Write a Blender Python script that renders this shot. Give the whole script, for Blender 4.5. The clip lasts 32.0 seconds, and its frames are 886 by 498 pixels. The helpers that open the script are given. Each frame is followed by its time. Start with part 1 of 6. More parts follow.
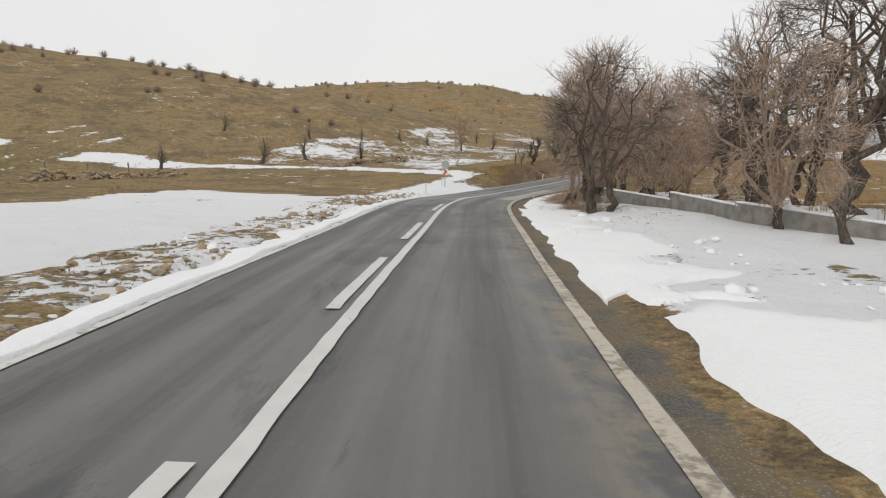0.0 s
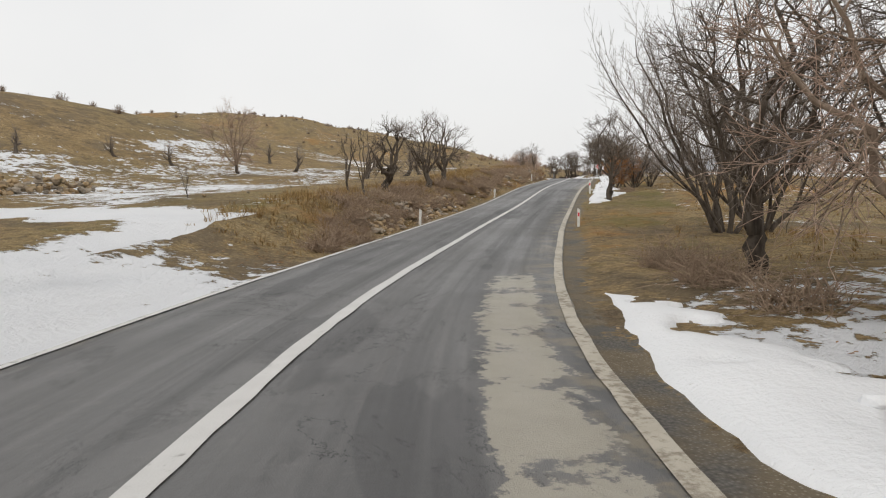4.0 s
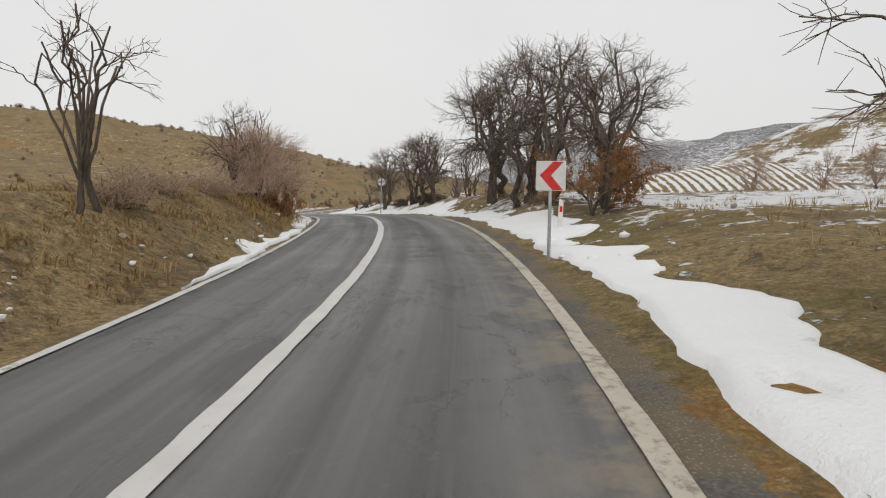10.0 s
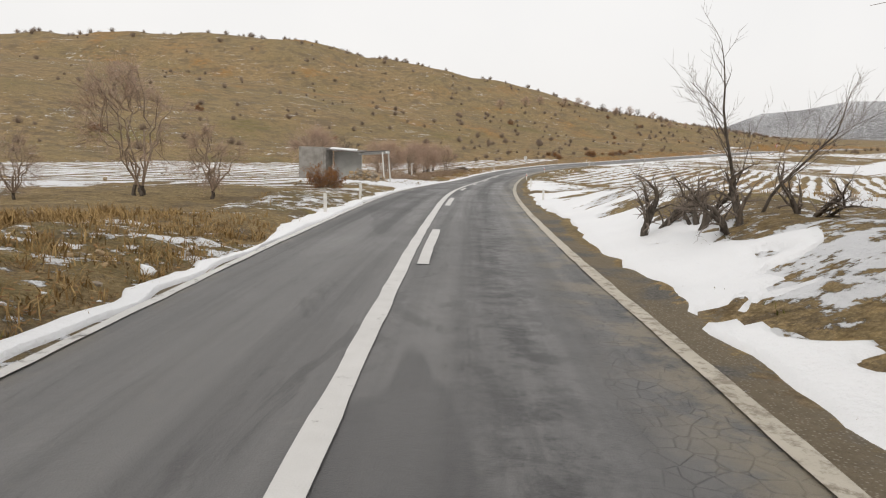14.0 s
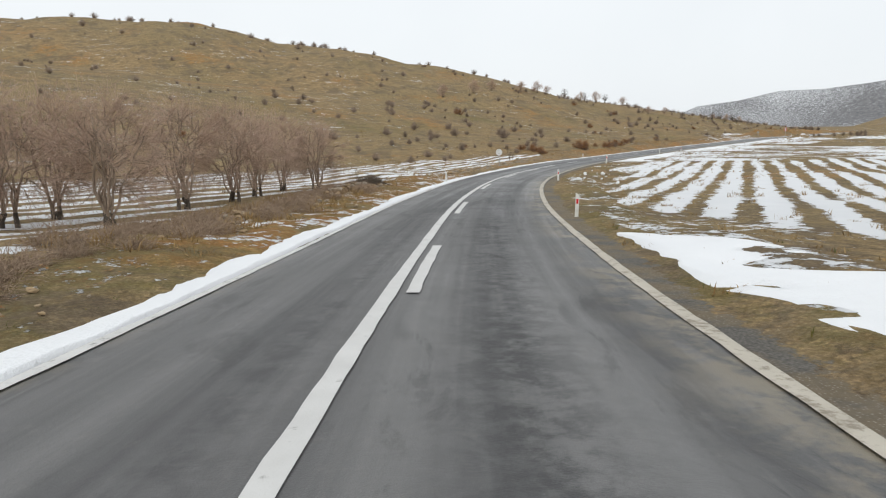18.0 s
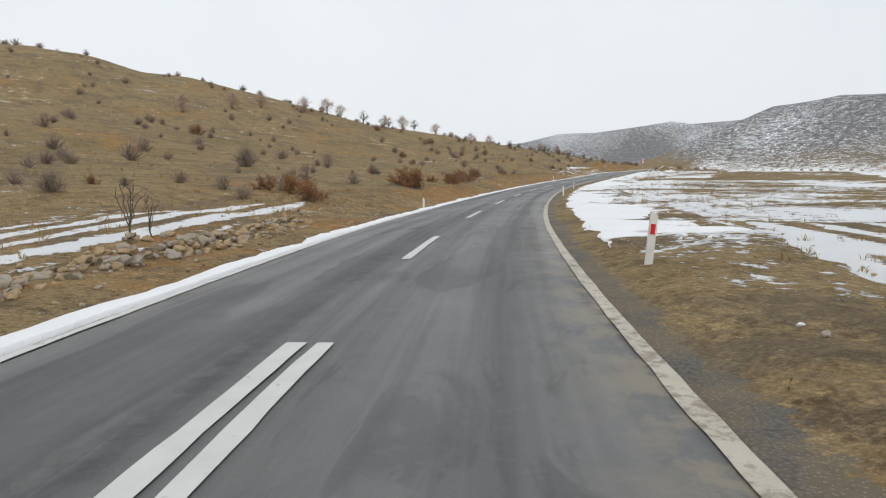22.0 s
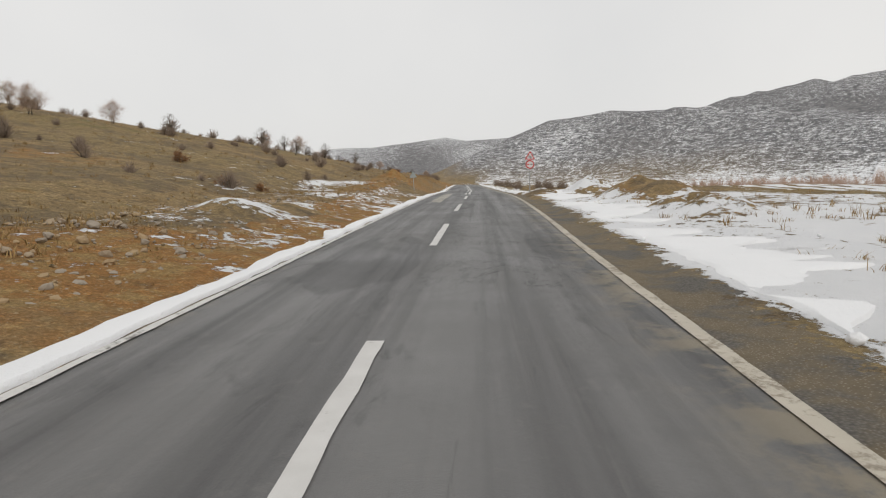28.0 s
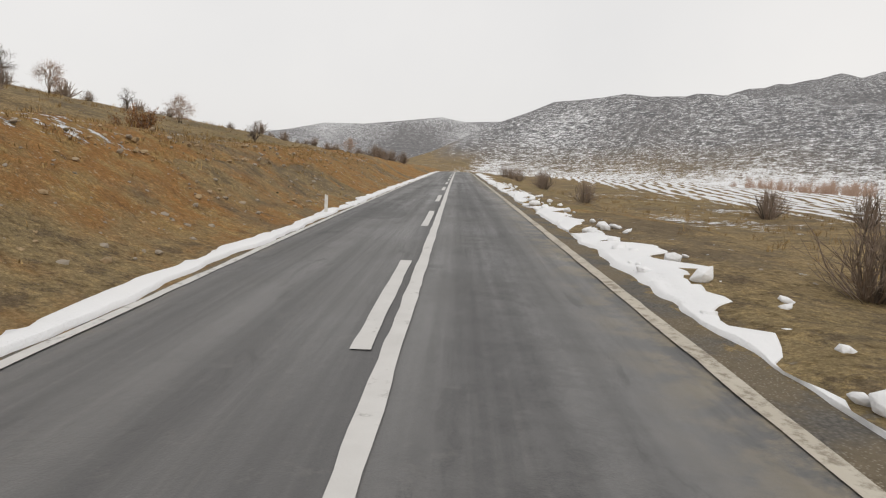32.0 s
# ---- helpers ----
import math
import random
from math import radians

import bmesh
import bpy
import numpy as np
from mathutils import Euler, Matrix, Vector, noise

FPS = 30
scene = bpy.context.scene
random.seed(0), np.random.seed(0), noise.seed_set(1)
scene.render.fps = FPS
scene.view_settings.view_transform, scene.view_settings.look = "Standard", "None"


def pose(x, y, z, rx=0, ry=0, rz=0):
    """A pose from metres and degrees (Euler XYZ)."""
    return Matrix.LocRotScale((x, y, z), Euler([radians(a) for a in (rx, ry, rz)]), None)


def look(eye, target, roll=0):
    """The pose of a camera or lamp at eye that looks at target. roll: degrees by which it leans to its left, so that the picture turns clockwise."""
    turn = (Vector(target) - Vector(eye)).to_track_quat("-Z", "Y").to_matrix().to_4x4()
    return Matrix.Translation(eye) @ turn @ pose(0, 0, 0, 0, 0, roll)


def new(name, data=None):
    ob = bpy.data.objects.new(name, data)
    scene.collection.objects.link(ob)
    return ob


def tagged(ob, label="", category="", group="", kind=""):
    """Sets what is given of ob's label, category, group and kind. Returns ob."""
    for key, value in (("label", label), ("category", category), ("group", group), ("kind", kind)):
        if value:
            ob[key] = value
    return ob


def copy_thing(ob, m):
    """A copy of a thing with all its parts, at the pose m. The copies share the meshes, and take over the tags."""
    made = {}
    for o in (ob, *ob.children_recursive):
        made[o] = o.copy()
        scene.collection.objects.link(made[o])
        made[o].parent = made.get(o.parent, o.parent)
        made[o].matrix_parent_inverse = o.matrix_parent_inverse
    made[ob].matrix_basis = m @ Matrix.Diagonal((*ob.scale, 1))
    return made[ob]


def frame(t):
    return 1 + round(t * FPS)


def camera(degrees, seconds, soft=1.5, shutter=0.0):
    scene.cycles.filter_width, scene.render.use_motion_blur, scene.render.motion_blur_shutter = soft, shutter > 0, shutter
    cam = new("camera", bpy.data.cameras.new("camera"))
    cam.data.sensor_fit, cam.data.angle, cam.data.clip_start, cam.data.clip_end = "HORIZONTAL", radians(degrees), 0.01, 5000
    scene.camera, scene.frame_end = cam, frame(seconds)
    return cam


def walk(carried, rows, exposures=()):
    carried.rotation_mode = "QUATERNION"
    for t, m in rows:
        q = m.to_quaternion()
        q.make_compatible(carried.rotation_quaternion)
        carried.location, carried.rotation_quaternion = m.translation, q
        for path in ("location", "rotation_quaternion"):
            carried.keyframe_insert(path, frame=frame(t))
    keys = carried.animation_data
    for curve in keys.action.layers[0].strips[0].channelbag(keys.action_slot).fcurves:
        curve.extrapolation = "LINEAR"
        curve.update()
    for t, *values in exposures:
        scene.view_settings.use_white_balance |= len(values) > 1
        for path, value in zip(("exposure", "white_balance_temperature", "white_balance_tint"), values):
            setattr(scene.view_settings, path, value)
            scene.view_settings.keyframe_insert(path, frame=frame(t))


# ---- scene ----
cam = camera(67.02, 32.0, soft=1.15)
# seconds, x, y, z, turn, tilt, lean
PATH = (
    (0.0, -2.15, 0.16, 2.302, -4.00, -9.36, -1.08),
    (0.5, -1.60, 5.52, 2.064, -3.94, -9.75, -0.44),
    (1.0, -1.11, 10.73, 1.818, -4.04, -9.43, -0.09),
    (1.5, -0.59, 15.82, 1.583, -5.19, -9.42, 0.13),
    (2.0, 0.02, 20.73, 1.404, -7.34, -9.33, -0.09),
    (2.5, 0.78, 25.43, 1.236, -10.08, -8.16, 0.12),
    (3.0, 1.65, 29.88, 1.019, -13.18, -7.81, 0.08),
    (3.5, 2.85, 34.35, 0.575, -16.39, -6.23, -0.17),
    (4.0, 4.16, 38.90, 0.317, -19.69, -5.87, 0.01),
    (4.5, 5.78, 43.58, 0.113, -22.93, -5.49, 0.46),
    (5.0, 7.83, 48.38, -0.001, -25.73, -5.18, 0.90),
    (5.5, 10.43, 53.29, 0.008, -27.71, -5.07, 1.05),
    (6.0, 13.34, 58.24, 0.089, -29.16, -5.14, 0.57),
    (6.5, 16.50, 63.30, 0.201, -30.39, -4.98, -0.09),
    (7.0, 19.78, 68.36, 0.345, -31.17, -4.39, 0.09),
    (7.5, 23.11, 73.35, 0.624, -32.10, -3.64, 0.05),
    (8.0, 26.48, 78.25, 0.983, -32.62, -3.43, -0.26),
    (8.5, 29.91, 83.09, 1.310, -33.49, -4.20, -0.74),
    (9.0, 33.38, 87.90, 1.560, -33.53, -5.26, -0.67),
    (9.5, 36.84, 92.84, 1.699, -32.45, -5.99, 0.13),
    (10.0, 40.12, 97.80, 1.761, -30.61, -5.43, 0.81),
    (10.5, 43.15, 102.78, 1.823, -28.61, -5.31, 0.63),
    (11.0, 45.93, 107.82, 1.899, -25.62, -5.61, 0.15),
    (11.5, 48.41, 112.93, 1.950, -22.63, -5.93, -0.33),
    (12.0, 50.57, 118.10, 1.948, -19.02, -6.02, -0.57),
    (12.5, 52.43, 123.32, 1.871, -15.93, -6.71, -0.97),
    (13.0, 54.04, 128.63, 1.727, -13.40, -8.18, -1.28),
    (13.5, 55.51, 133.99, 1.538, -11.72, -9.35, -1.72),
    (14.0, 56.83, 139.29, 1.385, -10.88, -10.05, -1.51),
    (14.5, 58.10, 144.72, 1.204, -10.86, -10.72, -1.25),
    (15.0, 59.37, 150.20, 1.001, -11.31, -9.63, -0.58),
    (15.5, 60.70, 155.74, 0.768, -11.93, -9.09, 0.21),
    (16.0, 62.11, 161.33, 0.508, -12.58, -9.39, 0.97),
    (16.5, 63.61, 166.99, 0.212, -13.21, -10.05, 1.49),
    (17.0, 65.19, 172.74, -0.125, -13.83, -9.91, 1.32),
    (17.5, 66.87, 178.56, -0.490, -14.66, -9.89, 0.69),
    (18.0, 68.67, 184.44, -0.854, -15.83, -9.72, 0.64),
    (18.5, 70.65, 190.39, -1.184, -16.95, -9.06, -0.15),
    (19.0, 72.84, 196.42, -1.444, -18.54, -9.16, -0.09),
    (19.5, 75.26, 202.48, -1.628, -20.39, -8.51, 0.45),
    (20.0, 77.96, 208.57, -1.811, -22.48, -7.72, 0.87),
    (20.5, 80.86, 214.62, -1.950, -24.66, -7.15, 0.29),
    (21.0, 84.11, 220.68, -2.043, -27.56, -7.11, 1.02),
    (21.5, 87.76, 226.76, -2.133, -30.12, -6.78, 1.02),
    (22.0, 91.79, 232.83, -2.204, -32.64, -6.53, 0.78),
    (22.5, 96.17, 238.88, -2.265, -34.81, -6.73, 0.52),
    (23.0, 100.87, 244.85, -2.326, -36.79, -6.92, 0.43),
    (23.5, 105.70, 250.68, -2.451, -38.43, -7.23, 0.25),
    (24.0, 110.81, 256.50, -2.463, -39.91, -7.52, 0.25),
    (24.5, 116.12, 262.29, -2.481, -41.18, -7.36, 0.71),
    (25.0, 121.68, 268.04, -2.485, -42.47, -6.77, 0.48),
    (25.5, 127.35, 273.68, -2.442, -43.90, -6.45, 0.27),
    (26.0, 133.20, 279.22, -2.377, -45.41, -6.08, 0.17),
    (26.5, 139.24, 284.64, -2.286, -47.05, -5.80, 0.24),
    (27.0, 145.48, 289.91, -2.173, -48.74, -5.54, 0.47),
    (27.5, 151.92, 295.05, -2.049, -50.30, -5.33, 0.79),
    (28.0, 158.53, 300.10, -1.937, -51.38, -5.47, 1.04),
    (28.5, 165.30, 305.08, -1.820, -51.91, -5.36, 0.52),
    (29.0, 172.27, 310.09, -1.625, -52.33, -5.73, -0.26),
    (29.5, 179.39, 315.17, -1.427, -52.36, -5.96, -1.08),
    (30.0, 186.54, 320.30, -1.290, -52.45, -5.81, -1.83),
    (30.5, 193.70, 325.46, -1.206, -52.28, -6.35, -1.98),
    (31.0, 200.84, 330.63, -1.170, -52.11, -7.05, -2.07),
    (31.5, 207.99, 335.83, -1.151, -51.92, -6.78, -1.90),
    (32.0, 215.14, 341.05, -1.135, -51.83, -7.03, -2.02),
)
walk(cam, [(t, pose(x, y, z, 90 + tilt, lean, turn)) for t, x, y, z, turn, tilt, lean in PATH],
     ((0.0, 0.0, 6600, 10), (3.0, 0.06, 6650, 10), (6.0, 0.0, 6450, 10), (8.0, -0.12, 6500, 10), (9.5, -0.14, 6600, 10), (11.0, 0.08, 6650, 11), (13.0, 0.14, 6750, 11),
      (14.0, 0.13, 6700, 11), (16.5, 0.14, 6420, 9), (18.0, 0.16, 6280, 8), (20.0, 0.14, 6180, 8), (22.0, 0.06, 6250, 8), (23.5, 0.0, 6500, 10), (25.5, -0.04, 6650, 10), (28.0, -0.12, 6650, 10),
      (29.0, -0.08, 6450, 9), (30.0, -0.08, 6650, 10), (32.0, -0.02, 6700, 11)))

# the middle of the road, in metres
ROAD = (
    (-5.6, -22.1, 1.49),
    (-3.3, 0.3, 0.70),
    (-1.6, 15.1, 0.09),
    (0.5, 30.1, -0.52),
    (4.6, 44.4, -1.25),
    (11.5, 57.7, -1.34),
    (19.4, 70.5, -1.01),
    (27.7, 83.0, -0.28),
    (36.3, 95.3, 0.24),
    (44.3, 108.0, 0.46),
    (50.7, 121.5, 0.48),
    (55.1, 135.9, 0.06),
    (58.6, 150.5, -0.47),
    (62.2, 165.0, -1.11),
    (66.3, 179.5, -1.93),
    (70.8, 193.8, -2.70),
    (76.2, 207.8, -3.16),
    (82.7, 221.3, -3.45),
    (90.8, 234.0, -3.61),
    (99.9, 245.8, -3.73),
    (109.8, 257.2, -3.86),
    (120.0, 268.1, -3.90),
    (130.7, 278.6, -3.85),
    (142.0, 288.5, -3.70),
    (153.8, 297.8, -3.50),
    (165.9, 306.7, -3.25),
    (178.1, 315.4, -2.94),
    (190.3, 324.1, -2.70),
    (202.5, 332.9, -2.60),
    (214.7, 341.7, -2.58),
    (262.7, 377.7, -2.22),
    (318.7, 419.6, -2.10),
    (454.8, 521.6, -3.68),
)

# ---- world and light: an overcast winter noon ----
world = bpy.data.worlds.new("overcast_sky")
scene.world = world
world.use_nodes = True
wn, wl = world.node_tree.nodes, world.node_tree.links
wn.clear()
w_out = wn.new("ShaderNodeOutputWorld")
w_bg = wn.new("ShaderNodeBackground")
w_sky = wn.new("ShaderNodeTexSky")
w_sky.sky_type = "NISHITA"
w_sky.sun_disc = False
w_sky.sun_elevation, w_sky.sun_rotation = radians(38), radians(200)
w_sky.dust_density, w_sky.air_density = 4.0, 1.0
w_mul = wn.new("ShaderNodeMix")
w_mul.data_type, w_mul.blend_type = "RGBA", "MULTIPLY"
w_mul.inputs[0].default_value = 1.0
w_mul.inputs[7].default_value = (0.10, 0.10, 0.10, 1)
w_mix = wn.new("ShaderNodeMix")
w_mix.data_type = "RGBA"
w_mix.inputs[0].default_value = 0.93
w_tc = wn.new("ShaderNodeTexCoord")
w_no = wn.new("ShaderNodeTexNoise")
w_no.inputs["Scale"].default_value, w_no.inputs["Detail"].default_value = 1.6, 5
w_rp = wn.new("ShaderNodeValToRGB")
w_rp.color_ramp.elements[0].position, w_rp.color_ramp.elements[0].color = 0.3, (0.80, 0.81, 0.82, 1)
w_rp.color_ramp.elements[1].position, w_rp.color_ramp.elements[1].color = 0.75, (0.92, 0.92, 0.915, 1)
wl.new(w_tc.outputs["Generated"], w_no.inputs["Vector"])
wl.new(w_no.outputs["Fac"], w_rp.inputs["Fac"])
wl.new(w_sky.outputs["Color"], w_mul.inputs[6])
wl.new(w_mul.outputs[2], w_mix.inputs[6])
wl.new(w_rp.outputs["Color"], w_mix.inputs[7])
wl.new(w_mix.outputs[2], w_bg.inputs["Color"])
w_bg.inputs["Strength"].default_value = 1.0
wl.new(w_bg.outputs["Background"], w_out.inputs["Surface"])

sun = new("sun", bpy.data.lights.new("sun", "SUN"))
sun.data.energy, sun.data.angle, sun.data.color = 0.8, radians(20), (1.0, 0.965, 0.92)
sun.matrix_world = look((0, 0, 100), (60, 90, 0))


# ---- materials ----
class Mat:
    """A small builder of node materials."""

    def __init__(self, name, rough=0.9, metal=0.0, spec=0.3):
        self.m = bpy.data.materials.new(name)
        self.m.use_nodes = True
        self.n, self.l = self.m.node_tree.nodes, self.m.node_tree.links
        self.b = self.n["Principled BSDF"]
        self.b.inputs["Roughness"].default_value = rough
        self.b.inputs["Metallic"].default_value = metal
        self.b.inputs["Specular IOR Level"].default_value = spec
        self.pos = self.n.new("ShaderNodeNewGeometry").outputs["Position"]

    def obj(self):
        self.pos = self.n.new("ShaderNodeTexCoord").outputs["Object"]
        return self

    def noise(self, scale, detail=4, rough=0.55, stretch=None, dist=0.0):
        t = self.n.new("ShaderNodeTexNoise")
        t.inputs["Scale"].default_value, t.inputs["Detail"].default_value = scale, detail
        t.inputs["Roughness"].default_value, t.inputs["Distortion"].default_value = rough, dist
        v = self.pos
        if stretch:
            mp = self.n.new("ShaderNodeMapping")
            mp.inputs["Scale"].default_value = stretch
            self.l.new(v, mp.inputs["Vector"])
            v = mp.outputs["Vector"]
        self.l.new(v, t.inputs["Vector"])
        return t.outputs["Fac"]

    def voronoi(self, scale, feature="F1"):
        t = self.n.new("ShaderNodeTexVoronoi")
        t.feature = feature
        t.inputs["Scale"].default_value = scale
        self.l.new(self.pos, t.inputs["Vector"])
        return t.outputs[0]

    def step(self, x, lo, hi):
        t = self.n.new("ShaderNodeMapRange")
        t.interpolation_type = "SMOOTHSTEP"
        t.inputs[1].default_value, t.inputs[2].default_value = lo, hi
        self.put(x, t.inputs[0])
        return t.outputs[0]

    def math(self, op, a, b=0.0):
        t = self.n.new("ShaderNodeMath")
        t.operation = op
        self.put(a, t.inputs[0])
        self.put(b, t.inputs[1])
        return t.outputs[0]

    def put(self, v, sock):
        if isinstance(v, (int, float)):
            sock.default_value = v
        elif isinstance(v, tuple):
            sock.default_value = (*v, 1)
        else:
            self.l.new(v, sock)

    def mix(self, f, a, b, mode="MIX"):
        t = self.n.new("ShaderNodeMix")
        t.data_type, t.blend_type = "RGBA", mode
        self.put(f, t.inputs[0])
        self.put(a, t.inputs[6])
        self.put(b, t.inputs[7])
        return t.outputs[2]

    def attr(self, name):
        t = self.n.new("ShaderNodeAttribute")
        t.attribute_name = name
        s = self.n.new("ShaderNodeSeparateColor")
        self.l.new(t.outputs["Color"], s.inputs[0])
        return s.outputs

    def rand(self):
        return self.n.new("ShaderNodeObjectInfo").outputs["Random"]

    def island(self):
        return self.n.new("ShaderNodeNewGeometry").outputs["Random Per Island"]

    def color(self, c):
        self.put(c, self.b.inputs["Base Color"])
        return self

    def rough(self, r):
        self.put(r, self.b.inputs["Roughness"])
        return self

    def bump(self, h, dist=0.02, strength=0.6):
        t = self.n.new("ShaderNodeBump")
        t.inputs["Distance"].default_value, t.inputs["Strength"].default_value = dist, strength
        self.put(h, t.inputs["Height"])
        self.l.new(t.outputs["Normal"], self.b.inputs["Normal"])
        return self


def plain(name, a, b, scale=6.0, rough=0.85, metal=0.0, bump=0.0, local=True):
    m = Mat(name, rough, metal)
    if local:
        m.obj()
    n = m.noise(scale, 5)
    m.color(m.mix(m.step(n, 0.3, 0.7), a, b))
    if bump:
        m.bump(m.noise(scale * 4, 4), bump)
    return m.m


def ground_material(name, verge=False):
    """Winter grass, soil, scrub and old snow; the cover attribute says how much of each lies where."""
    m = Mat(name, 0.95, spec=0.1)
    a, far = m.attr("cover"), m.attr("scrub_haze_grit")
    n1, n2, n3 = m.noise(0.045, 4), m.noise(0.6, 5, 0.6), m.noise(7.0, 5, 0.65)
    n4 = m.noise(2.1, 5, 0.7)
    dry = m.mix(m.step(n2, 0.3, 0.7), (0.31, 0.222, 0.118), (0.45, 0.335, 0.19))
    dry = m.mix(m.step(n1, 0.35, 0.65), dry, m.mix(n2, (0.285, 0.225, 0.12), (0.39, 0.30, 0.168)))
    dry = m.mix(m.step(n3, 0.44, 0.76), dry, m.mix(n2, (0.16, 0.105, 0.052), (0.14, 0.105, 0.052)))
    dry = m.mix(m.step(n4, 0.58, 0.72), dry, (0.15, 0.105, 0.062))
    n5, n6 = m.noise(0.22, 9, 0.82), m.noise(1.3, 9, 0.85)
    dry = m.mix(m.math("MULTIPLY", m.step(n5, 0.49, 0.57), 0.8), dry, (0.19, 0.15, 0.105))
    dry = m.mix(m.math("MULTIPLY", m.step(n6, 0.52, 0.58), 0.8), dry, (0.15, 0.115, 0.078))
    dry = m.mix(m.math("MULTIPLY", m.step(n6, 0.44, 0.34), 0.45), dry, (0.46, 0.37, 0.24))
    green = m.mix(n3, (0.12, 0.118, 0.04), (0.25, 0.21, 0.09))
    green = m.mix(m.step(n4, 0.52, 0.66), green, m.mix(n3, (0.17, 0.12, 0.055), (0.30, 0.22, 0.11)))
    c = m.mix(m.step(m.math("ADD", a[2], m.math("MULTIPLY", m.math("SUBTRACT", m.math("MULTIPLY", m.math("ADD", n2, n4), 0.5), 0.5), 1.6)), 0.40, 0.72), dry, green)
    soil = m.mix(n3, (0.26, 0.125, 0.045), (0.44, 0.25, 0.10))
    soil = m.mix(m.step(m.noise(1.5, 5, 0.7), 0.45, 0.62), soil, m.mix(n3, (0.30, 0.195, 0.08), (0.45, 0.315, 0.145)))
    soil = m.mix(m.math("MULTIPLY", m.step(n6, 0.53, 0.63), 0.7), soil, (0.13, 0.08, 0.045))
    soil = m.mix(m.step(m.noise(13, 4), 0.60, 0.70), soil, (0.44, 0.35, 0.23))
    c = m.mix(m.step(m.math("ADD", a[1], m.math("MULTIPLY", m.math("SUBTRACT", n2, 0.5), 1.0)), 0.40, 0.70), c, soil)
    n7, n8 = m.noise(21, 5, 0.75), m.noise(4.6, 6, 0.8)
    c = m.mix(m.step(n7, 0.62, 0.42), c, m.mix(1.0, c, (0.68, 0.66, 0.62), "MULTIPLY"))
    c = m.mix(m.step(n8, 0.52, 0.60), c, m.mix(1.0, c, (1.35, 1.32, 1.25), "MULTIPLY"))
    if verge:
        grit = m.voronoi(34)
        sand = m.mix(n3, (0.14, 0.112, 0.077), (0.27, 0.225, 0.16))
        sand = m.mix(m.step(grit, 0.05, 0.4), (0.36, 0.32, 0.25), sand)
        sand = m.mix(m.step(m.noise(1.1, 4), 0.45, 0.62), sand, m.mix(grit, (0.22, 0.205, 0.185), (0.10, 0.095, 0.085)))
        c = m.mix(m.step(m.math("ADD", far[0], m.math("ADD", m.math("MULTIPLY", m.math("SUBTRACT", n4, 0.5), 0.9), m.math("MULTIPLY", m.math("SUBTRACT", n3, 0.5), 0.7))), 0.44, 0.56), c, sand)
    else:
        # bare far woodland, its grey cooled to put distance haze into the colour
        wood = m.mix(m.step(m.noise(0.16, 6, 0.75), 0.38, 0.62), (0.135, 0.135, 0.14), (0.24, 0.235, 0.235))
        c = m.mix(far[0], c, wood)
    sn = m.math("ADD", m.math("MULTIPLY", m.math("SUBTRACT", n2, 0.5), 0.9), m.math("MULTIPLY", m.math("SUBTRACT", m.noise(2.6, 6, 0.7), 0.5), 1.5))
    sn = m.math("ADD", sn, m.math("MULTIPLY", m.math("SUBTRACT", m.noise(0.16, 3), 0.5), 0.5))
    if not verge:
        sn = m.math("ADD", sn, m.math("MULTIPLY", m.math("SUBTRACT", m.noise(0.5, 4, 0.6, (0.22, 0.22, 4)), 0.5), 0.9))
        sn = m.math("ADD", sn, m.math("MULTIPLY", m.math("MULTIPLY", m.math("SUBTRACT", m.noise(0.33, 6, 0.75, (1, 1, 2.2)), 0.5), 1.7), far[0]))
        # drilled rows of the fields
        sep = m.n.new("ShaderNodeSeparateXYZ")
        m.l.new(m.pos, sep.inputs[0])
        for k, (cx, cy, gap) in enumerate(((0.766, -0.643, 1.55), (0.469, -0.883, 1.5))):
            q = m.math("ADD", m.math("MULTIPLY", sep.outputs[0], cx * 6.283 / gap), m.math("MULTIPLY", sep.outputs[1], cy * 6.283 / gap))
            q = m.math("SINE", m.math("ADD", q, m.math("ADD", m.math("MULTIPLY", m.noise(0.05, 2), 1.6), m.math("MULTIPLY", m.noise(0.8, 3), 1.3))))
            sn = m.math("ADD", sn, m.math("MULTIPLY", m.math("MULTIPLY", q, 0.42), far[k + 1]))
    sf = m.step(m.math("ADD", a[0], sn), 0.46, 0.54)
    snow = m.mix(m.noise(0.9, 4), (0.74, 0.75, 0.77), (0.84, 0.845, 0.85))
    m.color(m.mix(sf, c, snow))
    m.bump(m.math("ADD", m.math("ADD", m.math("MULTIPLY", n3, 0.6), n2), m.math("ADD", m.math("MULTIPLY", sf, 0.5), m.math("MULTIPLY", n7, 0.3))), 0.14, 0.9)
    return m.m


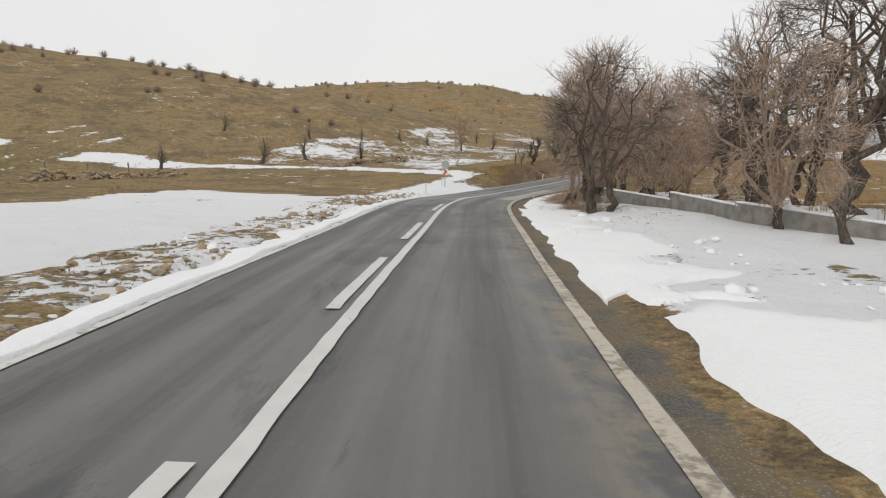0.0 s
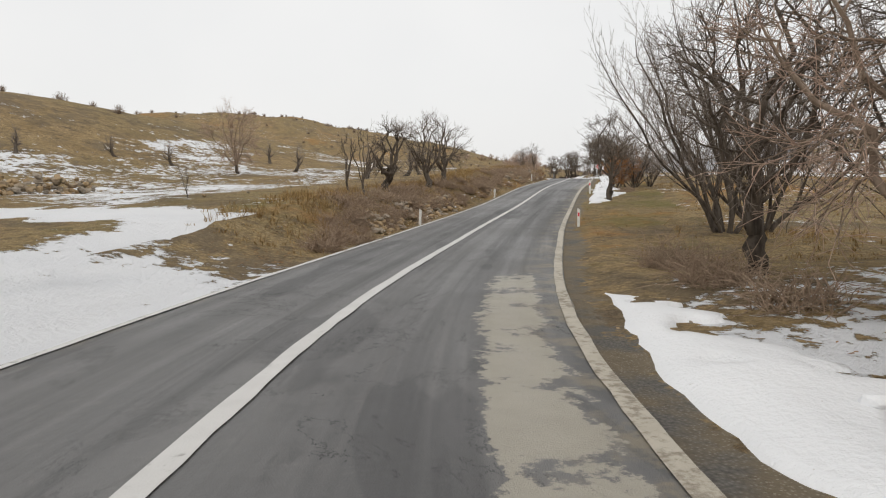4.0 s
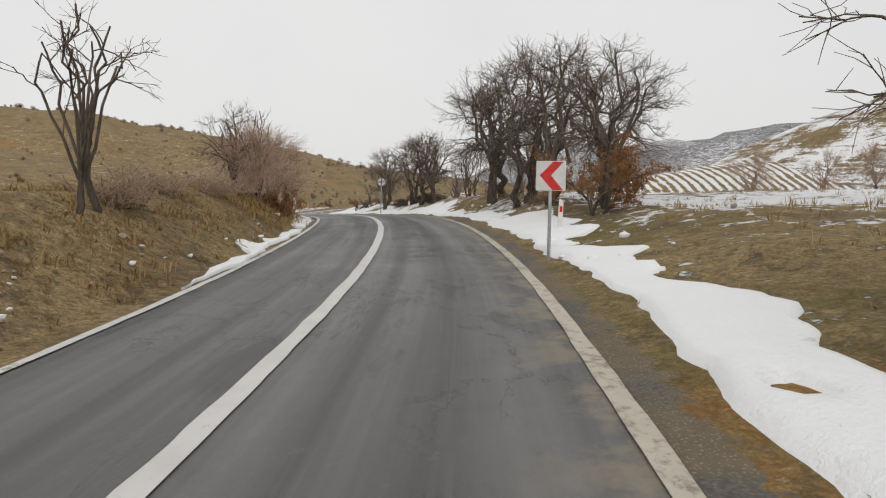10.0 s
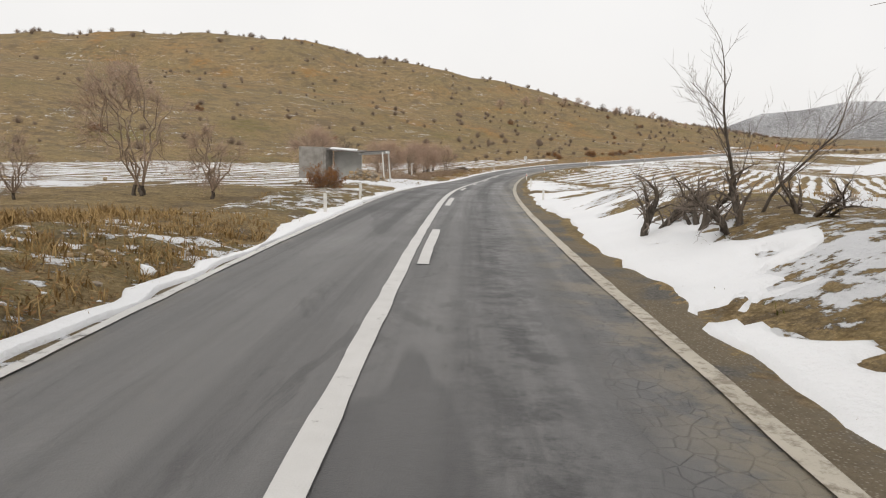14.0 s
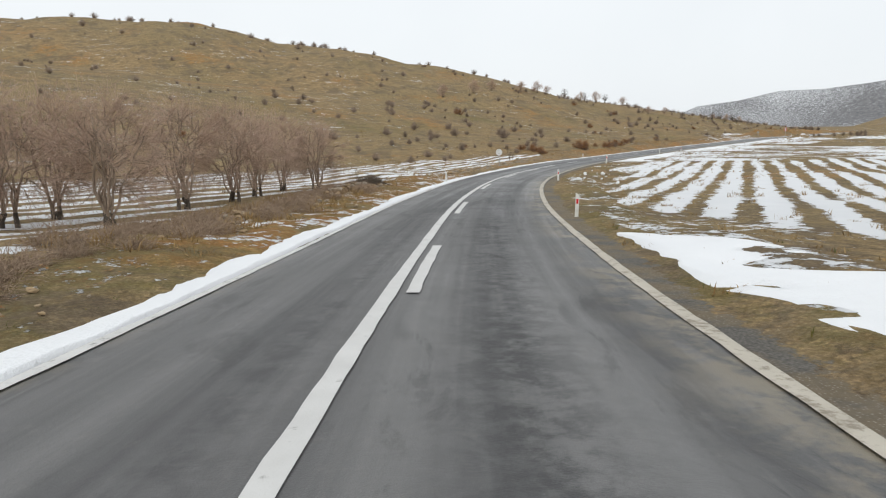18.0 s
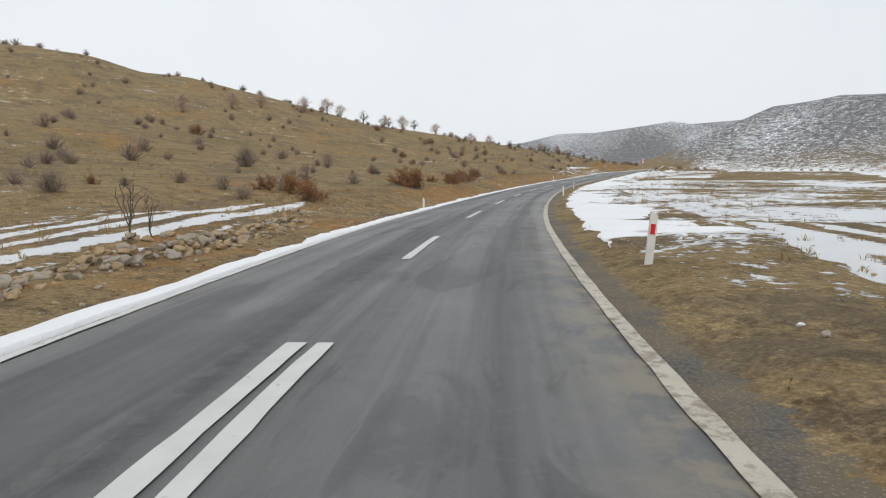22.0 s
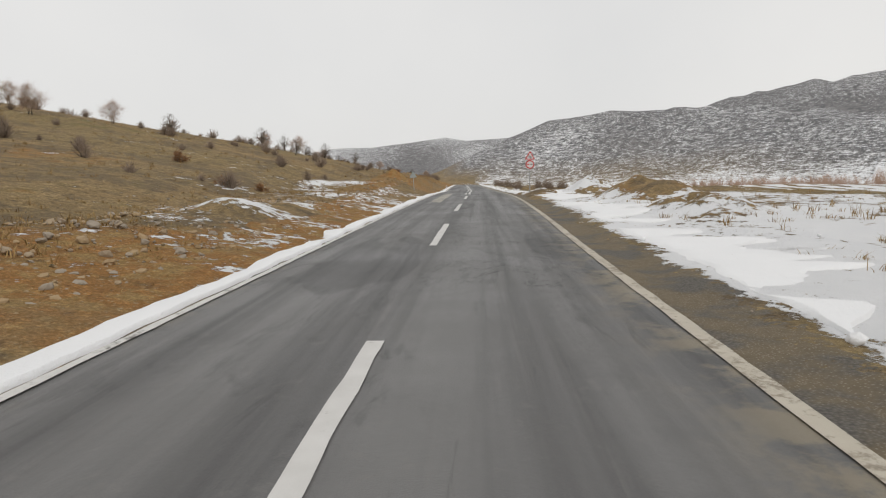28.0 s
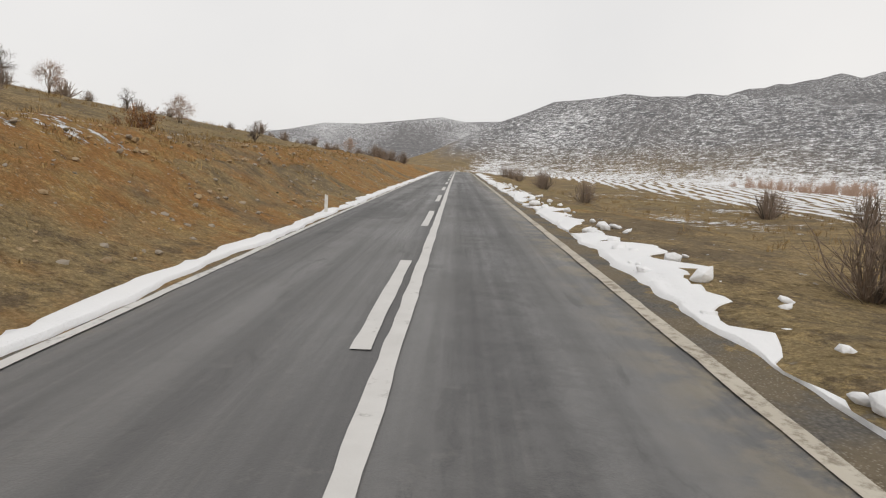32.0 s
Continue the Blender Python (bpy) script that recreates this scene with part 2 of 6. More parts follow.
def asphalt_material():
    m = Mat("worn_asphalt", 0.6, spec=0.5)
    a, w = m.attr("lane"), m.attr("wear")
    n1, n2, g = m.noise(0.35, 5, 0.6), m.noise(2.2, 6, 0.65), m.noise(70, 3, 0.75)
    cells = m.voronoi(7.5, "DISTANCE_TO_EDGE")
    spots = m.noise(0.12, 3)
    world_pos = m.pos
    course = m.n.new("ShaderNodeAttribute")
    course.attribute_name = "course"
    m.pos = course.outputs["Vector"]
    wide = m.noise(1.0, 5, 0.6, (0.035, 1.5, 1))
    fine = m.noise(1.0, 5, 0.65, (0.16, 7.0, 1))
    smear = m.noise(1.0, 6, 0.7, (0.35, 1.4, 1), 0.8)
    patch = m.noise(1.0, 3, 0.5, (0.12, 0.5, 1), 0.3)
    crack = m.noise(1.0, 8, 0.7, (0.28, 0.45, 1), 0.6)
    m.pos = world_pos
    c = m.mix(m.step(n1, 0.3, 0.7), (0.092, 0.091, 0.091), (0.125, 0.123, 0.121))
    c = m.mix(m.math("MULTIPLY", m.step(wide, 0.42, 0.66), 0.7), c, (0.165, 0.162, 0.158))
    c = m.mix(m.math("MULTIPLY", m.step(wide, 0.46, 0.34), 0.6), c, (0.062, 0.061, 0.062))
    c = m.mix(m.math("MULTIPLY", m.step(fine, 0.52, 0.70), 0.45), c, (0.17, 0.165, 0.158))
    c = m.mix(m.math("MULTIPLY", a[0], m.math("MULTIPLY", m.step(n2, 0.2, 0.6), 0.6)), c, (0.175, 0.172, 0.168))
    c = m.mix(m.math("MULTIPLY", m.step(smear, 0.57, 0.64), 0.5), c, (0.058, 0.057, 0.057))
    c = m.mix(m.math("MULTIPLY", m.step(m.noise(5.0, 6, 0.8), 0.56, 0.66), 0.35), c, (0.19, 0.182, 0.17))
    c = m.mix(m.math("MULTIPLY", a[2], m.step(m.noise(3.4, 6, 0.75), 0.40, 0.60)), c, (0.045, 0.044, 0.045))
    c = m.mix(m.math("MULTIPLY", m.step(g, 0.58, 0.8), 0.55), c, (0.23, 0.225, 0.215))
    # broken surface, cracks, silt
    broken = m.math("MULTIPLY", w[0], m.step(n2, 0.42, 0.52))
    c = m.mix(m.math("MULTIPLY", broken, 0.75), c, m.mix(n2, (0.20, 0.195, 0.185), (0.10, 0.098, 0.096)))
    c = m.mix(m.math("MULTIPLY", m.math("MULTIPLY", w[0], m.step(n2, 0.46, 0.54)), m.math("MULTIPLY", m.step(cells, 0.035, 0.012), 0.7)), c, (0.035, 0.035, 0.036))
    c = m.mix(m.math("MULTIPLY", m.step(patch, 0.60, 0.615), 0.55), c, (0.060, 0.059, 0.060))
    c = m.mix(m.math("MULTIPLY", m.step(m.math("ABSOLUTE", m.math("SUBTRACT", crack, 0.5)), 0.0045, 0.0015), m.step(spots, 0.5, 0.58)), c, (0.035, 0.035, 0.036))
    c = m.mix(m.math("MULTIPLY", a[1], m.step(m.noise(1.6, 6, 0.7), 0.44, 0.6)), c, (0.25, 0.215, 0.155))
    silt = m.step(m.math("ADD", w[1], m.math("MULTIPLY", m.math("SUBTRACT", m.noise(1.9, 7, 0.75), 0.5), 1.5)), 0.47, 0.56)
    c = m.mix(m.math("MULTIPLY", silt, 0.9), c, m.mix(n2, (0.30, 0.275, 0.225), (0.46, 0.425, 0.35)))
    m.color(c)
    m.rough(m.math("ADD", m.math("ADD", m.math("MULTIPLY", m.step(wide, 0.36, 0.62), -0.18), m.math("MULTIPLY", m.step(n1, 0.35, 0.65), 0.16)), 0.62))
    m.bump(m.math("ADD", m.math("ADD", g, m.math("MULTIPLY", m.noise(14, 4), 0.7)), m.math("MULTIPLY", m.math("MULTIPLY", w[0], m.step(cells, 0.0, 0.06)), 1.2)), 0.012, 0.7)
    return m.m


def paint_material(name, dirt, sand=((0.52, 0.51, 0.49), (0.68, 0.67, 0.65), (0.17, 0.16, 0.145))):
    m = Mat(name, 0.7, spec=0.3)
    w = m.step(m.math("ADD", m.noise(9, 6, 0.7), m.math("MULTIPLY", m.noise(1.2, 3), 0.5)), dirt, dirt + 0.2)
    c = m.mix(m.noise(3, 4), sand[0], sand[1])
    m.color(m.mix(w, c, sand[2]))
    m.bump(m.noise(60, 3), 0.006)
    return m.m


def snow_material():
    m = Mat("old_snow", 0.75, spec=0.3)
    m.b.inputs["Subsurface Weight"].default_value = 0.0
    n = m.noise(3.0, 6, 0.7)
    c = m.mix(m.noise(0.7, 4), (0.76, 0.77, 0.785), (0.87, 0.875, 0.88))
    c = m.mix(m.step(m.noise(11, 5, 0.7), 0.66, 0.78), c, (0.42, 0.37, 0.30))
    m.color(c)
    m.bump(m.math("ADD", n, m.math("MULTIPLY", m.noise(22, 4), 0.4)), 0.07, 0.6)
    return m.m


def bark_material(name, dark, light, scale=9.0):
    m = Mat(name, 0.95, spec=0.1).obj()
    n = m.noise(scale, 5, 0.6, (1, 1, 0.25))
    c = m.mix(m.step(n, 0.3, 0.72), dark, light)
    m.color(m.mix(m.math("MULTIPLY", m.rand(), 0.35), c, dark))
    m.bump(n, 0.03, 0.8)
    return m.m


M_GROUND = ground_material("winter_ground")
M_VERGE = ground_material("gravel_verge", True)
M_ASPHALT = asphalt_material()
M_PAINT = paint_material("worn_white_line", 0.86)
M_PAINT_OLD = paint_material("dirty_edge_line", 0.80)
M_PAINT_SANDY = paint_material("sanded_edge_line", 0.72, ((0.40, 0.36, 0.29), (0.56, 0.52, 0.44), (0.25, 0.215, 0.165)))
M_SNOW = snow_material()
M_BARK = bark_material("grey_brown_bark", (0.05, 0.041, 0.034), (0.16, 0.135, 0.11))
M_LIMB = bark_material("limb_bark", (0.075, 0.06, 0.048), (0.19, 0.155, 0.12), 14)
M_TWIG = bark_material("twig_bark", (0.17, 0.138, 0.115), (0.31, 0.262, 0.222), 20)
M_TWIG_RED = bark_material("red_twig_bark", (0.38, 0.265, 0.20), (0.56, 0.42, 0.33), 20)
M_LIMB_TAN = bark_material("tan_limb_bark", (0.21, 0.155, 0.115), (0.42, 0.33, 0.25), 14)
M_BUSH = bark_material("bush_twig_bark", (0.20, 0.15, 0.115), (0.37, 0.30, 0.24), 20)
M_LEAF = plain("dead_oak_leaf", (0.20, 0.085, 0.03), (0.33, 0.16, 0.06), 3.0, local=False)


# ---- the road's line ----
def spline(p, step):
    """A smooth curve through the points, sampled evenly."""
    p = np.array(p, float)
    q = np.vstack([2 * p[0] - p[1], p, 2 * p[-1] - p[-2]])
    out = []
    for i in range(1, len(q) - 2):
        u = np.linspace(0, 1, 24, endpoint=False)[:, None]
        a, b, c, d = q[i - 1], q[i], q[i + 1], q[i + 2]
        out.append(0.5 * (2 * b + (c - a) * u + (2 * a - 5 * b + 4 * c - d) * u ** 2 + (3 * b - a - 3 * c + d) * u ** 3))
    c = np.vstack(out + [p[-1:]])
    s = np.concatenate([[0], np.cumsum(np.hypot(*np.diff(c[:, :2], axis=0).T))])
    e = np.arange(0, s[-1], step)
    return np.column_stack([np.interp(e, s, c[:, k]) for k in range(3)])


STEP = 0.5
LINE = spline(ROAD, STEP)
# s counts metres along the road from where the walk begins
S_ZERO = int(np.hypot(LINE[:, 0] - -2.15, LINE[:, 1] - 0.16).argmin())
S_ALL = (np.arange(len(LINE)) - S_ZERO) * STEP
_t = np.gradient(LINE[:, :2], axis=0)
_t /= np.hypot(_t[:, 0], _t[:, 1])[:, None]
NORMAL = np.column_stack([_t[:, 1], -_t[:, 0]])  # to the right of the road


def on_road(s, d, dz=0.0):
    """The place s metres along the road and d metres to the right of its middle."""
    s, d = np.asarray(s, float), np.asarray(d, float)
    p = np.column_stack([np.interp(s, S_ALL, LINE[:, k]) for k in range(3)])
    n = np.column_stack([np.interp(s, S_ALL, NORMAL[:, k]) for k in range(2)])
    p[:, :2] += n * d[:, None]
    p[:, 2] += dz
    return p


def road_coords(x, y):
    """For places x, y: metres along the road, metres to the right of it, and the road's height there."""
    k = LINE[::4]
    s = np.empty(len(x))
    d = np.empty(len(x))
    for i in range(0, len(x), 20000):
        a, b = x[i:i + 20000], y[i:i + 20000]
        j = np.clip(((a[:, None] - k[:, 0]) ** 2 + (b[:, None] - k[:, 1]) ** 2).argmin(1) * 4, 0, len(LINE) - 1)
        rx, ry = a - LINE[j, 0], b - LINE[j, 1]
        n = NORMAL[j]
        along = np.clip(-rx * n[:, 1] + ry * n[:, 0], -3, 3)
        s[i:i + 20000] = S_ALL[j] + along
        side = np.sign(rx * n[:, 0] + ry * n[:, 1])
        d[i:i + 20000] = np.where(np.abs(along) < 2.9, rx * n[:, 0] + ry * n[:, 1], side * np.hypot(rx, ry))
    return s, d, np.interp(s, S_ALL, LINE[:, 2])


def lump(x, y, scale, seed=0.0):
    """Smooth value noise, -1 to 1, over arrays."""
    x, y = np.asarray(x) / scale + 37.3 + seed * 11.7, np.asarray(y) / scale + 91.1 - seed * 5.3
    xi, yi = np.floor(x), np.floor(y)
    fx, fy = x - xi, y - yi
    fx, fy = fx * fx * (3 - 2 * fx), fy * fy * (3 - 2 * fy)

    def h(a, b):
        v = np.sin(a * 127.1 + b * 311.7 + seed * 17.0) * 43758.5453
        return (v - np.floor(v)) * 2 - 1

    return (h(xi, yi) * (1 - fx) + h(xi + 1, yi) * fx) * (1 - fy) + (h(xi, yi + 1) * (1 - fx) + h(xi + 1, yi + 1) * fx) * fy


def ease(x, lo, hi):
    t = np.clip((np.asarray(x, float) - lo) / (hi - lo), 0, 1)
    return t * t * (3 - 2 * t)


def table(s, *pairs):
    return np.interp(s, [p[0] for p in pairs], [p[1] for p in pairs])


def soft_table(s, *pairs):
    """The same with its corners rounded over some metres."""
    return sum(table(np.asarray(s, float) + q, *pairs) for q in (-7, -4.5, -2, 0, 2, 4.5, 7)) / 7


def edge_left(s):
    return soft_table(s, (-20, 2.34), (0, 2.34), (14, 2.32), (28, 2.35), (42, 2.30), (56, 2.07), (70, 1.82), (84, 1.64), (98, 1.70), (112, 1.70), (126, 1.78), (140, 1.85), (154, 1.97), (168, 2.19), (182, 2.35), (196, 2.25), (210, 1.98), (224, 2.11), (238, 2.12), (252, 2.17), (266, 2.48), (280, 2.62), (294, 2.53), (308, 2.39), (322, 2.33), (336, 2.28), (350, 2.24), (364, 2.18), (378, 2.10), (392, 2.04), (406, 2.12), (420, 2.12), (434, 2.32), (700, 2.2))


def edge_right(s):
    return soft_table(s, (-20, 2.41), (0, 2.41), (14, 2.42), (28, 2.51), (42, 2.71), (56, 2.92), (70, 3.00), (84, 2.87), (98, 2.85), (112, 2.67), (126, 2.89), (140, 2.97), (154, 2.58), (168, 2.33), (182, 2.55), (196, 2.84), (210, 2.98), (224, 2.73), (238, 2.66), (252, 2.80), (266, 2.74), (280, 2.58), (294, 2.57), (308, 2.58), (322, 2.57), (336, 2.73), (350, 2.94), (364, 3.13), (378, 3.25), (392, 3.22), (406, 2.88), (420, 2.72), (434, 2.72), (700, 2.8))


SHOULDER = 0.22  # tarmac outside the edge lines


# crests of the hills: the height at their foot, points along the crest, and how far they reach
RIDGES = (
    (-6, ((-228, 76, 26), (-114, 120, 19), (-70, 124, 15.8), (-57, 124, 14.6), (-43, 125, 13), (-29, 126, 11), (-17, 129, 9)), 95),
    (-6, ((-300, 430, 22), (-56, 440, 32), (-8, 445, 38), (45, 440, 37), (80, 437, 31), (112, 432, 24)), 150),
    (-6, ((176, 190, 6), (207, 178, 19), (225, 160, 33), (260, 120, 48), (330, 20, 60)), 75),
    (-9, ((640, 660, 8), (700, 665, 26), (767, 660, 44), (830, 640, 69), (851, 581, 75), (833, 509, 68), (800, 430, 58), (760, 360, 46), (700, 200, 40)), 260),
    (-9, ((1400, 640, 100), (1300, 524, 138), (1260, 420, 138), (1250, 200, 120)), 480),
    (-9, ((1300, 1950, 55), (1419, 1811, 105), (1520, 1652, 115), (1586, 1508, 123), (1582, 1434, 130), (1576, 1360, 106), (1569, 1284, 70), (1560, 1200, 40)), 420),
    (-9, ((2200, 2050, 140), (2277, 1925, 172), (2340, 1839, 190), (2423, 1713, 184), (2600, 1400, 150)), 700),
)


def ground_height(x, y):
    """Height of the land at arrays x, y."""
    s, d, zr = road_coords(x, y)
    left, right = np.maximum(-d - edge_left(s) - SHOULDER, 0), np.maximum(d - edge_right(s) - SHOULDER, 0)
    wild = 0.06 * lump(x, y, 1.7) + 0.12 * lump(x, y, 5, 1) + 0.3 * lump(x, y, 19, 2) * ease(np.abs(d), 8, 30)
    # banks beside the road
    bank_l = table(s, (-20, 0), (44, 0), (54, 0.8), (64, 1.1), (105, 1.25), (120, 1.3), (150, 0.9), (165, 0.1), (200, 0.2), (235, 0.15), (262, 0.1), (278, 0.5), (300, 1.0), (330, 1.0), (352, 0.7), (372, 0.45), (390, 0.55), (404, 1.2), (420, 2.0), (470, 1.9), (520, 1.0))
    bank_r = table(s, (-20, 0.25), (36, 0.2), (60, 0.1), (95, 0.2), (112, 0.5), (138, 0.75), (172, 0.75), (188, 0.1), (220, -0.1), (240, -0.2), (285, 0.1), (345, -0.05), (385, 0.2), (398, 0.25), (412, -0.2), (470, -0.5))
    reach = table(s, (50, 4.6), (60, 2.8), (160, 2.8), (175, 4.6))
    z = bank_l * ease(left / reach, 0.08, 1.0) + bank_r * ease(right / table(s, (110, 6.0), (135, 3.2), (175, 3.2), (190, 6.0)), 0.17, 1.0)
    # the long brown hill
    foot = table(s, (0, 150), (60, 140), (120, 110), (190, 62), (215, 48), (240, 24), (262, 14), (280, 6), (300, 5), (700, 5))
    q = np.maximum(left - foot, 0)
    near = table(s, (200, 0.10), (300, 0.10), (345, 0.13), (385, 0.18), (405, 0.235), (450, 0.21), (560, 0.16), (700, 0.1))
    slope = np.minimum(q, 28) * near + np.maximum(q - 28, 0) * table(s, (150, 0.20), (300, 0.225), (380, 0.21), (470, 0.2), (600, 0.12))
    z += 44 * (1 - np.exp(-slope / 44)) * ease(q, 0, 6) * ease(s, 100, 190) * table(s, (400, 1.0), (470, 0.85), (540, 0.6), (620, 0.35), (700, 0.2))

    def ridge(top, points, width):
        best = np.full(len(x), -99.0)
        for (ax, ay, az), (bx, by, bz) in zip(points, points[1:]):
            ex, ey = bx - ax, by - ay
            u = np.clip(((x - ax) * ex + (y - ay) * ey) / (ex * ex + ey * ey), 0, 1)
            tall = np.clip((az + (bz - az) * u - top) / (max(p[2] for p in points) - top), 0.05, 1)
            r = np.hypot(x - ax - u * ex, y - ay - u * ey) / (width * (tall ** 0.8 if width > 200 else 1.0))
            best = np.maximum(best, top + (az + (bz - az) * u - top) * (1 - ease(r, 0, 1)))
        return best

    land = zr + z
    rough = 1 + 0.05 * lump(x, y, 31, 3) + 0.03 * lump(x, y, 11, 4)
    away = ease(np.maximum(left, right), 6, 40)
    for top, points, width in RIDGES:
        land = np.where(away > 0, np.maximum(land, ridge(top, points, width) * rough * away + land * (1 - away)), land)
    land += -4.0 * ease(right, 20, 120) * ease(s, 180, 330) * (land < zr + 3)
    z = land - zr
    base = zr + z + wild * ease(np.maximum(left, right), 0.0, 3.0)
    off = np.maximum(left, right)
    return np.where(off <= 0.0, zr - 0.25, base - 0.14 * (1 - ease(off, 0.0, 0.8))), s, d


LAND = []  # the sheet's columns, rows and heights, once it is built


def at_ground(x, y):
    """Height of the built sheet at one place."""
    xs, ys, zz = LAND
    i, j = min(max(int(np.searchsorted(xs, x)) - 1, 0), len(xs) - 2), min(max(int(np.searchsorted(ys, y)) - 1, 0), len(ys) - 2)
    u, v = (x - xs[i]) / (xs[i + 1] - xs[i]), (y - ys[j]) / (ys[j + 1] - ys[j])
    return float((zz[j, i] * (1 - u) + zz[j, i + 1] * u) * (1 - v) + (zz[j + 1, i] * (1 - u) + zz[j + 1, i + 1] * u) * v)


def mesh_from(name, verts, faces, material, smooth=True):
    me = bpy.data.meshes.new(name)
    me.from_pydata([tuple(v) for v in np.asarray(verts, float).tolist()], [], faces if isinstance(faces, list) else faces.tolist())
    me.materials.append(material)
    if smooth:
        me.polygons.foreach_set("use_smooth", np.ones(len(me.polygons), bool))
    me.update()
    return me


def grid_faces(rows, cols):
    i = np.arange(rows - 1)[:, None] * cols + np.arange(cols - 1)[None]
    return np.stack([i, i + 1, i + cols + 1, i + cols], -1).reshape(-1, 4)


def set_color(me, name, rgb):
    a = me.color_attributes.new(name, "FLOAT_COLOR", "POINT")
    a.data.foreach_set("color", np.column_stack([rgb, np.ones(len(rgb))]).astype(np.float32).ravel())


# ---- the land: one sheet to the horizon ----
def axis(lo, hi, step, far):
    v = list(np.arange(lo, hi + 0.01, step))
    for sign in (-1, 1):
        p, g = (lo if sign < 0 else hi), step
        while abs(p) < far:
            g *= 1.13
            p += sign * g
            v.append(p)
    return np.array(sorted(v))


def cover_of(x, y, s, d, z):
    """How much snow, bare soil and green lies at each place."""
    left, right = -d - edge_left(s) - SHOULDER, d - edge_right(s) - SHOULDER
    snow = np.full(len(x), 0.18)
    soil = np.zeros(len(x))
    green = 0.25 + 0.25 * lump(x, y, 14, 5)
    rows = 0.5 + 0.5 * np.sin((d + 0.25 * lump(x, y, 6, 4) * 4) * 2 * math.pi / 2.6)
    # right of the road, stretch by stretch
    snow = np.where((right > 0) & (s < 54), 0.85 - 0.3 * ease(s, 38, 50) + 0.15 * lump(x, y, 4, 2), snow)
    snow = np.where((right > 0) & (s >= 54) & (s < 108), 0.22 + 0.12 * lump(x, y, 9, 6), snow)
    snow = np.where((right > 0) & (s >= 108) & (s < 165), 0.62 + 0.2 * lump(x, y, 7, 6), snow)
    field_r = ((right > table(s, (214, 6), (222, 2.4), (240, 3.4), (262, 5))) & (s >= 214) & (s < 262)) | ((right > 7) & (s >= 150) & (s < 250))
    snow = np.where(field_r, 0.62 - 0.4 * (lump(x, y, 11, 3) > 0.4), snow)
    soil = np.where(field_r & (lump(x, y, 11, 3) > 0.25), 0.5, soil)
    snow = np.where((right > 0) & (right <= 9) & (s >= 165) & (s < 200), 0.78, snow)
    snow = np.where((right > 0) & (right <= table(s, (200, 10), (214, 6), (222, 2.4), (240, 3.4), (262, 5))) & (s >= 200) & (s < 252), 0.3 + 0.2 * lump(x, y, 6, 7), snow)
    snow = np.where((right > 0) & (s >= 252) & (s < 345), 0.50 + 0.35 * lump(x, y, 5, 8) + 0.15 * (right < 9), snow)
    snow = np.where((right > 34) & (s >= 300) & (right < 100), 0.86, snow)
    snow = np.where((right > 0) & (right <= 34) & (s >= 345), 0.22 + 0.2 * lump(x, y, 6, 8), snow)
    snow = np.where((right > 16) & (s >= 380), 0.70, snow)
    soil = np.where((right > 0) & (right < 40) & (s >= 48) & (s < 114), 0.42 + 0.3 * lump(x, y, 6, 3), soil)
    # left of the road
    snow = np.where((left > 0) & (left < 12) & (s < 34), 0.88, snow)
    snow = np.where((left >= 12) & (s < 60), 0.12, snow)
    snow = np.where((left > 8) & (left < 30) & (s >= 48) & (s < 135), 0.34 + 0.25 * lump(x, y, 8, 9), snow)
    snow = np.where((left > 10) & (left < 40) & (s >= 135) & (s < 180), 0.42 + 0.2 * rows, snow)
    snow = np.where((left > np.where(s > 232, 2.6, 5)) & (left < table(s, (180, 60), (215, 46), (240, 23), (262, 13), (280, 5))) & (s >= 180) & (s < 280), 0.55 + 0.12 * lump(x, y, 9, 3), snow)
    snow = np.where((left > 0) & (left < 6) & (s >= 186) & (s < 204), 0.85, snow)
    snow = np.where((left > 0) & (left < 4) & (s >= 38) & (s < 54), 0.8, snow)
    snow = np.where((left > 1.5) & (left < 9) & (s >= 384) & (s < 402), 0.42 + 0.3 * lump(x, y, 3.5, 5), snow)
    hillside = (left > table(s, (0, 150), (120, 110), (190, 62), (215, 47), (240, 24), (262, 14), (280, 5))) & (s > 120)
    snow = np.where(hillside, 0.17 + 0.08 * lump(x, y, 12, 3), snow)
    green = np.where(hillside & (left < 60), green + 0.1, green)
    soil = np.where(hillside & (s > 262), table(s, (262, 0.2), (300, 0.35), (385, 0.33), (402, 0.08), (600, 0.08)) + 0.25 * lump(x, y, 9, 5), soil)
    # the cut bank of red earth
    soil = np.where((left > 0) & (left < 5.5) & (s > 300), table(s, (300, 0.46), (380, 0.5), (400, 0.66)) + 0.35 * lump(x, y, 7, 2), soil)
    soil = np.where((left > 0) & (left < 4) & (s > 215) & (s <= 300), 0.45 + 0.3 * lump(x, y, 6, 2), soil)
    soil = np.where((right > 8) & (right < 25) & (s > 335) & (s < 420), 0.35, soil)
    # distance: scrub with patches of snow; beyond x 1000 extra snow imitates pale haze
    far = (x > 330) & (right > 60)
    snow = np.where(far & (z > 0), 0.36 + 0.12 * lump(x, y, 60, 1), snow)
    snow = np.where((x > 1000) & (z > 5), 0.34 + 0.32 * lump(x, y, 160, 2), snow)
    hill_r = (right > 50) & (s < 225)
    snow = np.where(hill_r, 0.45 + 0.2 * lump(x, y, 22, 2), snow)
    snow = np.where((right > 26) & (right <= 50) & (s >= 60) & (s < 150), 0.42 + 0.3 * lump(x, y, 9, 2), snow)
    snow = np.where((left > 1.2) & (left < 7) & (s >= 361) & (s < 380), 0.44 + 0.3 * lump(x, y, 3.0, 6), snow)
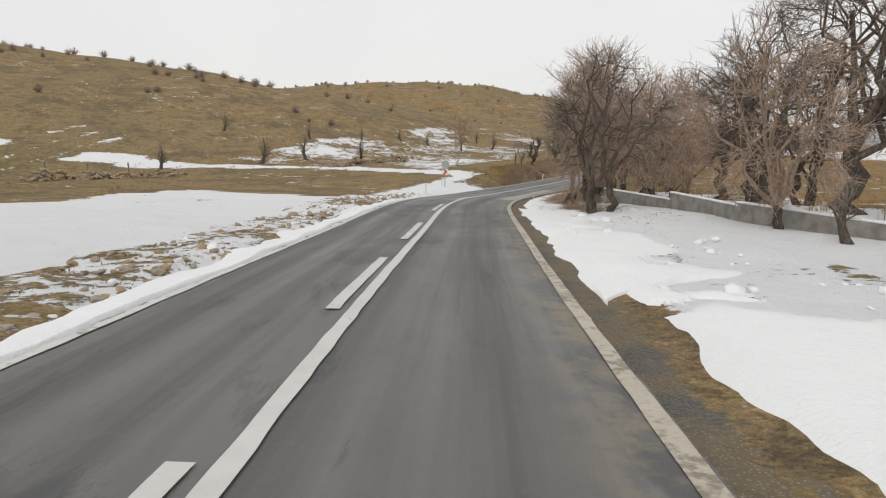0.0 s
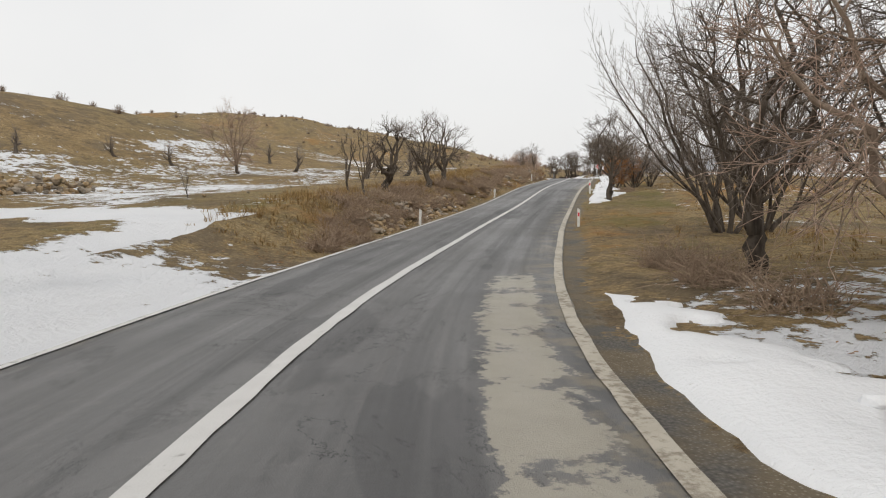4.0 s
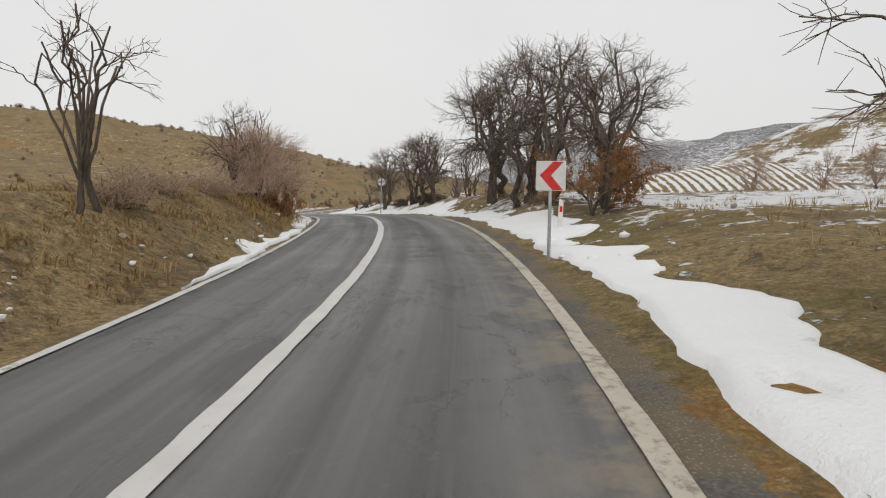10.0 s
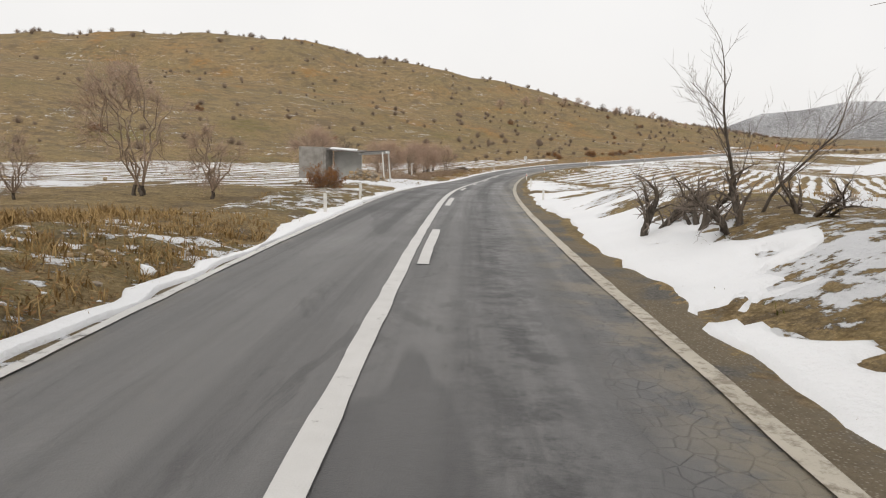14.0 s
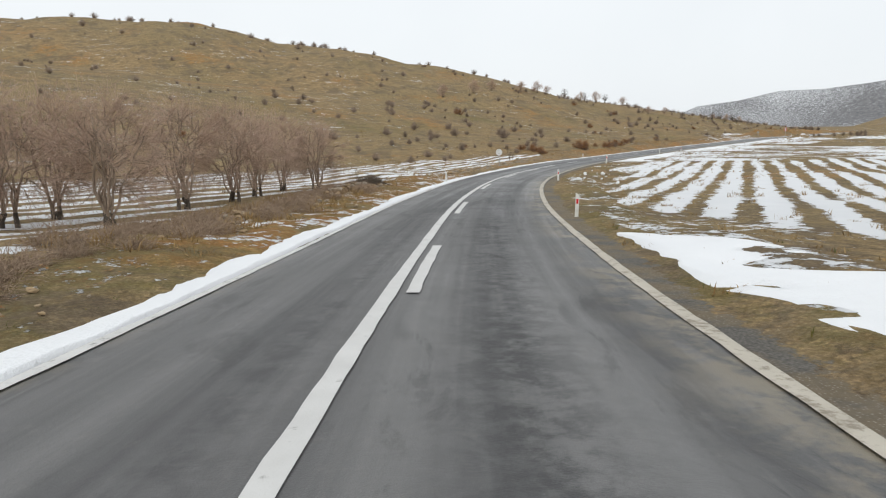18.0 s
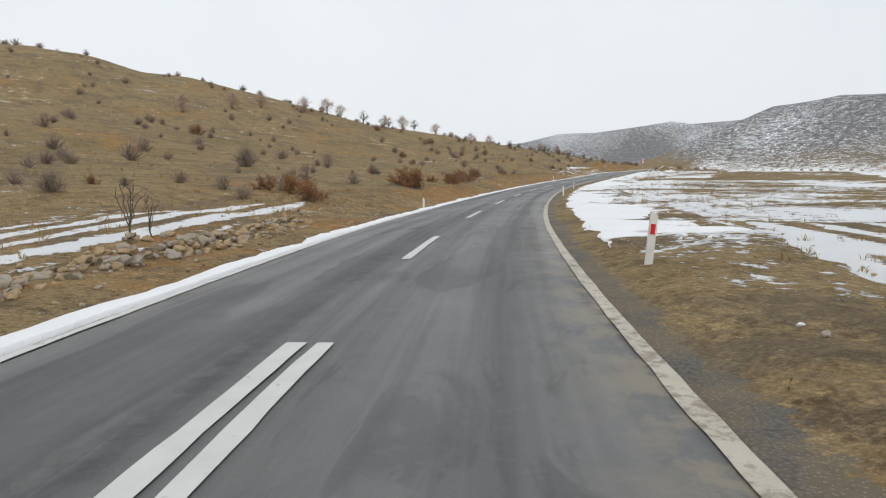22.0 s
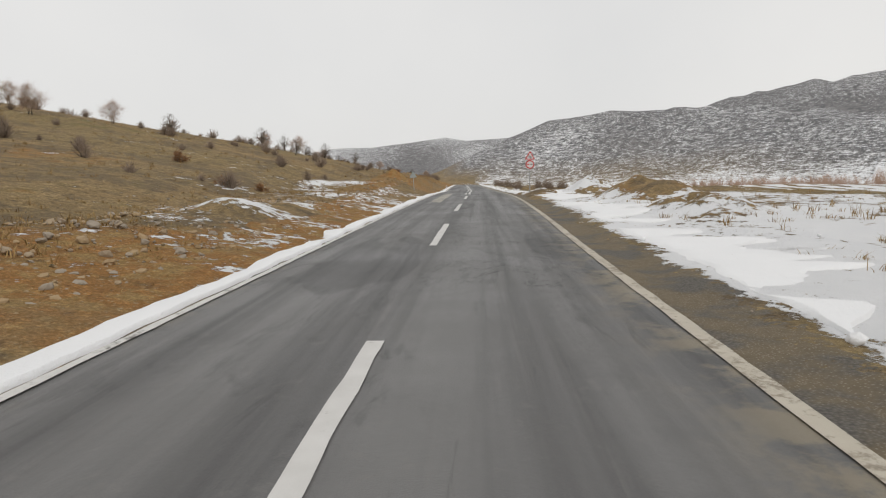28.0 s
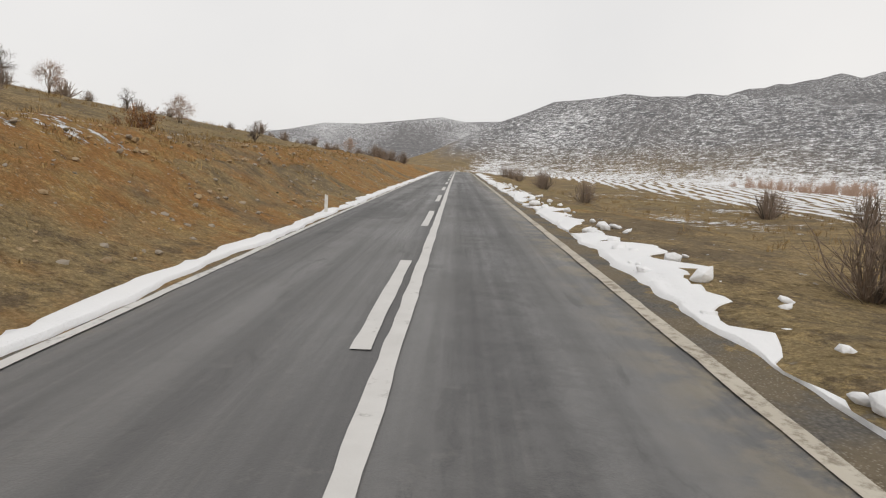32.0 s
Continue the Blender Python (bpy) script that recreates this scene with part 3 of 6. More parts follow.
    snow = np.where((right > 0.5) & (right < 14) & (s >= 352) & (s < 386), 0.55 + 0.25 * lump(x, y, 4.0, 7), snow)
    # long streaks of snow on the bank
    streak = (left > 1.8) & (left < 9.5) & (s >= 380) & (s < 401)
    snow = np.where(streak, 0.52 + 0.42 * lump(s * 0.35, left * 1.3, 1.5, 5) - 0.3 * ease(left, 7, 9.5) - 0.3 * ease(s, 396, 401), snow)
    # the side track, white with trodden snow, and terraces above it
    tx, ty = np.array((-87.1, -29.6, -9.8, 2.9, 8.0)), np.array((75.3, 66.9, 63.3, 57.7, 54.0))
    on = (x > -90) & (x < 9) & (np.abs(y - np.interp(x, tx, ty)) < 1.7)
    snow = np.where(on & (left > 0), 1.0, snow)
    soil = np.where(on, 0.0, soil)
    terr = (left > 41) & (left < 49) & (s < 54)
    snow = np.where(terr, 0.26 + 0.3 * np.sin(left * 2 * math.pi / 3.2) + 0.15 * lump(x, y, 14, 3), snow)
    green = np.where((left > 14) & (s < 50), green + 0.12, green)
    return np.clip(np.column_stack([snow, soil, green]), 0, 1)


def build_land():
    xs, ys = axis(-45, 320, 1.0, 3600), axis(-12, 440, 1.0, 3600)
    X, Y = np.meshgrid(xs, ys)
    x, y = X.ravel(), Y.ravel()
    z, s, d = ground_height(x, y)
    LAND.extend((xs, ys, z.reshape(X.shape)))
    me = mesh_from("ground", np.column_stack([x, y, z]), grid_faces(len(ys), len(xs)), M_GROUND)
    set_color(me, "cover", cover_of(x, y, s, d, z))
    # mask of the far woodland grey that also carries the painted haze
    wood = ease(np.where(d > 0, np.abs(d), 0), 150, 260) * ease(x, 150, 330)
    wood = np.maximum(wood, ease(x, 600, 900))
    wood = np.maximum(wood, ease(-x + 0.6 * y, 320, 420) * 0.6 * ease(y, 380, 440))
    near_hill = ease(d, 45, 110) * ease(-s, -230, -190)
    wood = np.maximum(wood, near_hill)
    left, right = -d - edge_left(s) - SHOULDER, d - edge_right(s) - SHOULDER
    rows_a = ((right > table(s, (165, 7), (214, 6), (222, 2.4), (240, 3.4), (262, 5))) & (s > 165) & (s < 275) & (right < 90)) | ((left > 3) & (s > 178) & (s < 280) & (left < table(s, (180, 60), (215, 46), (240, 23), (262, 13), (280, 5)))) | ((left > 12) & (left < 45) & (s > 135) & (s <= 178))
    rows_b = (right > 14) & (s > 385) & (right < 90)
    set_color(me, "scrub_haze_grit", np.column_stack([wood, rows_a * 1.0, rows_b * 1.0]))
    tagged(new("ground", me), "winter grassland and fields with patches of old snow", "ground", kind="structure")


build_land()


# ---- the road ----
def strip(name, s, d, z, material, smooth=True):
    """A sheet from rows of s and offsets d (2D arrays)."""
    p = on_road(np.repeat(s, d.shape[1]), d.ravel())
    p[:, 2] += z.ravel()
    return mesh_from(name, p, grid_faces(len(s), d.shape[1]), material, smooth)


CROWN = 0.03


def build_road():
    s = np.arange(S_ALL[0] + 1, S_ALL[-1] - 1, 0.5)
    u = np.linspace(0, 1, 25)
    lo, hi = -edge_left(s) - SHOULDER, edge_right(s) + SHOULDER
    d = lo[:, None] + (hi - lo)[:, None] * u
    d[:, 0] += 0.09 * lump(s, s * 0, 0.9, 1) - 0.05
    d[:, -1] -= 0.11 * lump(s, s * 0, 0.8, 2) - 0.05
    z = CROWN * (1 - (d / 2.8) ** 2) + 0.006 * lump(np.repeat(s, 25), d.ravel(), 1.3, 3).reshape(d.shape)
    z[:, 0] -= 0.09
    z[:, -1] -= 0.09
    me = strip("road", s, d, z, M_ASPHALT)
    sv = np.repeat(s, 25).reshape(d.shape)
    track = np.exp(-((d - 0.55) / 0.25) ** 2) + np.exp(-((d - 2.0) / 0.25) ** 2) + 0.6 * np.exp(-((d + 1.2) / 0.3) ** 2)
    dust = ease(d - hi[:, None], -1.1, -0.2) * 0.9 + ease(lo[:, None] - d, -0.5, 0.0) * 0.7
    rough = np.exp(-((d - 1.25) / 0.4) ** 2) * ((sv > 120) & (sv < 245)) + 0.7 * np.exp(-((d + 0.45) / 0.2) ** 2) * ((sv > 180) & (sv < 300)) + 0.5 * np.exp(-((d - 1.3) / 0.5) ** 2) * (sv > 385)
    broken = ease(sv, 13, 17) * ease(-sv, -36, -30) * ease(d, 0.1, 0.5) * ease(-d, -2.3, -1.9) + 0.8 * ease(sv, 120, 130) * ease(-sv, -172, -160) * ease(d, 1.5, 2.0) * ease(-d, -2.7, -2.4)
    broken += 0.7 * ease(sv, 408, 412) * ease(-sv, -425, -418) * ease(-d, 0.6, 0.9) * ease(d, -2.0, -1.7)
    silt = 0.62 * ease(sv, 33, 37) * ease(-sv, -55, -50) * ease(d, 1.5, 1.75) * ease(-d, -2.7, -2.4)
    silt += 0.60 * ease(sv, 380, 384) * ease(-sv, -404, -398) * ease(-d, 0.62, 0.8) * ease(d, -1.55, -1.3) + 0.45 * ease(sv, 176, 184) * ease(-sv, -202, -196) * ease(-d, 1.3, 2.2)
    set_color(me, "wear", np.clip(np.column_stack([broken.ravel(), silt.ravel(), 0 * silt.ravel()]), 0, 1))
    course = me.attributes.new("course", "FLOAT_VECTOR", "POINT")
    course.data.foreach_set("vector", np.column_stack([sv.ravel(), d.ravel(), 0 * d.ravel()]).astype(np.float32).ravel())
    set_color(me, "lane", np.column_stack([np.clip(track, 0, 1).ravel(), np.clip(dust, 0, 1).ravel(), np.clip(rough, 0, 1).ravel()]))
    return tagged(new("road", me), "worn grey two-lane asphalt road with dusty edges", "road", kind="structure")


road = build_road()


def line_piece(name, s0, s1, d, width, material, label="", seed=0, worn=0.012):
    """One painted line from s0 to s1, a few millimetres proud, with worn edges. d: metres, or a function of s."""
    s = np.linspace(s0, s1, max(3, int((s1 - s0) / 0.25)))
    a = worn * lump(s * 1.0, s * 0 + seed, 0.45, 4)
    b = worn * lump(s * 1.0, s * 0 + seed, 0.4, 6)
    c = d(s) if callable(d) else np.full(len(s), float(d))
    dd = np.column_stack([c - width / 2 + a, c + width / 2 + b])
    z = CROWN * (1 - (dd / 2.8) ** 2) + 0.013
    me = strip(name, s, dd, z, material)
    ob = new(name, me)
    ob.parent = road
    if label:
        ob["label"] = label
    return ob


line_piece("edge_line", -16, 680, lambda s: -edge_left(s), 0.11, M_PAINT_OLD, "worn white edge line", 1, 0.012)
line_piece("edge_line", -16, 680, edge_right, 0.16, M_PAINT_SANDY, "sanded white edge line", 2, 0.014)


# ---- markings in the middle of the road ----
def centre(s):
    """Where the middle marking lies, metres right of the middle."""
    return soft_table(s, (-20, -0.11), (0, -0.11), (14, -0.08), (28, -0.05), (42, 0.08), (56, 0.22), (70, 0.31), (84, 0.33), (98, 0.31), (112, 0.30), (126, 0.36), (140, 0.35), (154, 0.19), (168, 0.01), (182, -0.08), (196, -0.00), (210, 0.12), (224, -0.04), (238, -0.13), (252, -0.08), (264, -0.03), (280, -0.05), (294, 0.00), (308, 0.02), (322, 0.08), (350, 0.12), (378, 0.20), (392, 0.34), (420, 0.24), (450, 0.20), (700, 0.15))


def dash_row(starts, length, off, width=0.155):
    for i, s in enumerate(starts):
        line_piece("lane_dash", s, s + length, lambda q: centre(q) + off, width, M_PAINT, "", i)


line_piece("centre_line", -16, 37.4, lambda q: centre(q) + table(q, (28, 0.06), (37.4, -0.05)), 0.15, M_PAINT, "solid white centre line", 3)
dash_row((-9.4, -1.0, 7.0, 14.2, 23.6, 32.6), 4.2, -0.19)
line_piece("centre_line", 37.45, 260.2, lambda q: centre(q) - 0.05, 0.165, M_PAINT, "solid white centre line", 4)
dash_row((152.0, 162.2, 173.0, 184.4, 195.6, 207.6, 218.3, 229.9, 240.8, 249.6, 256.0), 4.2, 0.2)
dash_row((266.0, 277.8, 289.2, 300.4, 311.4), 4.4, 0.0)
dash_row((322.2, 334.2, 343.0, 350.6, 363.6, 375.0, 386.4), 5.4, 0.0)
line_piece("centre_line", 395.5, 660, lambda q: centre(q) + 0.09, 0.15, M_PAINT, "solid white centre line", 5)
dash_row((395.8, 405.8, 415.4, 425.0, 434.8, 444.2, 453.8, 463.4, 473.0, 482.6, 492.2, 501.8, 511.4, 521.0, 540.2, 559.4, 578.6), 4.6, -0.15)


# ---- helpers for things ----
def part(name, me, parent, label="", m=None):
    """One mesh (a bmesh, which is then freed, or mesh data) as a part of a thing."""
    if isinstance(me, bmesh.types.BMesh):
        data = bpy.data.meshes.new(name)
        me.to_mesh(data)
        me.free()
        me = data
    ob = new(name, me)
    ob.parent = parent
    if m is not None:
        ob.matrix_basis = m
    if label:
        ob["label"] = label
    return ob


def shaded(bm, material, smooth=False):
    me = bpy.data.meshes.new("piece")
    for f in bm.faces:
        f.smooth = smooth
    bm.to_mesh(me)
    bm.free()
    me.materials.append(material)
    return me


def box(w, d, h, material, bevel=0.004, z0=0.0, taper=1.0):
    """A block with its foot at z0, bevelled, its top tapered."""
    bm = bmesh.new()
    bmesh.ops.create_cube(bm, size=1.0)
    for v in bm.verts:
        k = taper if v.co.z > 0 else 1.0
        v.co = Vector((v.co.x * w * k, v.co.y * d * k, (v.co.z + 0.5) * h + z0))
    if bevel:
        bmesh.ops.bevel(bm, geom=bm.edges[:], offset=bevel, segments=1, affect="EDGES")
    return shaded(bm, material)


def tube(points, radii, sides, material):
    """A round bar along points."""
    v, f = [], []
    add_tube(v, f, [Vector(p) for p in points], radii, sides)
    return mesh_from("bar", v, f, material)


def add_tube(v, f, pts, radii, sides, cap=True):
    base = len(v)
    n = len(pts)
    side = None
    for i, p in enumerate(pts):
        t = (pts[min(i + 1, n - 1)] - pts[max(i - 1, 0)]).normalized()
        if side is None:
            side = t.cross(Vector((0.3, 0.9, 0.2)))
            if side.length < 0.1:
                side = t.cross(Vector((1, 0, 0)))
        side = (side - t * side.dot(t)).normalized()
        up = t.cross(side)
        for k in range(sides):
            a = 2 * math.pi * k / sides
            v.append(tuple(p + (side * math.cos(a) + up * math.sin(a)) * radii[i]))
    for i in range(n - 1):
        for k in range(sides):
            a, b = base + i * sides + k, base + i * sides + (k + 1) % sides
            f.append((a, b, b + sides, a + sides))
    if cap and sides > 2:
        f.append(tuple(base + (n - 1) * sides + k for k in range(sides)))


def spot(s, d):
    """Place on the land s metres along and d metres right of the road, and the road's heading there."""
    p = on_road([s], [d])[0]
    n = np.array([np.interp(s, S_ALL, NORMAL[:, k]) for k in range(2)])
    return p[0], p[1], at_ground(p[0], p[1]), math.degrees(math.atan2(n[1], n[0]))


# ---- bare trees ----
def grow(rng, height, spread, trunk_r, stems=1, levels=4, low=0.25, droop=0.0, twig=1.0, gnarl=0.25, thick=0.52, kids=(5, 5, 6, 5), shoots=0, upright=0.4, bole=0.42):
    """Tubes of a bare tree: trunk, limbs and twigs, each as vertices and faces."""
    out = [([], []), ([], []), ([], [])]

    def branch(p, way, length, r, level):
        n = max(3, int(length / (0.35 if level < 2 else 0.28)))
        n = min(n, 9 if level == 0 else 7 if level == 1 else 5 if level == 2 else 3)
        pts, rad = [p.copy()], [r]
        w = way.copy()
        for i in range(n):
            w = (w + Vector((rng.gauss(0, gnarl), rng.gauss(0, gnarl), rng.gauss(0, gnarl * 0.6) + (0.05 * upright if level else 0.02) - droop * level * 0.05))).normalized()
            p = p + w * (length / n)
            pts.append(p.copy())
            rad.append(r * (1 - (1 - (0.45 if level == 0 else 0.25)) * (i + 1) / n))
        where = 0 if level == 0 else 1 if level < levels - 1 else 2
        sides = (9, 6, 4, 3, 3)[min(level, 4)]
        if level == 0:
            rad[0] *= 1.3
        add_tube(*out[where], pts, rad, sides, cap=False)
        if level >= levels:
            return
        k = kids[min(level, len(kids) - 1)]
        for j in range(k):
            u = low + (1 - low) * (j + rng.random()) / k if level == 0 else 0.18 + 0.82 * (j + rng.random()) / k
            i = min(int(u * n), n - 1)
            q = pts[i].lerp(pts[i + 1], u * n - i)
            t = (pts[i + 1] - pts[i]).normalized()
            a = rng.random() * 2 * math.pi
            side = t.cross(Vector((math.cos(a), math.sin(a), 0.3))).normalized()
            open_ = rng.uniform(0.55, 1.1) * (spread if level == 0 else 0.9)
            nw = (t * 1.0 + side * open_ + Vector((0, 0, 0.25 * upright))).normalized()
            nl = (height * 0.42 if level == 0 else length) * rng.uniform(0.5, 0.8) * (1.15 - 0.45 * u) * (0.95 if level == 0 else 0.8)
            nr = max(rad[i] * thick * rng.uniform(0.65, 1.0), 0.0035 * twig)
            branch(q, nw, nl, nr, level + 1)
        # the leader goes on
        if level <= 1:
            branch(pts[-1], (w + Vector((rng.gauss(0, 0.25), rng.gauss(0, 0.25), 0.2))).normalized(), (height * 0.42 if level == 0 else length) * 0.6, rad[-1], level + 1)
        for j in range(shoots if level == 1 else 0):
            u = rng.uniform(0.3, 1.0)
            i = min(int(u * n), n - 1)
            branch(pts[i], Vector((rng.gauss(0, 0.25), rng.gauss(0, 0.25), 1)).normalized(), height * rng.uniform(0.25, 0.4), 0.012, levels)

    for k in range(stems):
        a = 2 * math.pi * (k + rng.random() * 0.6) / stems
        lean = 0.08 if stems == 1 else rng.uniform(0.25, 0.6)
        branch(Vector((math.cos(a) * 0.12 * (stems > 1), math.sin(a) * 0.12 * (stems > 1), -0.15)), Vector((math.cos(a) * lean, math.sin(a) * lean, 1)).normalized(), height * (bole if stems == 1 else bole + 0.08) * rng.uniform(0.9, 1.1), trunk_r * (1 if stems == 1 else rng.uniform(0.6, 1.0)), 0)
    top = max(v[2] for o in out for v in o[0])
    k = height / top
    return [([(x * k, y * k, z * k) for x, y, z in v], f) for v, f in out]


def crown_tree(rng, height, radius, fork, trunk_r, limbs=7, sub=7, fine=6, twigs=6, wiggle=0.10, rise=(-0.1, 1.35), stems=1, twig_len=0.45, twig_r=0.006, gaps=0.25, lean=0.06):
    """Tubes of a bare tree with a rounded, uneven crown: limbs reach for the crown's edge, and finer branches fill it."""
    out = [([], []), ([], []), ([], [])]
    mid = Vector((0, 0, fork + (height - fork) * 0.47))
    half = Vector((radius, radius, (height - fork) * 0.53))
    lobes = [(rng.uniform(0, 6.283), rng.uniform(0.1, 1.2), rng.uniform(0.72, 1.08)) for _ in range(9)]

    def rim(way):
        """The crown's edge that way, with bulges and dents."""
        k = 0.0
        total = 1e-6
        for a, e, r in lobes:
            q = max(0.0, way.dot(Vector((math.cos(a) * math.cos(e), math.sin(a) * math.cos(e), math.sin(e))))) ** 6
            k += q * r
            total += q
        k = k / total if total > 0.02 else 0.9
        return mid + Vector((way.x * half.x, way.y * half.y, way.z * half.z)) * k

    def run(p0, p1, r0, r1, n, sides, where, bow):
        side = Vector((rng.gauss(0, 1), rng.gauss(0, 1), rng.gauss(0, 0.6)))
        far = (p1 - p0).length
        pts, rad = [], []
        for i in range(n + 1):
            u = i / n
            bend = math.sin(math.pi * u)
            q = p0.lerp(p1, u) + side * (bend * far * wiggle * 0.6) + Vector((0, 0, bow * bend * far))
            if 0 < i:
                q += Vector((rng.gauss(0, 1), rng.gauss(0, 1), rng.gauss(0, 1))) * (far * wiggle * 0.35 * (1 if i < n else 0.4))
            pts.append(q)
            rad.append(r0 + (r1 - r0) * u ** 0.8)
        add_tube(*out[where], pts, rad, sides, cap=False)
        return pts, rad

    def pick(pts, rad, lo, hi):
        u = rng.uniform(lo, hi) * (len(pts) - 1)
        i = min(int(u), len(pts) - 2)
        return pts[i].lerp(pts[i + 1], u - i), rad[i], (pts[i + 1] - pts[i]).normalized()

    def toss(k):
        return Vector((rng.gauss(0, k), rng.gauss(0, k), rng.gauss(0, k)))

    for st in range(stems):
        a0 = 6.283 * (st + 0.5 * rng.random()) / stems
        off = 0.0 if stems == 1 else 0.18
        foot = Vector((math.cos(a0) * off, math.sin(a0) * off, -0.2))
        tilt = lean if stems == 1 else 0.35
        top = Vector((math.cos(a0) * tilt * fork, math.sin(a0) * tilt * fork, fork * rng.uniform(0.9, 1.1)))
        tr = trunk_r * (1.0 if stems == 1 else rng.uniform(0.6, 0.85))
        tp, tw = run(foot, top, tr * 1.25, tr * 0.8, 6, 10, 0, 0.0)
        n_limb = max(2, limbs // stems)
        for k in range(n_limb):
            a = a0 + 6.283 * (k + rng.uniform(-0.3, 0.3)) / n_limb if stems == 1 else a0 + rng.gauss(0, 0.8)
            e = rng.uniform(*rise) if k else rise[1] + 0.1
            way = Vector((math.cos(a) * math.cos(e), math.sin(a) * math.cos(e), math.sin(e)))
            p0, r0, _ = pick(tp, tw, 0.72 if k % 2 else 0.9, 1.0)
            lp, lr = run(p0, mid.lerp(rim(way), 0.86) if k else rim(way), tr * rng.uniform(0.42, 0.66), 0.014, 7, 6, 1, 0.07)
            for _ in range(sub):
                q, r, t = pick(lp, lr, 0.25, 0.97)
                out_way = ((q - mid).normalized() * 0.9 + toss(0.5) + t * 0.4).normalized()
                if rng.random() < gaps * 0.5:
                    continue
                end = q.lerp(rim(out_way), rng.uniform(0.6, 0.98))
                if (end - q).length > radius * 0.95:
                    end = q + (end - q).normalized() * radius * rng.uniform(0.6, 0.95)
                sp, sr = run(q, end, max(r * 0.55, 0.012), 0.009, 5, 5, 1, 0.03)
                for _ in range(fine):
                    q2, r2, t2 = pick(sp, sr, 0.2, 1.0)
                    w2 = (t2 * 0.7 + (q2 - mid).normalized() * 0.6 + toss(0.55)).normalized()
                    l2 = radius * rng.uniform(0.16, 0.36)
                    fp, fr = run(q2, q2 + w2 * l2, max(r2 * 0.5, twig_r * 1.3), twig_r, 3, 3, 1, 0.0)
                    for _ in range(twigs):
                        q3, r3, t3 = pick(fp, fr, 0.15, 1.0)
                        w3 = (t3 * 0.8 + toss(0.55) + Vector((0, 0, 0.12))).normalized()
                        run(q3, q3 + w3 * twig_len * rng.uniform(0.45, 1.1), twig_r * 0.9, twig_r * 0.5, 2, 3, 2, 0.0)
    return out


def leaf_cloud(rng, twigs, count, size):
    """Small bent dead leaves hanging at the ends of twigs."""
    v, f = [], []
    for _ in range(count):
        x, y, z = twigs[rng.randrange(len(twigs))]
        c = Vector((x + rng.gauss(0, 0.05), y + rng.gauss(0, 0.05), z + rng.gauss(0, 0.05)))
        e = Euler((rng.uniform(0, 6.3), rng.uniform(0, 6.3), rng.uniform(0, 6.3))).to_matrix()
        k = size * rng.uniform(0.6, 1.3)
        b = len(v)
        for px, py, pz in ((-1, 0, 0), (0, 0.5, 0.15), (1, 0, 0.3), (0, -0.5, 0.15)):
            v.append(tuple(c + e @ Vector((px * k, py * k, pz * k))))
        f.append((b, b + 1, b + 2, b + 3))
    return v, f


def tree_model(name, label, seed, twig_mat=None, limb=None, leaves=0, leaf_size=0.05, category="tree", bark=None, **k):
    rng = random.Random(seed)
    trunk, limbs, twigs = crown_tree(rng, **k) if "fork" in k else grow(rng, **k)
    t = new(name)
    part("trunk", mesh_from("trunk", *trunk, bark or M_BARK), t)
    crown = part("crown", mesh_from("crown", *limbs, limb or M_LIMB), t)
    tagged(part("twig_spray", mesh_from("twig_spray", *twigs, twig_mat or M_TWIG, False), crown), kind="stuff")
    if leaves:
        part("foliage", mesh_from("foliage", *leaf_cloud(rng, twigs[0], leaves, leaf_size), M_LEAF, False), crown, "dead brown leaves")
    return tagged(t, label, category)


def put(model, first, s, d, size=1.0, turn=0.0, xy=None, label="", group=""):
    """Stands a model, or a copy of it, on the land."""
    x, y = xy if xy else on_road([s], [d])[0][:2]
    m = pose(x, y, at_ground(x, y) - 0.03, 0, 0, turn) @ Matrix.Diagonal((size, size, size, 1))
    if first:
        model.matrix_basis = m
        ob = model
    else:
        ob = copy_thing(model, Matrix.Identity(4))
        ob.matrix_basis = m
    return tagged(ob, label, group=group)


class Kind:
    """A model that is used again and again; the first use takes the model itself."""

    def __init__(self, model, height=1.0):
        self.model, self.used, self.height = model, False, height

    def at(self, s, d, size=1.0, turn=None, **k):
        turn = (s * 47.0 + d * 91.0) % 360 if turn is None else turn
        ob = put(self.model, not self.used, s, d, size, turn, **k)
        self.used = True
        return ob

    def tall(self, s, d, height, turn=None, **k):
        return self.at(s, d, height / self.height, turn, **k)


# heights of the models are in metres at size 1
OLD_A = Kind(tree_model("old_tree", "old bare tree with a dark trunk and a rounded crown", 3, height=5.6, radius=2.3, fork=1.3, trunk_r=0.2, limbs=9, sub=9, fine=6, twigs=5), 5.6)
OLD_B = Kind(tree_model("old_tree", "old bare tree with crooked dark limbs", 8, height=5.6, radius=2.0, fork=1.6, trunk_r=0.19, limbs=8, sub=9, fine=6, twigs=5, wiggle=0.16, lean=0.16), 5.6)
OLD_C = Kind(tree_model("old_tree", "old bare tree forked near the ground", 12, height=5.6, radius=2.2, fork=1.1, trunk_r=0.2, limbs=8, sub=9, fine=6, twigs=5, wiggle=0.13, stems=2), 5.6)
WALNUT = Kind(tree_model("walnut_tree", "bare walnut tree with a short trunk and wide crooked limbs", 14, height=3.6, radius=1.6, fork=0.75, trunk_r=0.15, limbs=9, sub=7, fine=4, twigs=4, wiggle=0.09, rise=(0.1, 1.4), gaps=0.5, twig_len=0.36, twig_r=0.0055), 3.6)
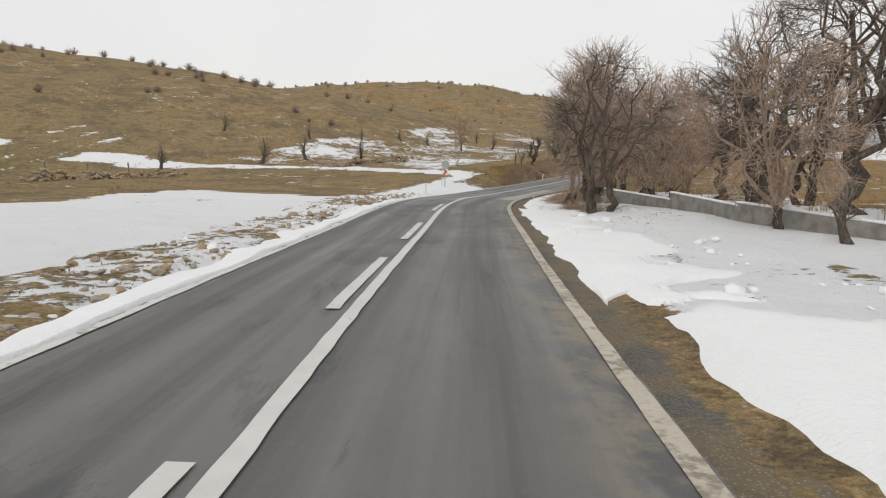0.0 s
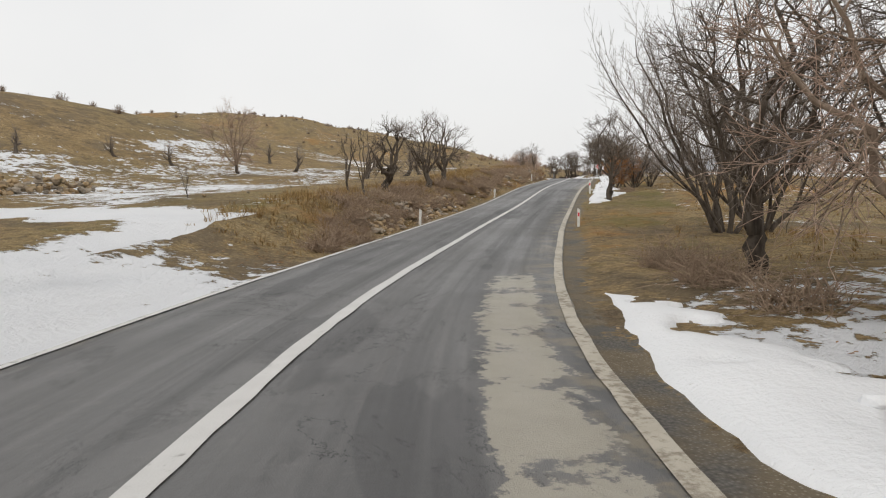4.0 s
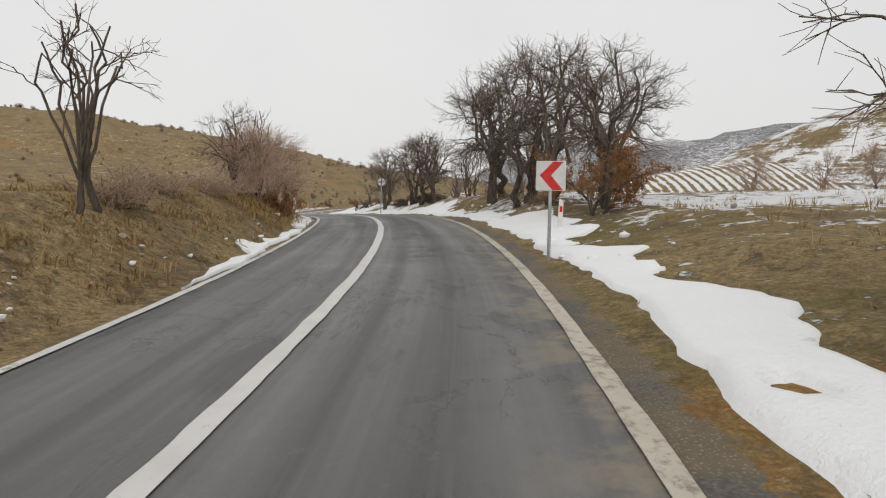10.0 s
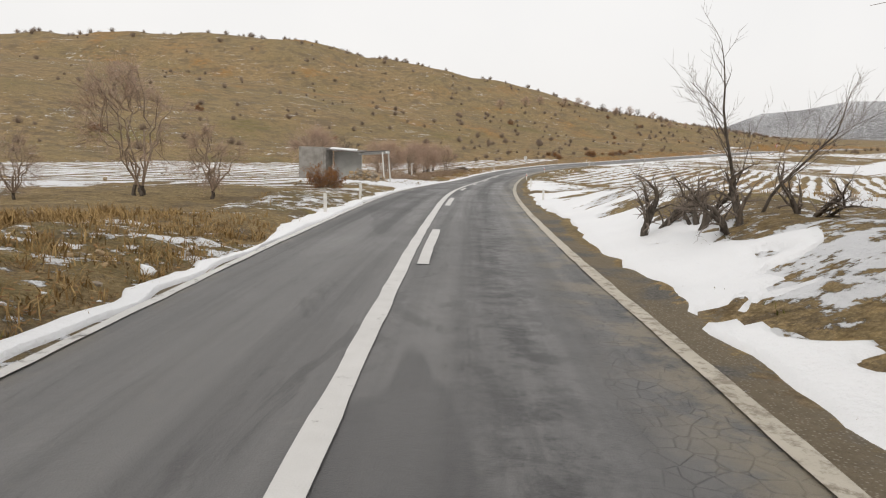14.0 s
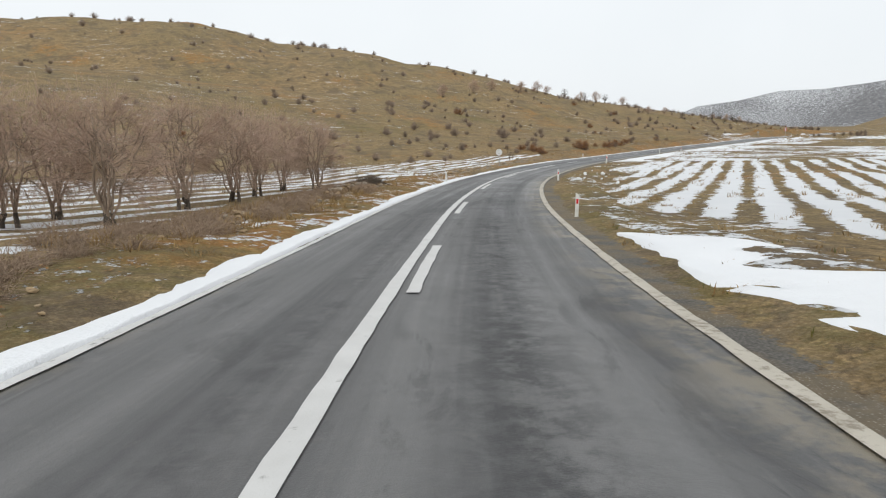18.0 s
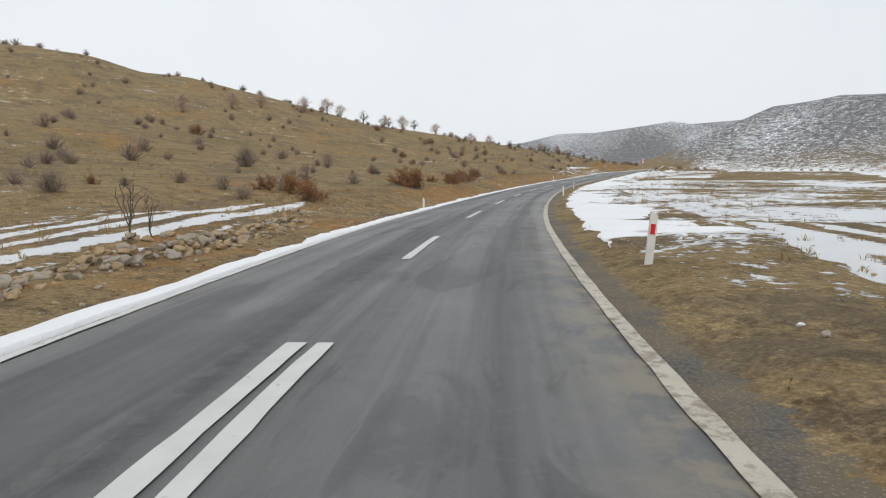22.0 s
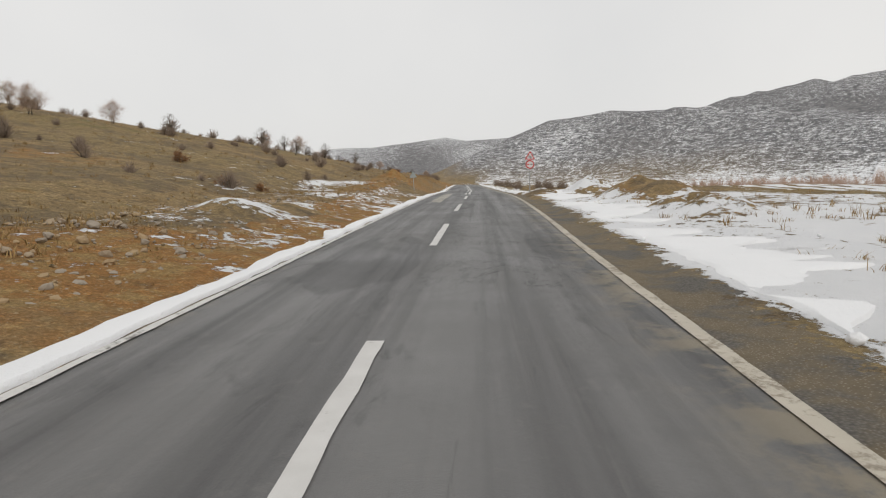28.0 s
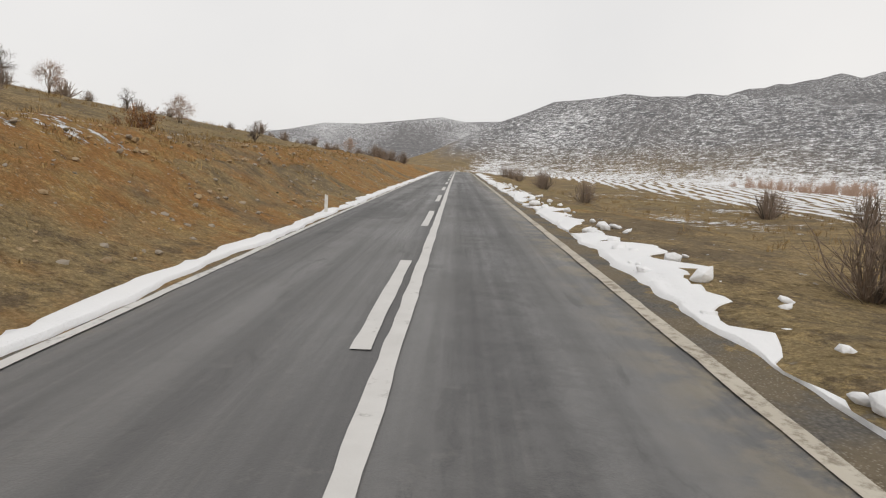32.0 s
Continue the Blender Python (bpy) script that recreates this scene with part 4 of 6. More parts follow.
GNARL = Kind(tree_model("walnut_tree", "gnarled bare walnut tree with a leaning limb and upright shoots", 19, height=3.0, radius=1.25, fork=0.8, trunk_r=0.15, limbs=7, sub=5, fine=4, twigs=4, wiggle=0.18, rise=(0.05, 1.5), gaps=0.8, twig_len=0.5, twig_r=0.006), 3.0)
OPEN = Kind(tree_model("open_tree", "thin bare tree with few upright branches", 23, height=3.2, radius=1.35, fork=0.7, trunk_r=0.058, limbs=6, sub=4, fine=2, twigs=3, wiggle=0.06, rise=(0.1, 1.3), gaps=1.0, twig_len=0.3, twig_r=0.0055, lean=0.3), 3.2)
MULTI = Kind(tree_model("multi_stem_tree", "tall bare tree with many thin pale stems", 21, stems=9, height=6.5, spread=0.5, trunk_r=0.07, low=0.15, kids=(8, 6, 5), levels=3, gnarl=0.12, upright=1.1, bole=0.5, twig=1.3))
RED = Kind(tree_model("willow_tree", "bare willow with dense reddish twigs", 31, M_TWIG_RED, M_LIMB_TAN, height=5.0, radius=2.2, fork=0.55, trunk_r=0.115, limbs=9, sub=7, fine=6, twigs=6, rise=(0.1, 1.4), wiggle=0.10, gaps=0.4, twig_len=0.5), 5.0)
RED_B = Kind(tree_model("willow_tree", "bare leaning willow with dense reddish twigs", 37, M_TWIG_RED, M_LIMB_TAN, height=5.0, radius=2.1, fork=0.45, trunk_r=0.11, stems=3, limbs=10, sub=7, fine=6, twigs=6, rise=(0.1, 1.4), wiggle=0.11, gaps=0.4, twig_len=0.5), 5.0)
FAN = Kind(tree_model("willow_bush", "bush-like willow with a haze of red-brown upright twigs", 39, M_TWIG_RED, M_LIMB_TAN, height=2.8, radius=1.5, fork=0.35, trunk_r=0.075, stems=3, limbs=12, sub=5, fine=5, twigs=9, rise=(0.25, 1.35), wiggle=0.09, gaps=0.4, twig_len=0.7, twig_r=0.0042), 2.8)
POLLARD = Kind(tree_model("orchard_tree", "small bare orchard tree with a knotty trunk", 41, height=2.6, spread=1.1, trunk_r=0.14, low=0.5, kids=(5, 5, 4), levels=3, gnarl=0.3, upright=0.5, shoots=3))
THIN = Kind(tree_model("young_tree", "thin young bare tree", 47, stems=2, height=5.0, spread=0.5, trunk_r=0.05, low=0.25, kids=(7, 5, 4), levels=3, gnarl=0.12, upright=1.0))
OAK = Kind(tree_model("oak_tree", "scrub oak that keeps its brown dead leaves", 53, stems=3, height=4.0, spread=0.9, trunk_r=0.07, low=0.15, kids=(7, 6, 5), levels=3, gnarl=0.22, leaves=7000, leaf_size=0.058))
SNAG = Kind(tree_model("stunted_tree", "stunted bare tree with stubby crooked branches", 59, stems=3, height=2.6, spread=1.0, trunk_r=0.09, low=0.2, kids=(5, 4, 4), levels=3, gnarl=0.4, thick=0.7))


def round_bush(name, label, seed, n, thin):
    """A hemispherical bush: a few stems and a dense head of forked twigs."""
    rng = random.Random(seed)
    sv, sf, v, f = [], [], [], []
    for k in range(n):
        a, e, r = rng.uniform(0, 6.283), rng.uniform(0.12, 1.5), rng.uniform(0.5, 1.0)
        tip = Vector((math.cos(a) * math.cos(e) * 1.05 * r, math.sin(a) * math.cos(e) * 1.05 * r, 0.18 + 1.15 * math.sin(e) * r))
        foot = Vector((math.cos(a) * 0.12, math.sin(a) * 0.12, -0.04))
        mid = foot.lerp(tip, 0.5) + Vector((rng.gauss(0, 0.09), rng.gauss(0, 0.09), rng.uniform(-0.05, 0.14)))
        if k % 14 == 0:
            add_tube(sv, sf, [foot, mid, tip], [0.034, 0.022, 0.01], 5, False)
        else:
            add_tube(v, f, [foot, mid, tip], [0.011 * thin, 0.009 * thin, 0.005 * thin], 3, False)
        for _ in range(3):
            q = mid.lerp(tip, rng.random())
            w = ((tip - mid).normalized() + Vector((rng.gauss(0, 0.55), rng.gauss(0, 0.55), rng.gauss(0.1, 0.4)))).normalized()
            add_tube(v, f, [q, q + w * rng.uniform(0.15, 0.4)], [0.006 * thin, 0.004 * thin], 3, False)
    t = new(name)
    part("stem", mesh_from("stem", sv, sf, M_LIMB), t)
    part("twig_spray", mesh_from("twig_spray", v, f, M_BUSH, False), t)
    return tagged(t, label, "bush")


BUSH = Kind(round_bush("hawthorn_bush", "bare grey-brown bush on the slope", 61, 95, 1.0))
BUSH_B = Kind(round_bush("round_bush", "bare twiggy round bush on the slope", 67, 150, 0.9))
OAK_BUSH = Kind(tree_model("oak_bush", "low oak bush with rust-brown dead leaves", 71, category="bush", stems=6, height=1.5, spread=1.1, trunk_r=0.025, low=0.08, kids=(7, 6, 4), levels=3, gnarl=0.25, leaves=2200, leaf_size=0.05))


# ---- the trees, from the start of the road to its end ----
G1 = "trees along the road"
for k, (s, d, height, turn) in enumerate(((17.3, 8.9, 5.2, 10), (22.0, 5.3, 5.4, 120), (27.1, 5.0, 5.4, 220), (29.0, 8.4, 5.8, 300), (32.0, 6.2, 6.3, 200), (37.3, 6.8, 7.8, 40), (34.5, 9.0, 6.2, 30), (40.5, 8.0, 6.2, 260), (43.5, 6.8, 5.6, 80), (47.0, 6.8, 5.6, 330), (51.5, 6.2, 5.2, 190), (36.0, 11.0, 6.5, 0), (44.0, 11.0, 6.2, 70))):
    (RED, OLD_C, RED_B)[k % 3].tall(s, d, height, turn, group=G1)
POLLARD.at(13.9, 8.9, 0.7, label="small pale bare tree in the snow", group=G1)
for k, (s, d, height, turn) in enumerate(((38.5, 15.0, 8.4, 40), (24.0, 14.0, 9.0, 120), (14.5, 13.0, 8.6, 210), (19.5, 16.5, 9.0, 70), (27.5, 19.0, 9.0, 160), (33.0, 14.0, 9.2, 150), (50.0, 9.0, 7.0, 10), (46.5, 14.0, 8.0, 300), (42.0, 18.0, 8.6, 250))):
    (OLD_A, OLD_B, OLD_C)[k % 3].tall(s, d, height, turn, group=G1)
MULTI.at(60.3, 7.6, 1.12, group=G1)
MULTI.at(61.5, 8.8, 1.15, 250, group=G1)
MULTI.at(54.0, 10.5, 1.0, 250, group=G1)
# orchard and walnuts on the other side
G2 = "bare trees in the field"
for s, d, k in ((56, -29, 1.35), (60.5, -26.5, 1.3), (66, -24, 1.1), (49, -33, 1.2), (82, -25, 0.8), (80, -28, 0.75), (74, -30, 0.8), (68, -33, 0.8), (88, -19, 0.95), (93, -24, 0.9), (62, -40, 1.0), (99, -17, 0.9)):
    POLLARD.at(s, d, k, group=G2)
RED.tall(83, -20.8, 5.0, 60, label="bare reddish tree in the field", group=G2)
THIN.at(60.7, -9.4, 0.35, group=G2)
for s, d, k in ((80.4, -10.3, 1.0), (83.5, -8.6, 0.95), (85.5, -7.9, 0.9)):
    POLLARD.at(s, d, k, group=G2)
GNARL.tall(67.1, -4.2, 3.1, 20, group="walnut trees on the bank")
OPEN.tall(64.2, -4.4, 2.6, 40, label="bare tree of two thin dark stems", group="walnut trees on the bank")
OPEN.tall(63.9, -4.9, 2.3, 150, label="bare tree of two thin dark stems", group="walnut trees on the bank")
WALNUT.tall(73.6, -4.4, 3.7, 205, group="walnut trees on the bank")
WALNUT.tall(77.1, -4.2, 3.7, 100, group="walnut trees on the bank")
# beside the brown fields
MULTI.at(88.8, 6.5, 0.6, 70, group=G1)
MULTI.at(90.4, 7.6, 0.6, 190, group=G1)
OAK.at(88.9, 5.3, 0.72, group="brown-leaved oaks")
OAK.at(90.0, 6.2, 0.66, 120, group="brown-leaved oaks")
OLD_C.tall(78.9, 4.7, 4.9, 15, label="bare tree of several stems with wide dark limbs", group=G1)
THIN.at(98.6, 6.8, 0.6, group=G1)
THIN.at(100.5, 6.7, 0.68, group=G1)
THIN.at(103.0, 8.2, 0.6, group=G1)
for s, d, k in ((96, 9.5, 0.4), (99.5, 11.0, 0.45), (101.5, 9.6, 0.35), (104.8, 10.2, 0.5), (106.4, 7.6, 0.4), (107.5, 12.4, 0.5), (110.6, 9.0, 0.42), (112.4, 11.2, 0.5), (115.8, 8.8, 0.4), (118.3, 10.4, 0.45)):
    THIN.at(s, d, k, group=G1)
WALNUT.tall(113.6, 5.9, 3.7, 50, label="bare tree with a forked pale trunk", group=G1)
for s, d, k in ((123, 15.5, 1.05), (114.9, 12.5, 0.7), (108, 14.7, 0.8), (119, 19, 0.9), (128, 22, 1.0), (101, 17, 0.7), (111, 21, 0.8)):
    THIN.at(s, d, k, group=G1)
for s, d, k in ((146, 42, 1.5), (138, 37, 1.7), (152, 52, 1.6), (165, 60, 1.6), (158, 38, 1.4), (176, 64, 1.7), (128, 45, 1.4)):
    RED.tall(s, d, k * 3.5, label="far bare tree in the field", group=G2)
# the clump at the bend
OAK.at(126.4, 6.0, 0.55, 40, group="brown-leaved oaks")
OAK.at(131.5, 8.8, 0.6, 160, group="brown-leaved oaks")
for k, (s, d, height, turn) in enumerate(((127.6, 6.8, 4.7, 200), (130.6, 6.0, 5.6, 95), (133.5, 5.7, 5.8, 330), (136.8, 5.5, 5.8, 250), (138.4, 6.4, 5.4, 40), (135.0, 9.5, 5.2, 20), (146.8, 5.2, 4.2, 10), (148.4, 5.0, 4.4, 120), (150.2, 4.8, 4.2, 60), (155.8, 4.2, 3.7, 290), (158.8, 5.2, 4.4, 170), (158.0, 11.5, 4.6, 70), (147.0, 11.5, 4.8, 190))):
    (OLD_A, OLD_B, OLD_C)[k % 3].tall(s, d, height, turn, group=G1)
OPEN.tall(143.2, 6.2, 2.4, 60, group=G1)
for s, d, k in ((171, 14, 1.5), (176, 17, 1.4), (168, 21, 1.6), (182, 22, 1.3), (160, 25, 1.6), (173, 30, 1.5)):
    POLLARD.at(s, d, k, group=G2)
G4 = "stunted trees in the snow"
SNAG.at(165.0, 3.9, 0.55, 40, group=G4)
for s, d, k, t in ((166.2, 4.3, 0.45, 0), (164.4, 4.5, 0.5, 100), (163.5, 4.7, 0.5, 220), (163.3, 5.6, 0.42, 300)):
    SNAG.at(s, d, k, t, group=G4)
THIN.at(164.2, 5.2, 0.64, label="bare tree with upright shoots from a knotty trunk", group=G4)
# left of the bend
OPEN.tall(119.1, -3.8, 2.9, 10, group=G1)
OPEN.tall(119.9, -3.9, 3.3, 150, group=G1)
FAN.tall(132.9, -3.9, 2.4, 10, group=G1)
OAK_BUSH.at(133.4, -3.1, 0.75, group="brown-leaved oaks")
OPEN.tall(134.7, -4.0, 3.3, 250, group=G1)
WALNUT.tall(135.2, -4.9, 3.2, 310, group=G1)
FAN.tall(138.4, -3.6, 2.9, 45, group=G1)
FAN.tall(139.6, -4.6, 2.9, 200, group=G1)
FAN.tall(146.2, -4.8, 2.7, 140, group=G1)
RED.tall(156.2, -3.9, 4.3, 35, label="bare reddish-brown tree leaning on the bank", group=G1)
RED_B.tall(158.4, -5.2, 2.2, 80, group=G1)
for s, d, height in ((166.9, -13.4, 1.9), (168.8, -12.8, 2.0), (169.7, -10.4, 1.7), (171.7, -6.2, 2.2)):
    RED.tall(s, d, height, group=G2)
RED_B.tall(172.0, -8.4, 3.6, 20, group=G1)
OAK_BUSH.at(181.0, -5.4, 0.75, 50, group="brown-leaved oaks")
OAK_BUSH.at(183.5, -5.6, 0.6, 150, group="brown-leaved oaks")
WALNUT.tall(197.5, -8.4, 2.6, 160, label="bare dark tree behind the shelter", group=G1)
FAN.tall(196.4, -10.4, 3.0, 75, group=G1)
FAN.tall(199.5, -10.6, 3.0, 5, group=G1)
G3 = "willow clump by the field"
for s, d, height, t in ((212.4, -9.6, 2.7, 250), (214.2, -9.2, 2.8, 0), (216.0, -9.4, 2.8, 60), (214.5, -7.2, 2.7, 100), (218.9, -7.7, 2.9, 200), (221.4, -7.2, 2.8, 300), (223.6, -7.4, 2.7, 15), (226.3, -7.5, 2.7, 40), (225.8, -6.0, 2.5, 140)):
    FAN.tall(s, d, height, t, group=G3)
THIN.at(209.4, -7.8, 0.28, group=G3)

# ---- bushes on the long hill ----
GB = "bushes on the hillside"
for s, d, k in ((281.1, -7.0, 0.7), (285.8, -9.6, 0.75), (287.5, -11.7, 0.6), (296.6, -6.2, 0.95), (297.4, -6.6, 0.9), (306.8, -5.6, 0.75), (304.0, -6.6, 0.4), (313.5, -6.4, 0.75), (314.6, -6.6, 0.7), (315.4, -6.0, 0.5), (321.1, -6.8, 0.7)):
    OAK_BUSH.at(s, d, k, group=GB)
for s, d, k in ((311.3, -5.7, 0.6), (310.6, -6.3, 0.55), (303.0, -21.0, 1.3), (277.5, -15.6, 0.7), (325.5, -7.4, 0.5)):
    BUSH_B.at(s, d, k, group=GB)
OPEN.tall(268.3, -6.4, 1.35, 20, label="bare dark sapling behind the stones", group=GB)
OPEN.tall(268.8, -6.2, 1.0, 140, label="bare dark sapling behind the stones", group=GB)
BUSH.at(349, -16.5, 0.85, group=GB)
OAK_BUSH.at(348, -10.6, 0.5, 30, group=GB)
for s, d, k in ((494, -8.0, 1.1), (497, -8.8, 1.3), (503, -7.5, 1.2), (508, -9.0, 1.4), (489, -9.4, 0.9), (515, -7, 1.3)):
    BUSH_B.at(s, d, k, label="bare reddish bush above the road", group=GB)


G_CREST = "small trees along the crest"
for s, d, height in ((419, -21, 2.0), (417, -17, 1.6), (437, -26, 2.2), (439, -24, 2.0), (434, -21, 2.0), (431, -17, 1.8), (441, -15, 1.6), (433, -9, 0.9), (430, -24, 1.6), (380, -64, 3.0), (388, -63, 3.2), (394, -63, 2.6), (405, -63, 3.2), (406, -58, 2.8), (413, -60, 3.0), (420, -59, 3.2), (423, -57, 3.0), (426, -52, 2.6), (402, -34, 2.2), (412, -33, 2.0), (413, -28, 1.8), (360, -66, 3.2), (368, -66, 2.8), (350, -68, 3.0), (459, -25.8, 2.1), (457.4, -25.0, 1.9), (460.1, -23.6, 1.7), (465.9, -21.8, 1.4), (454.3, -13.4, 1.3), (449, -8.0, 1.0), (468, -7.0, 1.0)):
    (WALNUT if int(s) % 2 else FAN).tall(s, d, height, label="small bare tree on the crest of the hill", group=G_CREST)


def lite_bush(seed):
    """A round twiggy bush of bent twigs, for the distance."""
    rng = random.Random(seed)
    v, f = [], []
    for _ in range(64):
        a, e, r = rng.uniform(0, 6.283), rng.uniform(0.15, 1.5), rng.uniform(0.55, 1.0)
        tip = Vector((math.cos(a) * math.cos(e) * 1.05 * r, math.sin(a) * math.cos(e) * 1.05 * r, 0.2 + 1.0 * math.sin(e) * r))
        foot = Vector((math.cos(a) * 0.1, math.sin(a) * 0.1, 0))
        mid = foot.lerp(tip, 0.5) + Vector((rng.gauss(0, 0.1), rng.gauss(0, 0.1), rng.uniform(-0.05, 0.15)))
        add_tube(v, f, [foot, mid, tip], [0.022, 0.02, 0.012], 3, False)
    return np.array(v), f


def scatter_bushes():
    """Bushes over the slope: near ones as things, the far ones joined."""
    rng = random.Random(5)
    far_v, far_f = [], []
    count = 0
    lite = [lite_bush(k) for k in (1, 2, 3, 4)]
    tries = 0
    while tries < 1500:
        tries += 1
        s = rng.uniform(170, 560)
        d = -rng.uniform(9, 175) if rng.random() < 0.6 else -rng.uniform(9, 70)
        if s < 262 and -d < (262 - s) * 1.05 + 10:
            continue
        x, y = on_road([s], [d])[0][:2]
        if -d > 30 and rng.random() < 0.25 or lump(x, y, 28, 9) + 0.5 * lump(x, y, 9, 4) < rng.uniform(-1.3, 0.8):
            continue
        k = rng.uniform(0.35, 1.05) * (0.7 if -d < 25 else 1.0)
        if -d < 75 and count < 170:
            count += 1
            (BUSH if rng.random() < 0.45 else BUSH_B if rng.random() < 0.75 else OAK_BUSH).at(s, d, k, rng.uniform(0, 360), group=GB)
        else:
            v, f = lite[rng.randrange(4)]
            a = rng.uniform(0, 6.28)
            k *= 1.2
            w = v * k
            z = at_ground(x, y)
            b = len(far_v)
            far_v += np.column_stack([w[:, 0] * math.cos(a) - w[:, 1] * math.sin(a) + x, w[:, 0] * math.sin(a) + w[:, 1] * math.cos(a) + y, w[:, 2] + z - 0.03]).tolist()
            far_f += [tuple(i + b for i in q) for q in f]
    # the crest against the sky
    for i in range(330):
        u = rng.random()
        x, y = -150 + 420 * u + rng.gauss(0, 5), 441 - 10 * u + rng.gauss(0, 14)
        if i > 290:
            x, y = -140 + 130 * rng.random(), rng.uniform(85, 128)
        elif i > 230:
            x, y = -110 + 110 * rng.random(), 121 + rng.gauss(0, 12)
        v, f = lite[rng.randrange(4)]
        k, a = rng.uniform(0.8, 1.9) * (1.0 if i <= 230 else 0.62), rng.uniform(0, 6.28)
        z = at_ground(x, y)
        w = v * k
        b = len(far_v)
        far_v += np.column_stack([w[:, 0] * math.cos(a) - w[:, 1] * math.sin(a) + x, w[:, 0] * math.sin(a) + w[:, 1] * math.cos(a) + y, w[:, 2] + z - 0.03]).tolist()
        far_f += [tuple(q + b for q in p) for p in f]
    tagged(new("far_bushes", mesh_from("far_bushes", far_v, far_f, M_BUSH, False)), "bare bushes dotted over the far hillside", "bushes", kind="stuff")


scatter_bushes()


# ---- verges, snow and stones ----
def build_verge(side, width, label):
    s = np.arange(-17, 690, 0.45)
    n = 22
    u = np.linspace(0, 1, n) ** 1.3
    edge = (edge_right(s) if side > 0 else edge_left(s)) + SHOULDER - 0.12
    if side > 0:
        width = width * table(s, (204, 1.0), (216, 0.5), (255, 0.55), (272, 1.0))
    else:
        width = width + 0 * s
    d = side * (edge[:, None] + width[:, None] * u)
    sv = np.repeat(s, n)
    width = np.repeat(width, n)
    p = on_road(sv, d.ravel())
    z = ground_height(p[:, 0], p[:, 1])[0]
    road_z = np.interp(sv, S_ALL, LINE[:, 2])
    uu = np.tile(u, len(s))
    out = uu * width
    k = ease(out, 0.05, 1.1)
    z = (road_z - 0.03) * (1 - k) + (z + 0.05) * k
    z += -0.12 * ease(uu, 0.8, 1.0) + (0.03 * lump(p[:, 0], p[:, 1], 0.5, 2) + 0.035 * lump(p[:, 0], p[:, 1], 1.3, 3)) * ease(out, 0.1, 0.7)
    p[:, 2] = z
    me = mesh_from("verge", p, grid_faces(len(s), n) if side < 0 else grid_faces(len(s), n)[:, ::-1], M_VERGE)
    wave = lump(sv, out, 4.5, 1)
    if side > 0:
        grit = 1.0 - table(sv, (-17, 0.9), (50, 1.0), (110, 1.1), (150, 0.8), (185, 1.3), (340, 1.2), (350, 0.65), (380, 0.6), (410, 1.1)) * out + 0.2 * wave
        soil = table(sv, (50, 0.0), (60, 0.4), (110, 0.4), (125, 0.25), (690, 0.3)) + 0.3 * lump(sv, out, 7, 4)
        snow = table(sv, (-17, 0.75), (46, 0.7), (54, 0.12), (84, 0.14), (100, 0.28), (150, 0.5), (205, 0.5), (215, 0.36), (230, 0.3), (255, 0.28), (275, 0.55), (345, 0.5), (356, 0.62), (384, 0.6), (398, 0.35), (420, 0.14), (690, 0.2)) * ease(out, 0.45, 1.3) + 0.18 * wave * ease(out, 0.4, 1.0)
        green = table(sv, (-17, 0.2), (60, 0.5), (112, 0.5), (150, 0.3), (215, 0.45), (250, 0.42), (290, 0.35), (690, 0.4)) + 0.2 * lump(sv, out, 3, 6)
    else:
        grit = 0.75 - 1.6 * out + 0.2 * wave
        soil = table(sv, (-17, 0.35), (60, 0.3), (150, 0.35), (235, 0.45), (300, 0.58), (690, 0.62)) + 0.35 * wave
        snow = table(sv, (-17, 0.56), (36, 0.58), (40, 0.9), (50, 0.8), (54, 0.05), (112, 0.1), (125, 0.3), (165, 0.42), (185, 0.45), (188, 0.85), (201, 0.75), (205, 0.3), (240, 0.3), (275, 0.08), (360, 0.08), (364, 0.32), (378, 0.38), (384, 0.44), (396, 0.44), (400, 0.36), (405, 0.1), (690, 0.08)) + 0.15 * wave
        green = table(sv, (-17, 0.45), (60, 0.35), (140, 0.5), (220, 0.55), (300, 0.25), (690, 0.2)) + 0.2 * wave
    set_color(me, "cover", np.clip(np.column_stack([snow + 0 * out, soil, green]), 0, 1))
    grit = np.clip(grit, 0, 1)
    set_color(me, "scrub_haze_grit", np.column_stack([grit, grit, grit]))
    tagged(new("verge", me), label, "verge", kind="structure")


build_verge(1, 5.5, "sandy gravel verge with grass and snow")
build_verge(-1, 3.4, "rough grassy verge with stones and snow")


